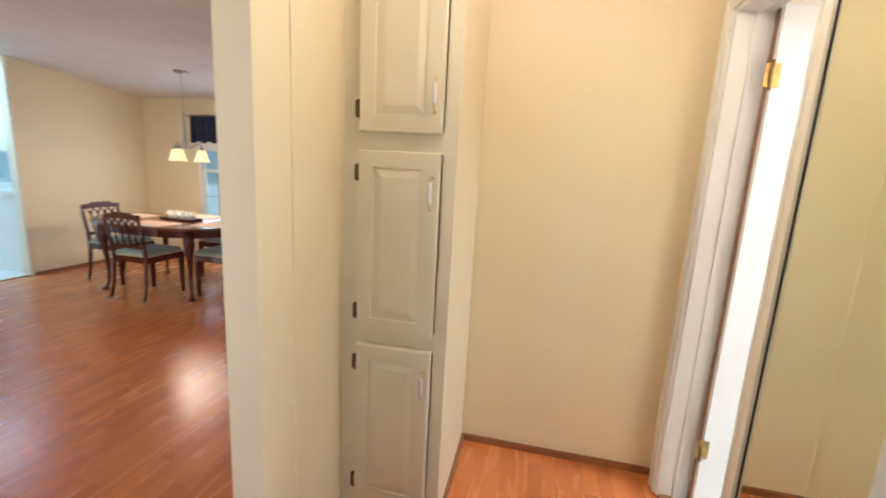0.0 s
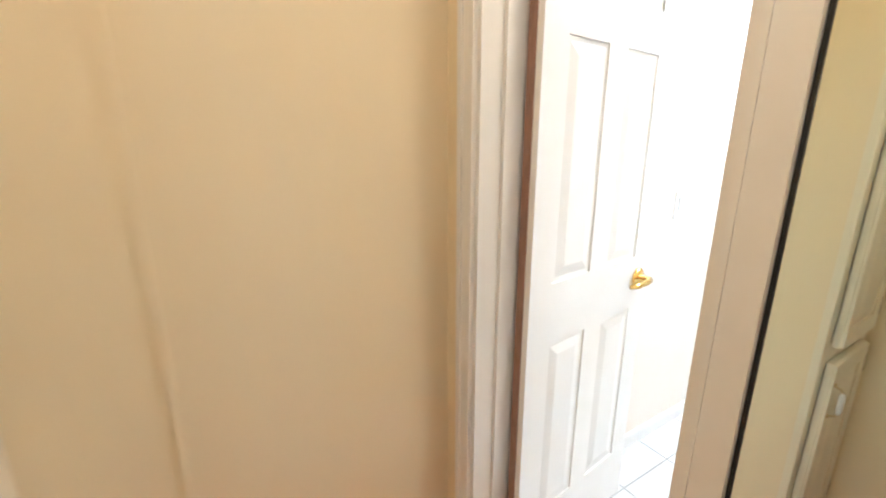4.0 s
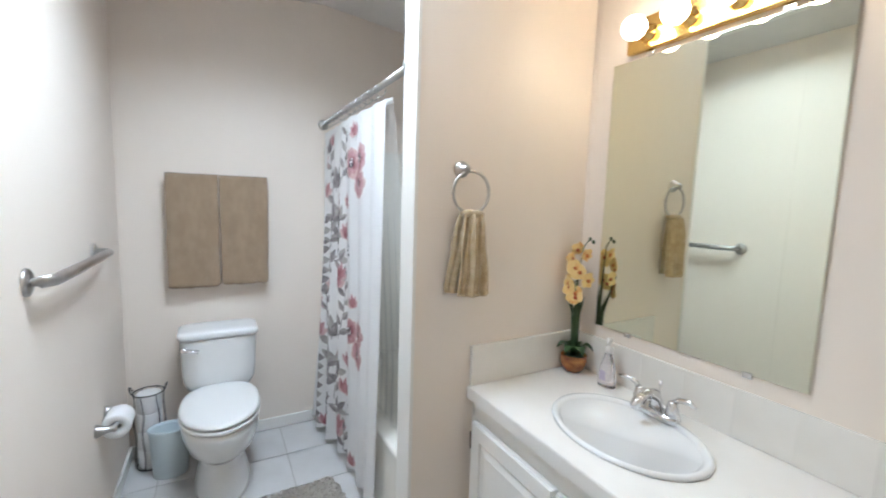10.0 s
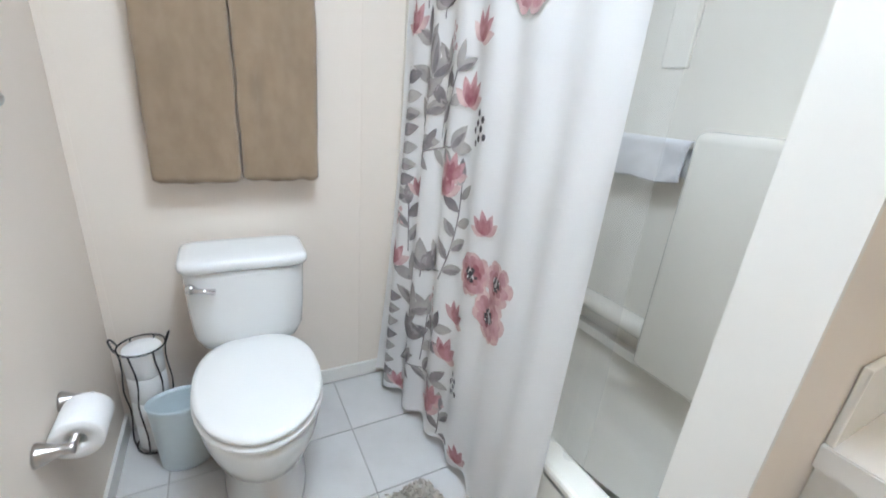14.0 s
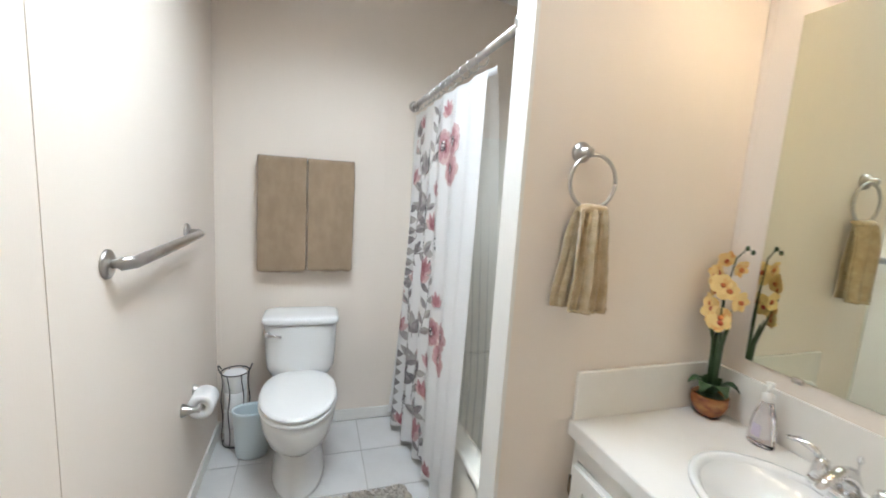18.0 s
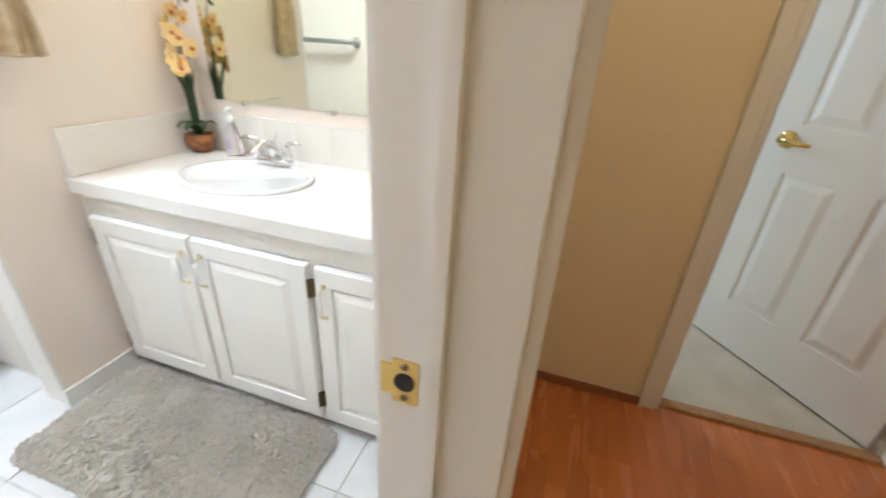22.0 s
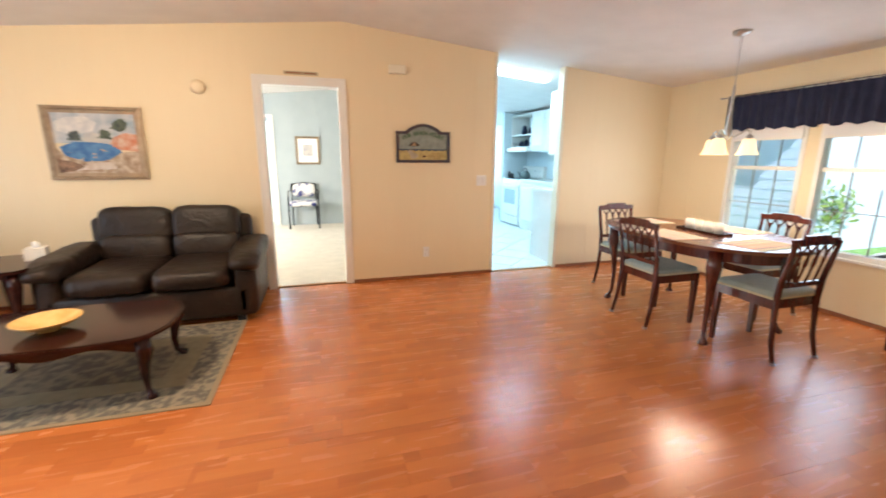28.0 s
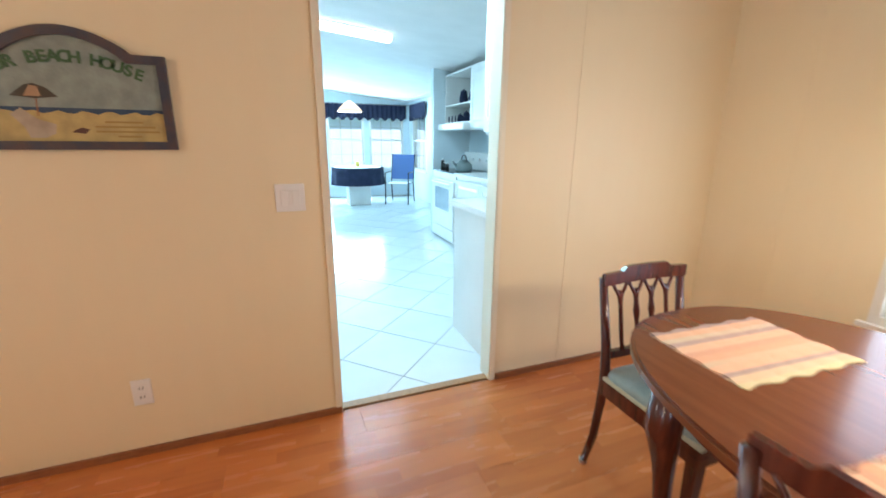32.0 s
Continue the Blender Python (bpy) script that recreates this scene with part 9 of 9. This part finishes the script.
def board_mesh(w, d, material, t=0.008, name="board"):
    key = (round(w, 3), round(d, 3), name)
    if key not in board_lib:
        bm = bmesh.new()
        e = 0.0001
        lo = [bm.verts.new(p) for p in ((0, 0, -t), (w, 0, -t), (w, d, -t), (0, d, -t))]
        mi_ = [bm.verts.new(p) for p in ((0, 0, -e), (w, 0, -e), (w, d, -e), (0, d, -e))]
        hi = [bm.verts.new(p) for p in ((e, e, 0), (w - e, e, 0), (w - e, d - e, 0), (e, d - e, 0))]
        bm.faces.new(hi)
        for a, b in ((lo, mi_), (mi_, hi)):
            for i in range(4):
                bm.faces.new((a[i], a[(i + 1) % 4], b[(i + 1) % 4], b[i]))
        board_lib[key] = mesh(name, bm, material)
    return board_lib[key]


floor_ob = bpy.data.objects["floor"]
BW, BL = 0.192, 1.21
rng = random.Random(21)
row, y = 0, YF
while y < YH - 0.01:
    d = min(BW, YH + 0.04 - y)
    x0, x1 = (XW, XE) if y + 0.5 * d < YN else (XEND, XBED + 0.045)
    x = x0 - rng.uniform(0, BL)
    while x < x1:
        a, b = max(x, x0), min(x + BL, x1)
        if b - a > 0.02:
            o = new("floor_board", board_mesh(b - a - 0.0006, d - 0.0006, LAMINATE))
            o.parent, o.matrix_basis = floor_ob, pose(a, y, 0)
        x += BL
    y += BW
    row += 1

bath_ob = bpy.data.objects["floor_bath"]
P = 0.298
i0, j0 = math.floor((XL + 0.179) / P), math.floor((YB - 1.437) / P)
for i in range(i0, i0 + 8):
    for j in range(j0, j0 + 12):
        xa, xb = max(-0.179 + i * P, XL), min(-0.179 + (i + 1) * P, XV)
        ya_, yb_ = max(1.437 + j * P, YB - 0.04), min(1.437 + (j + 1) * P, YT)
        if xb - xa > 0.02 and yb_ - ya_ > 0.02:
            o = new("floor_tile", board_mesh(xb - xa - 0.005, yb_ - ya_ - 0.005, TILE, 0.006, "floor_tile"))
            o.parent, o.matrix_basis = bath_ob, pose(xa + 0.0025, ya_ + 0.0025, 0.001)

kit_ob = bpy.data.objects["floor_kitchen"]
KP = 0.425
q = KP / math.sqrt(2)
km = board_mesh(KP - 0.007, KP - 0.007, KTILE, 0.006, "floor_tile")
rest = bmesh.new()
count = 0
for i in range(-60, 60):
    for j in range(-60, 60):
        x, y = -1.56 + (i - j) * q, -6.1125 + (i + j) * q
        if not (XW - 0.25 < x < -1.1 and -13.3 < y < YF + 0.2):
            continue
        if y > YF - 0.37:
            half = [(x - q + 0.005, y), (x, y - q + 0.005), (x + q - 0.005, y), (x, y + q - 0.005)]
            cut = YF - 0.062
            pts = []
            for a, b in zip(half, half[1:] + half[:1]):
                if a[1] <= cut:
                    pts.append(a)
                if (a[1] - cut) * (b[1] - cut) < 0:
                    w = (cut - a[1]) / (b[1] - a[1])
                    pts.append((a[0] + w * (b[0] - a[0]), cut))
            if len(pts) > 2:
                o = part("floor_tile", prism(bmesh.new(), pts, -0.005, 0.001), KTILE, kit_ob)
        elif y > -9.2 and x > XW + 0.3:
            o = new("floor_tile", km)
            o.parent, o.matrix_basis = kit_ob, pose(x, y - q + 0.0035, 0.001, 0, 0, 45)
        else:
            prism(rest, [(x, y - q + 0.005), (x + q - 0.005, y), (x, y + q - 0.005), (x - q + 0.005, y)], -0.005, 0.001)
tagged(part("floor_tiles_far", rest, KTILE, kit_ob), kind="stuff")
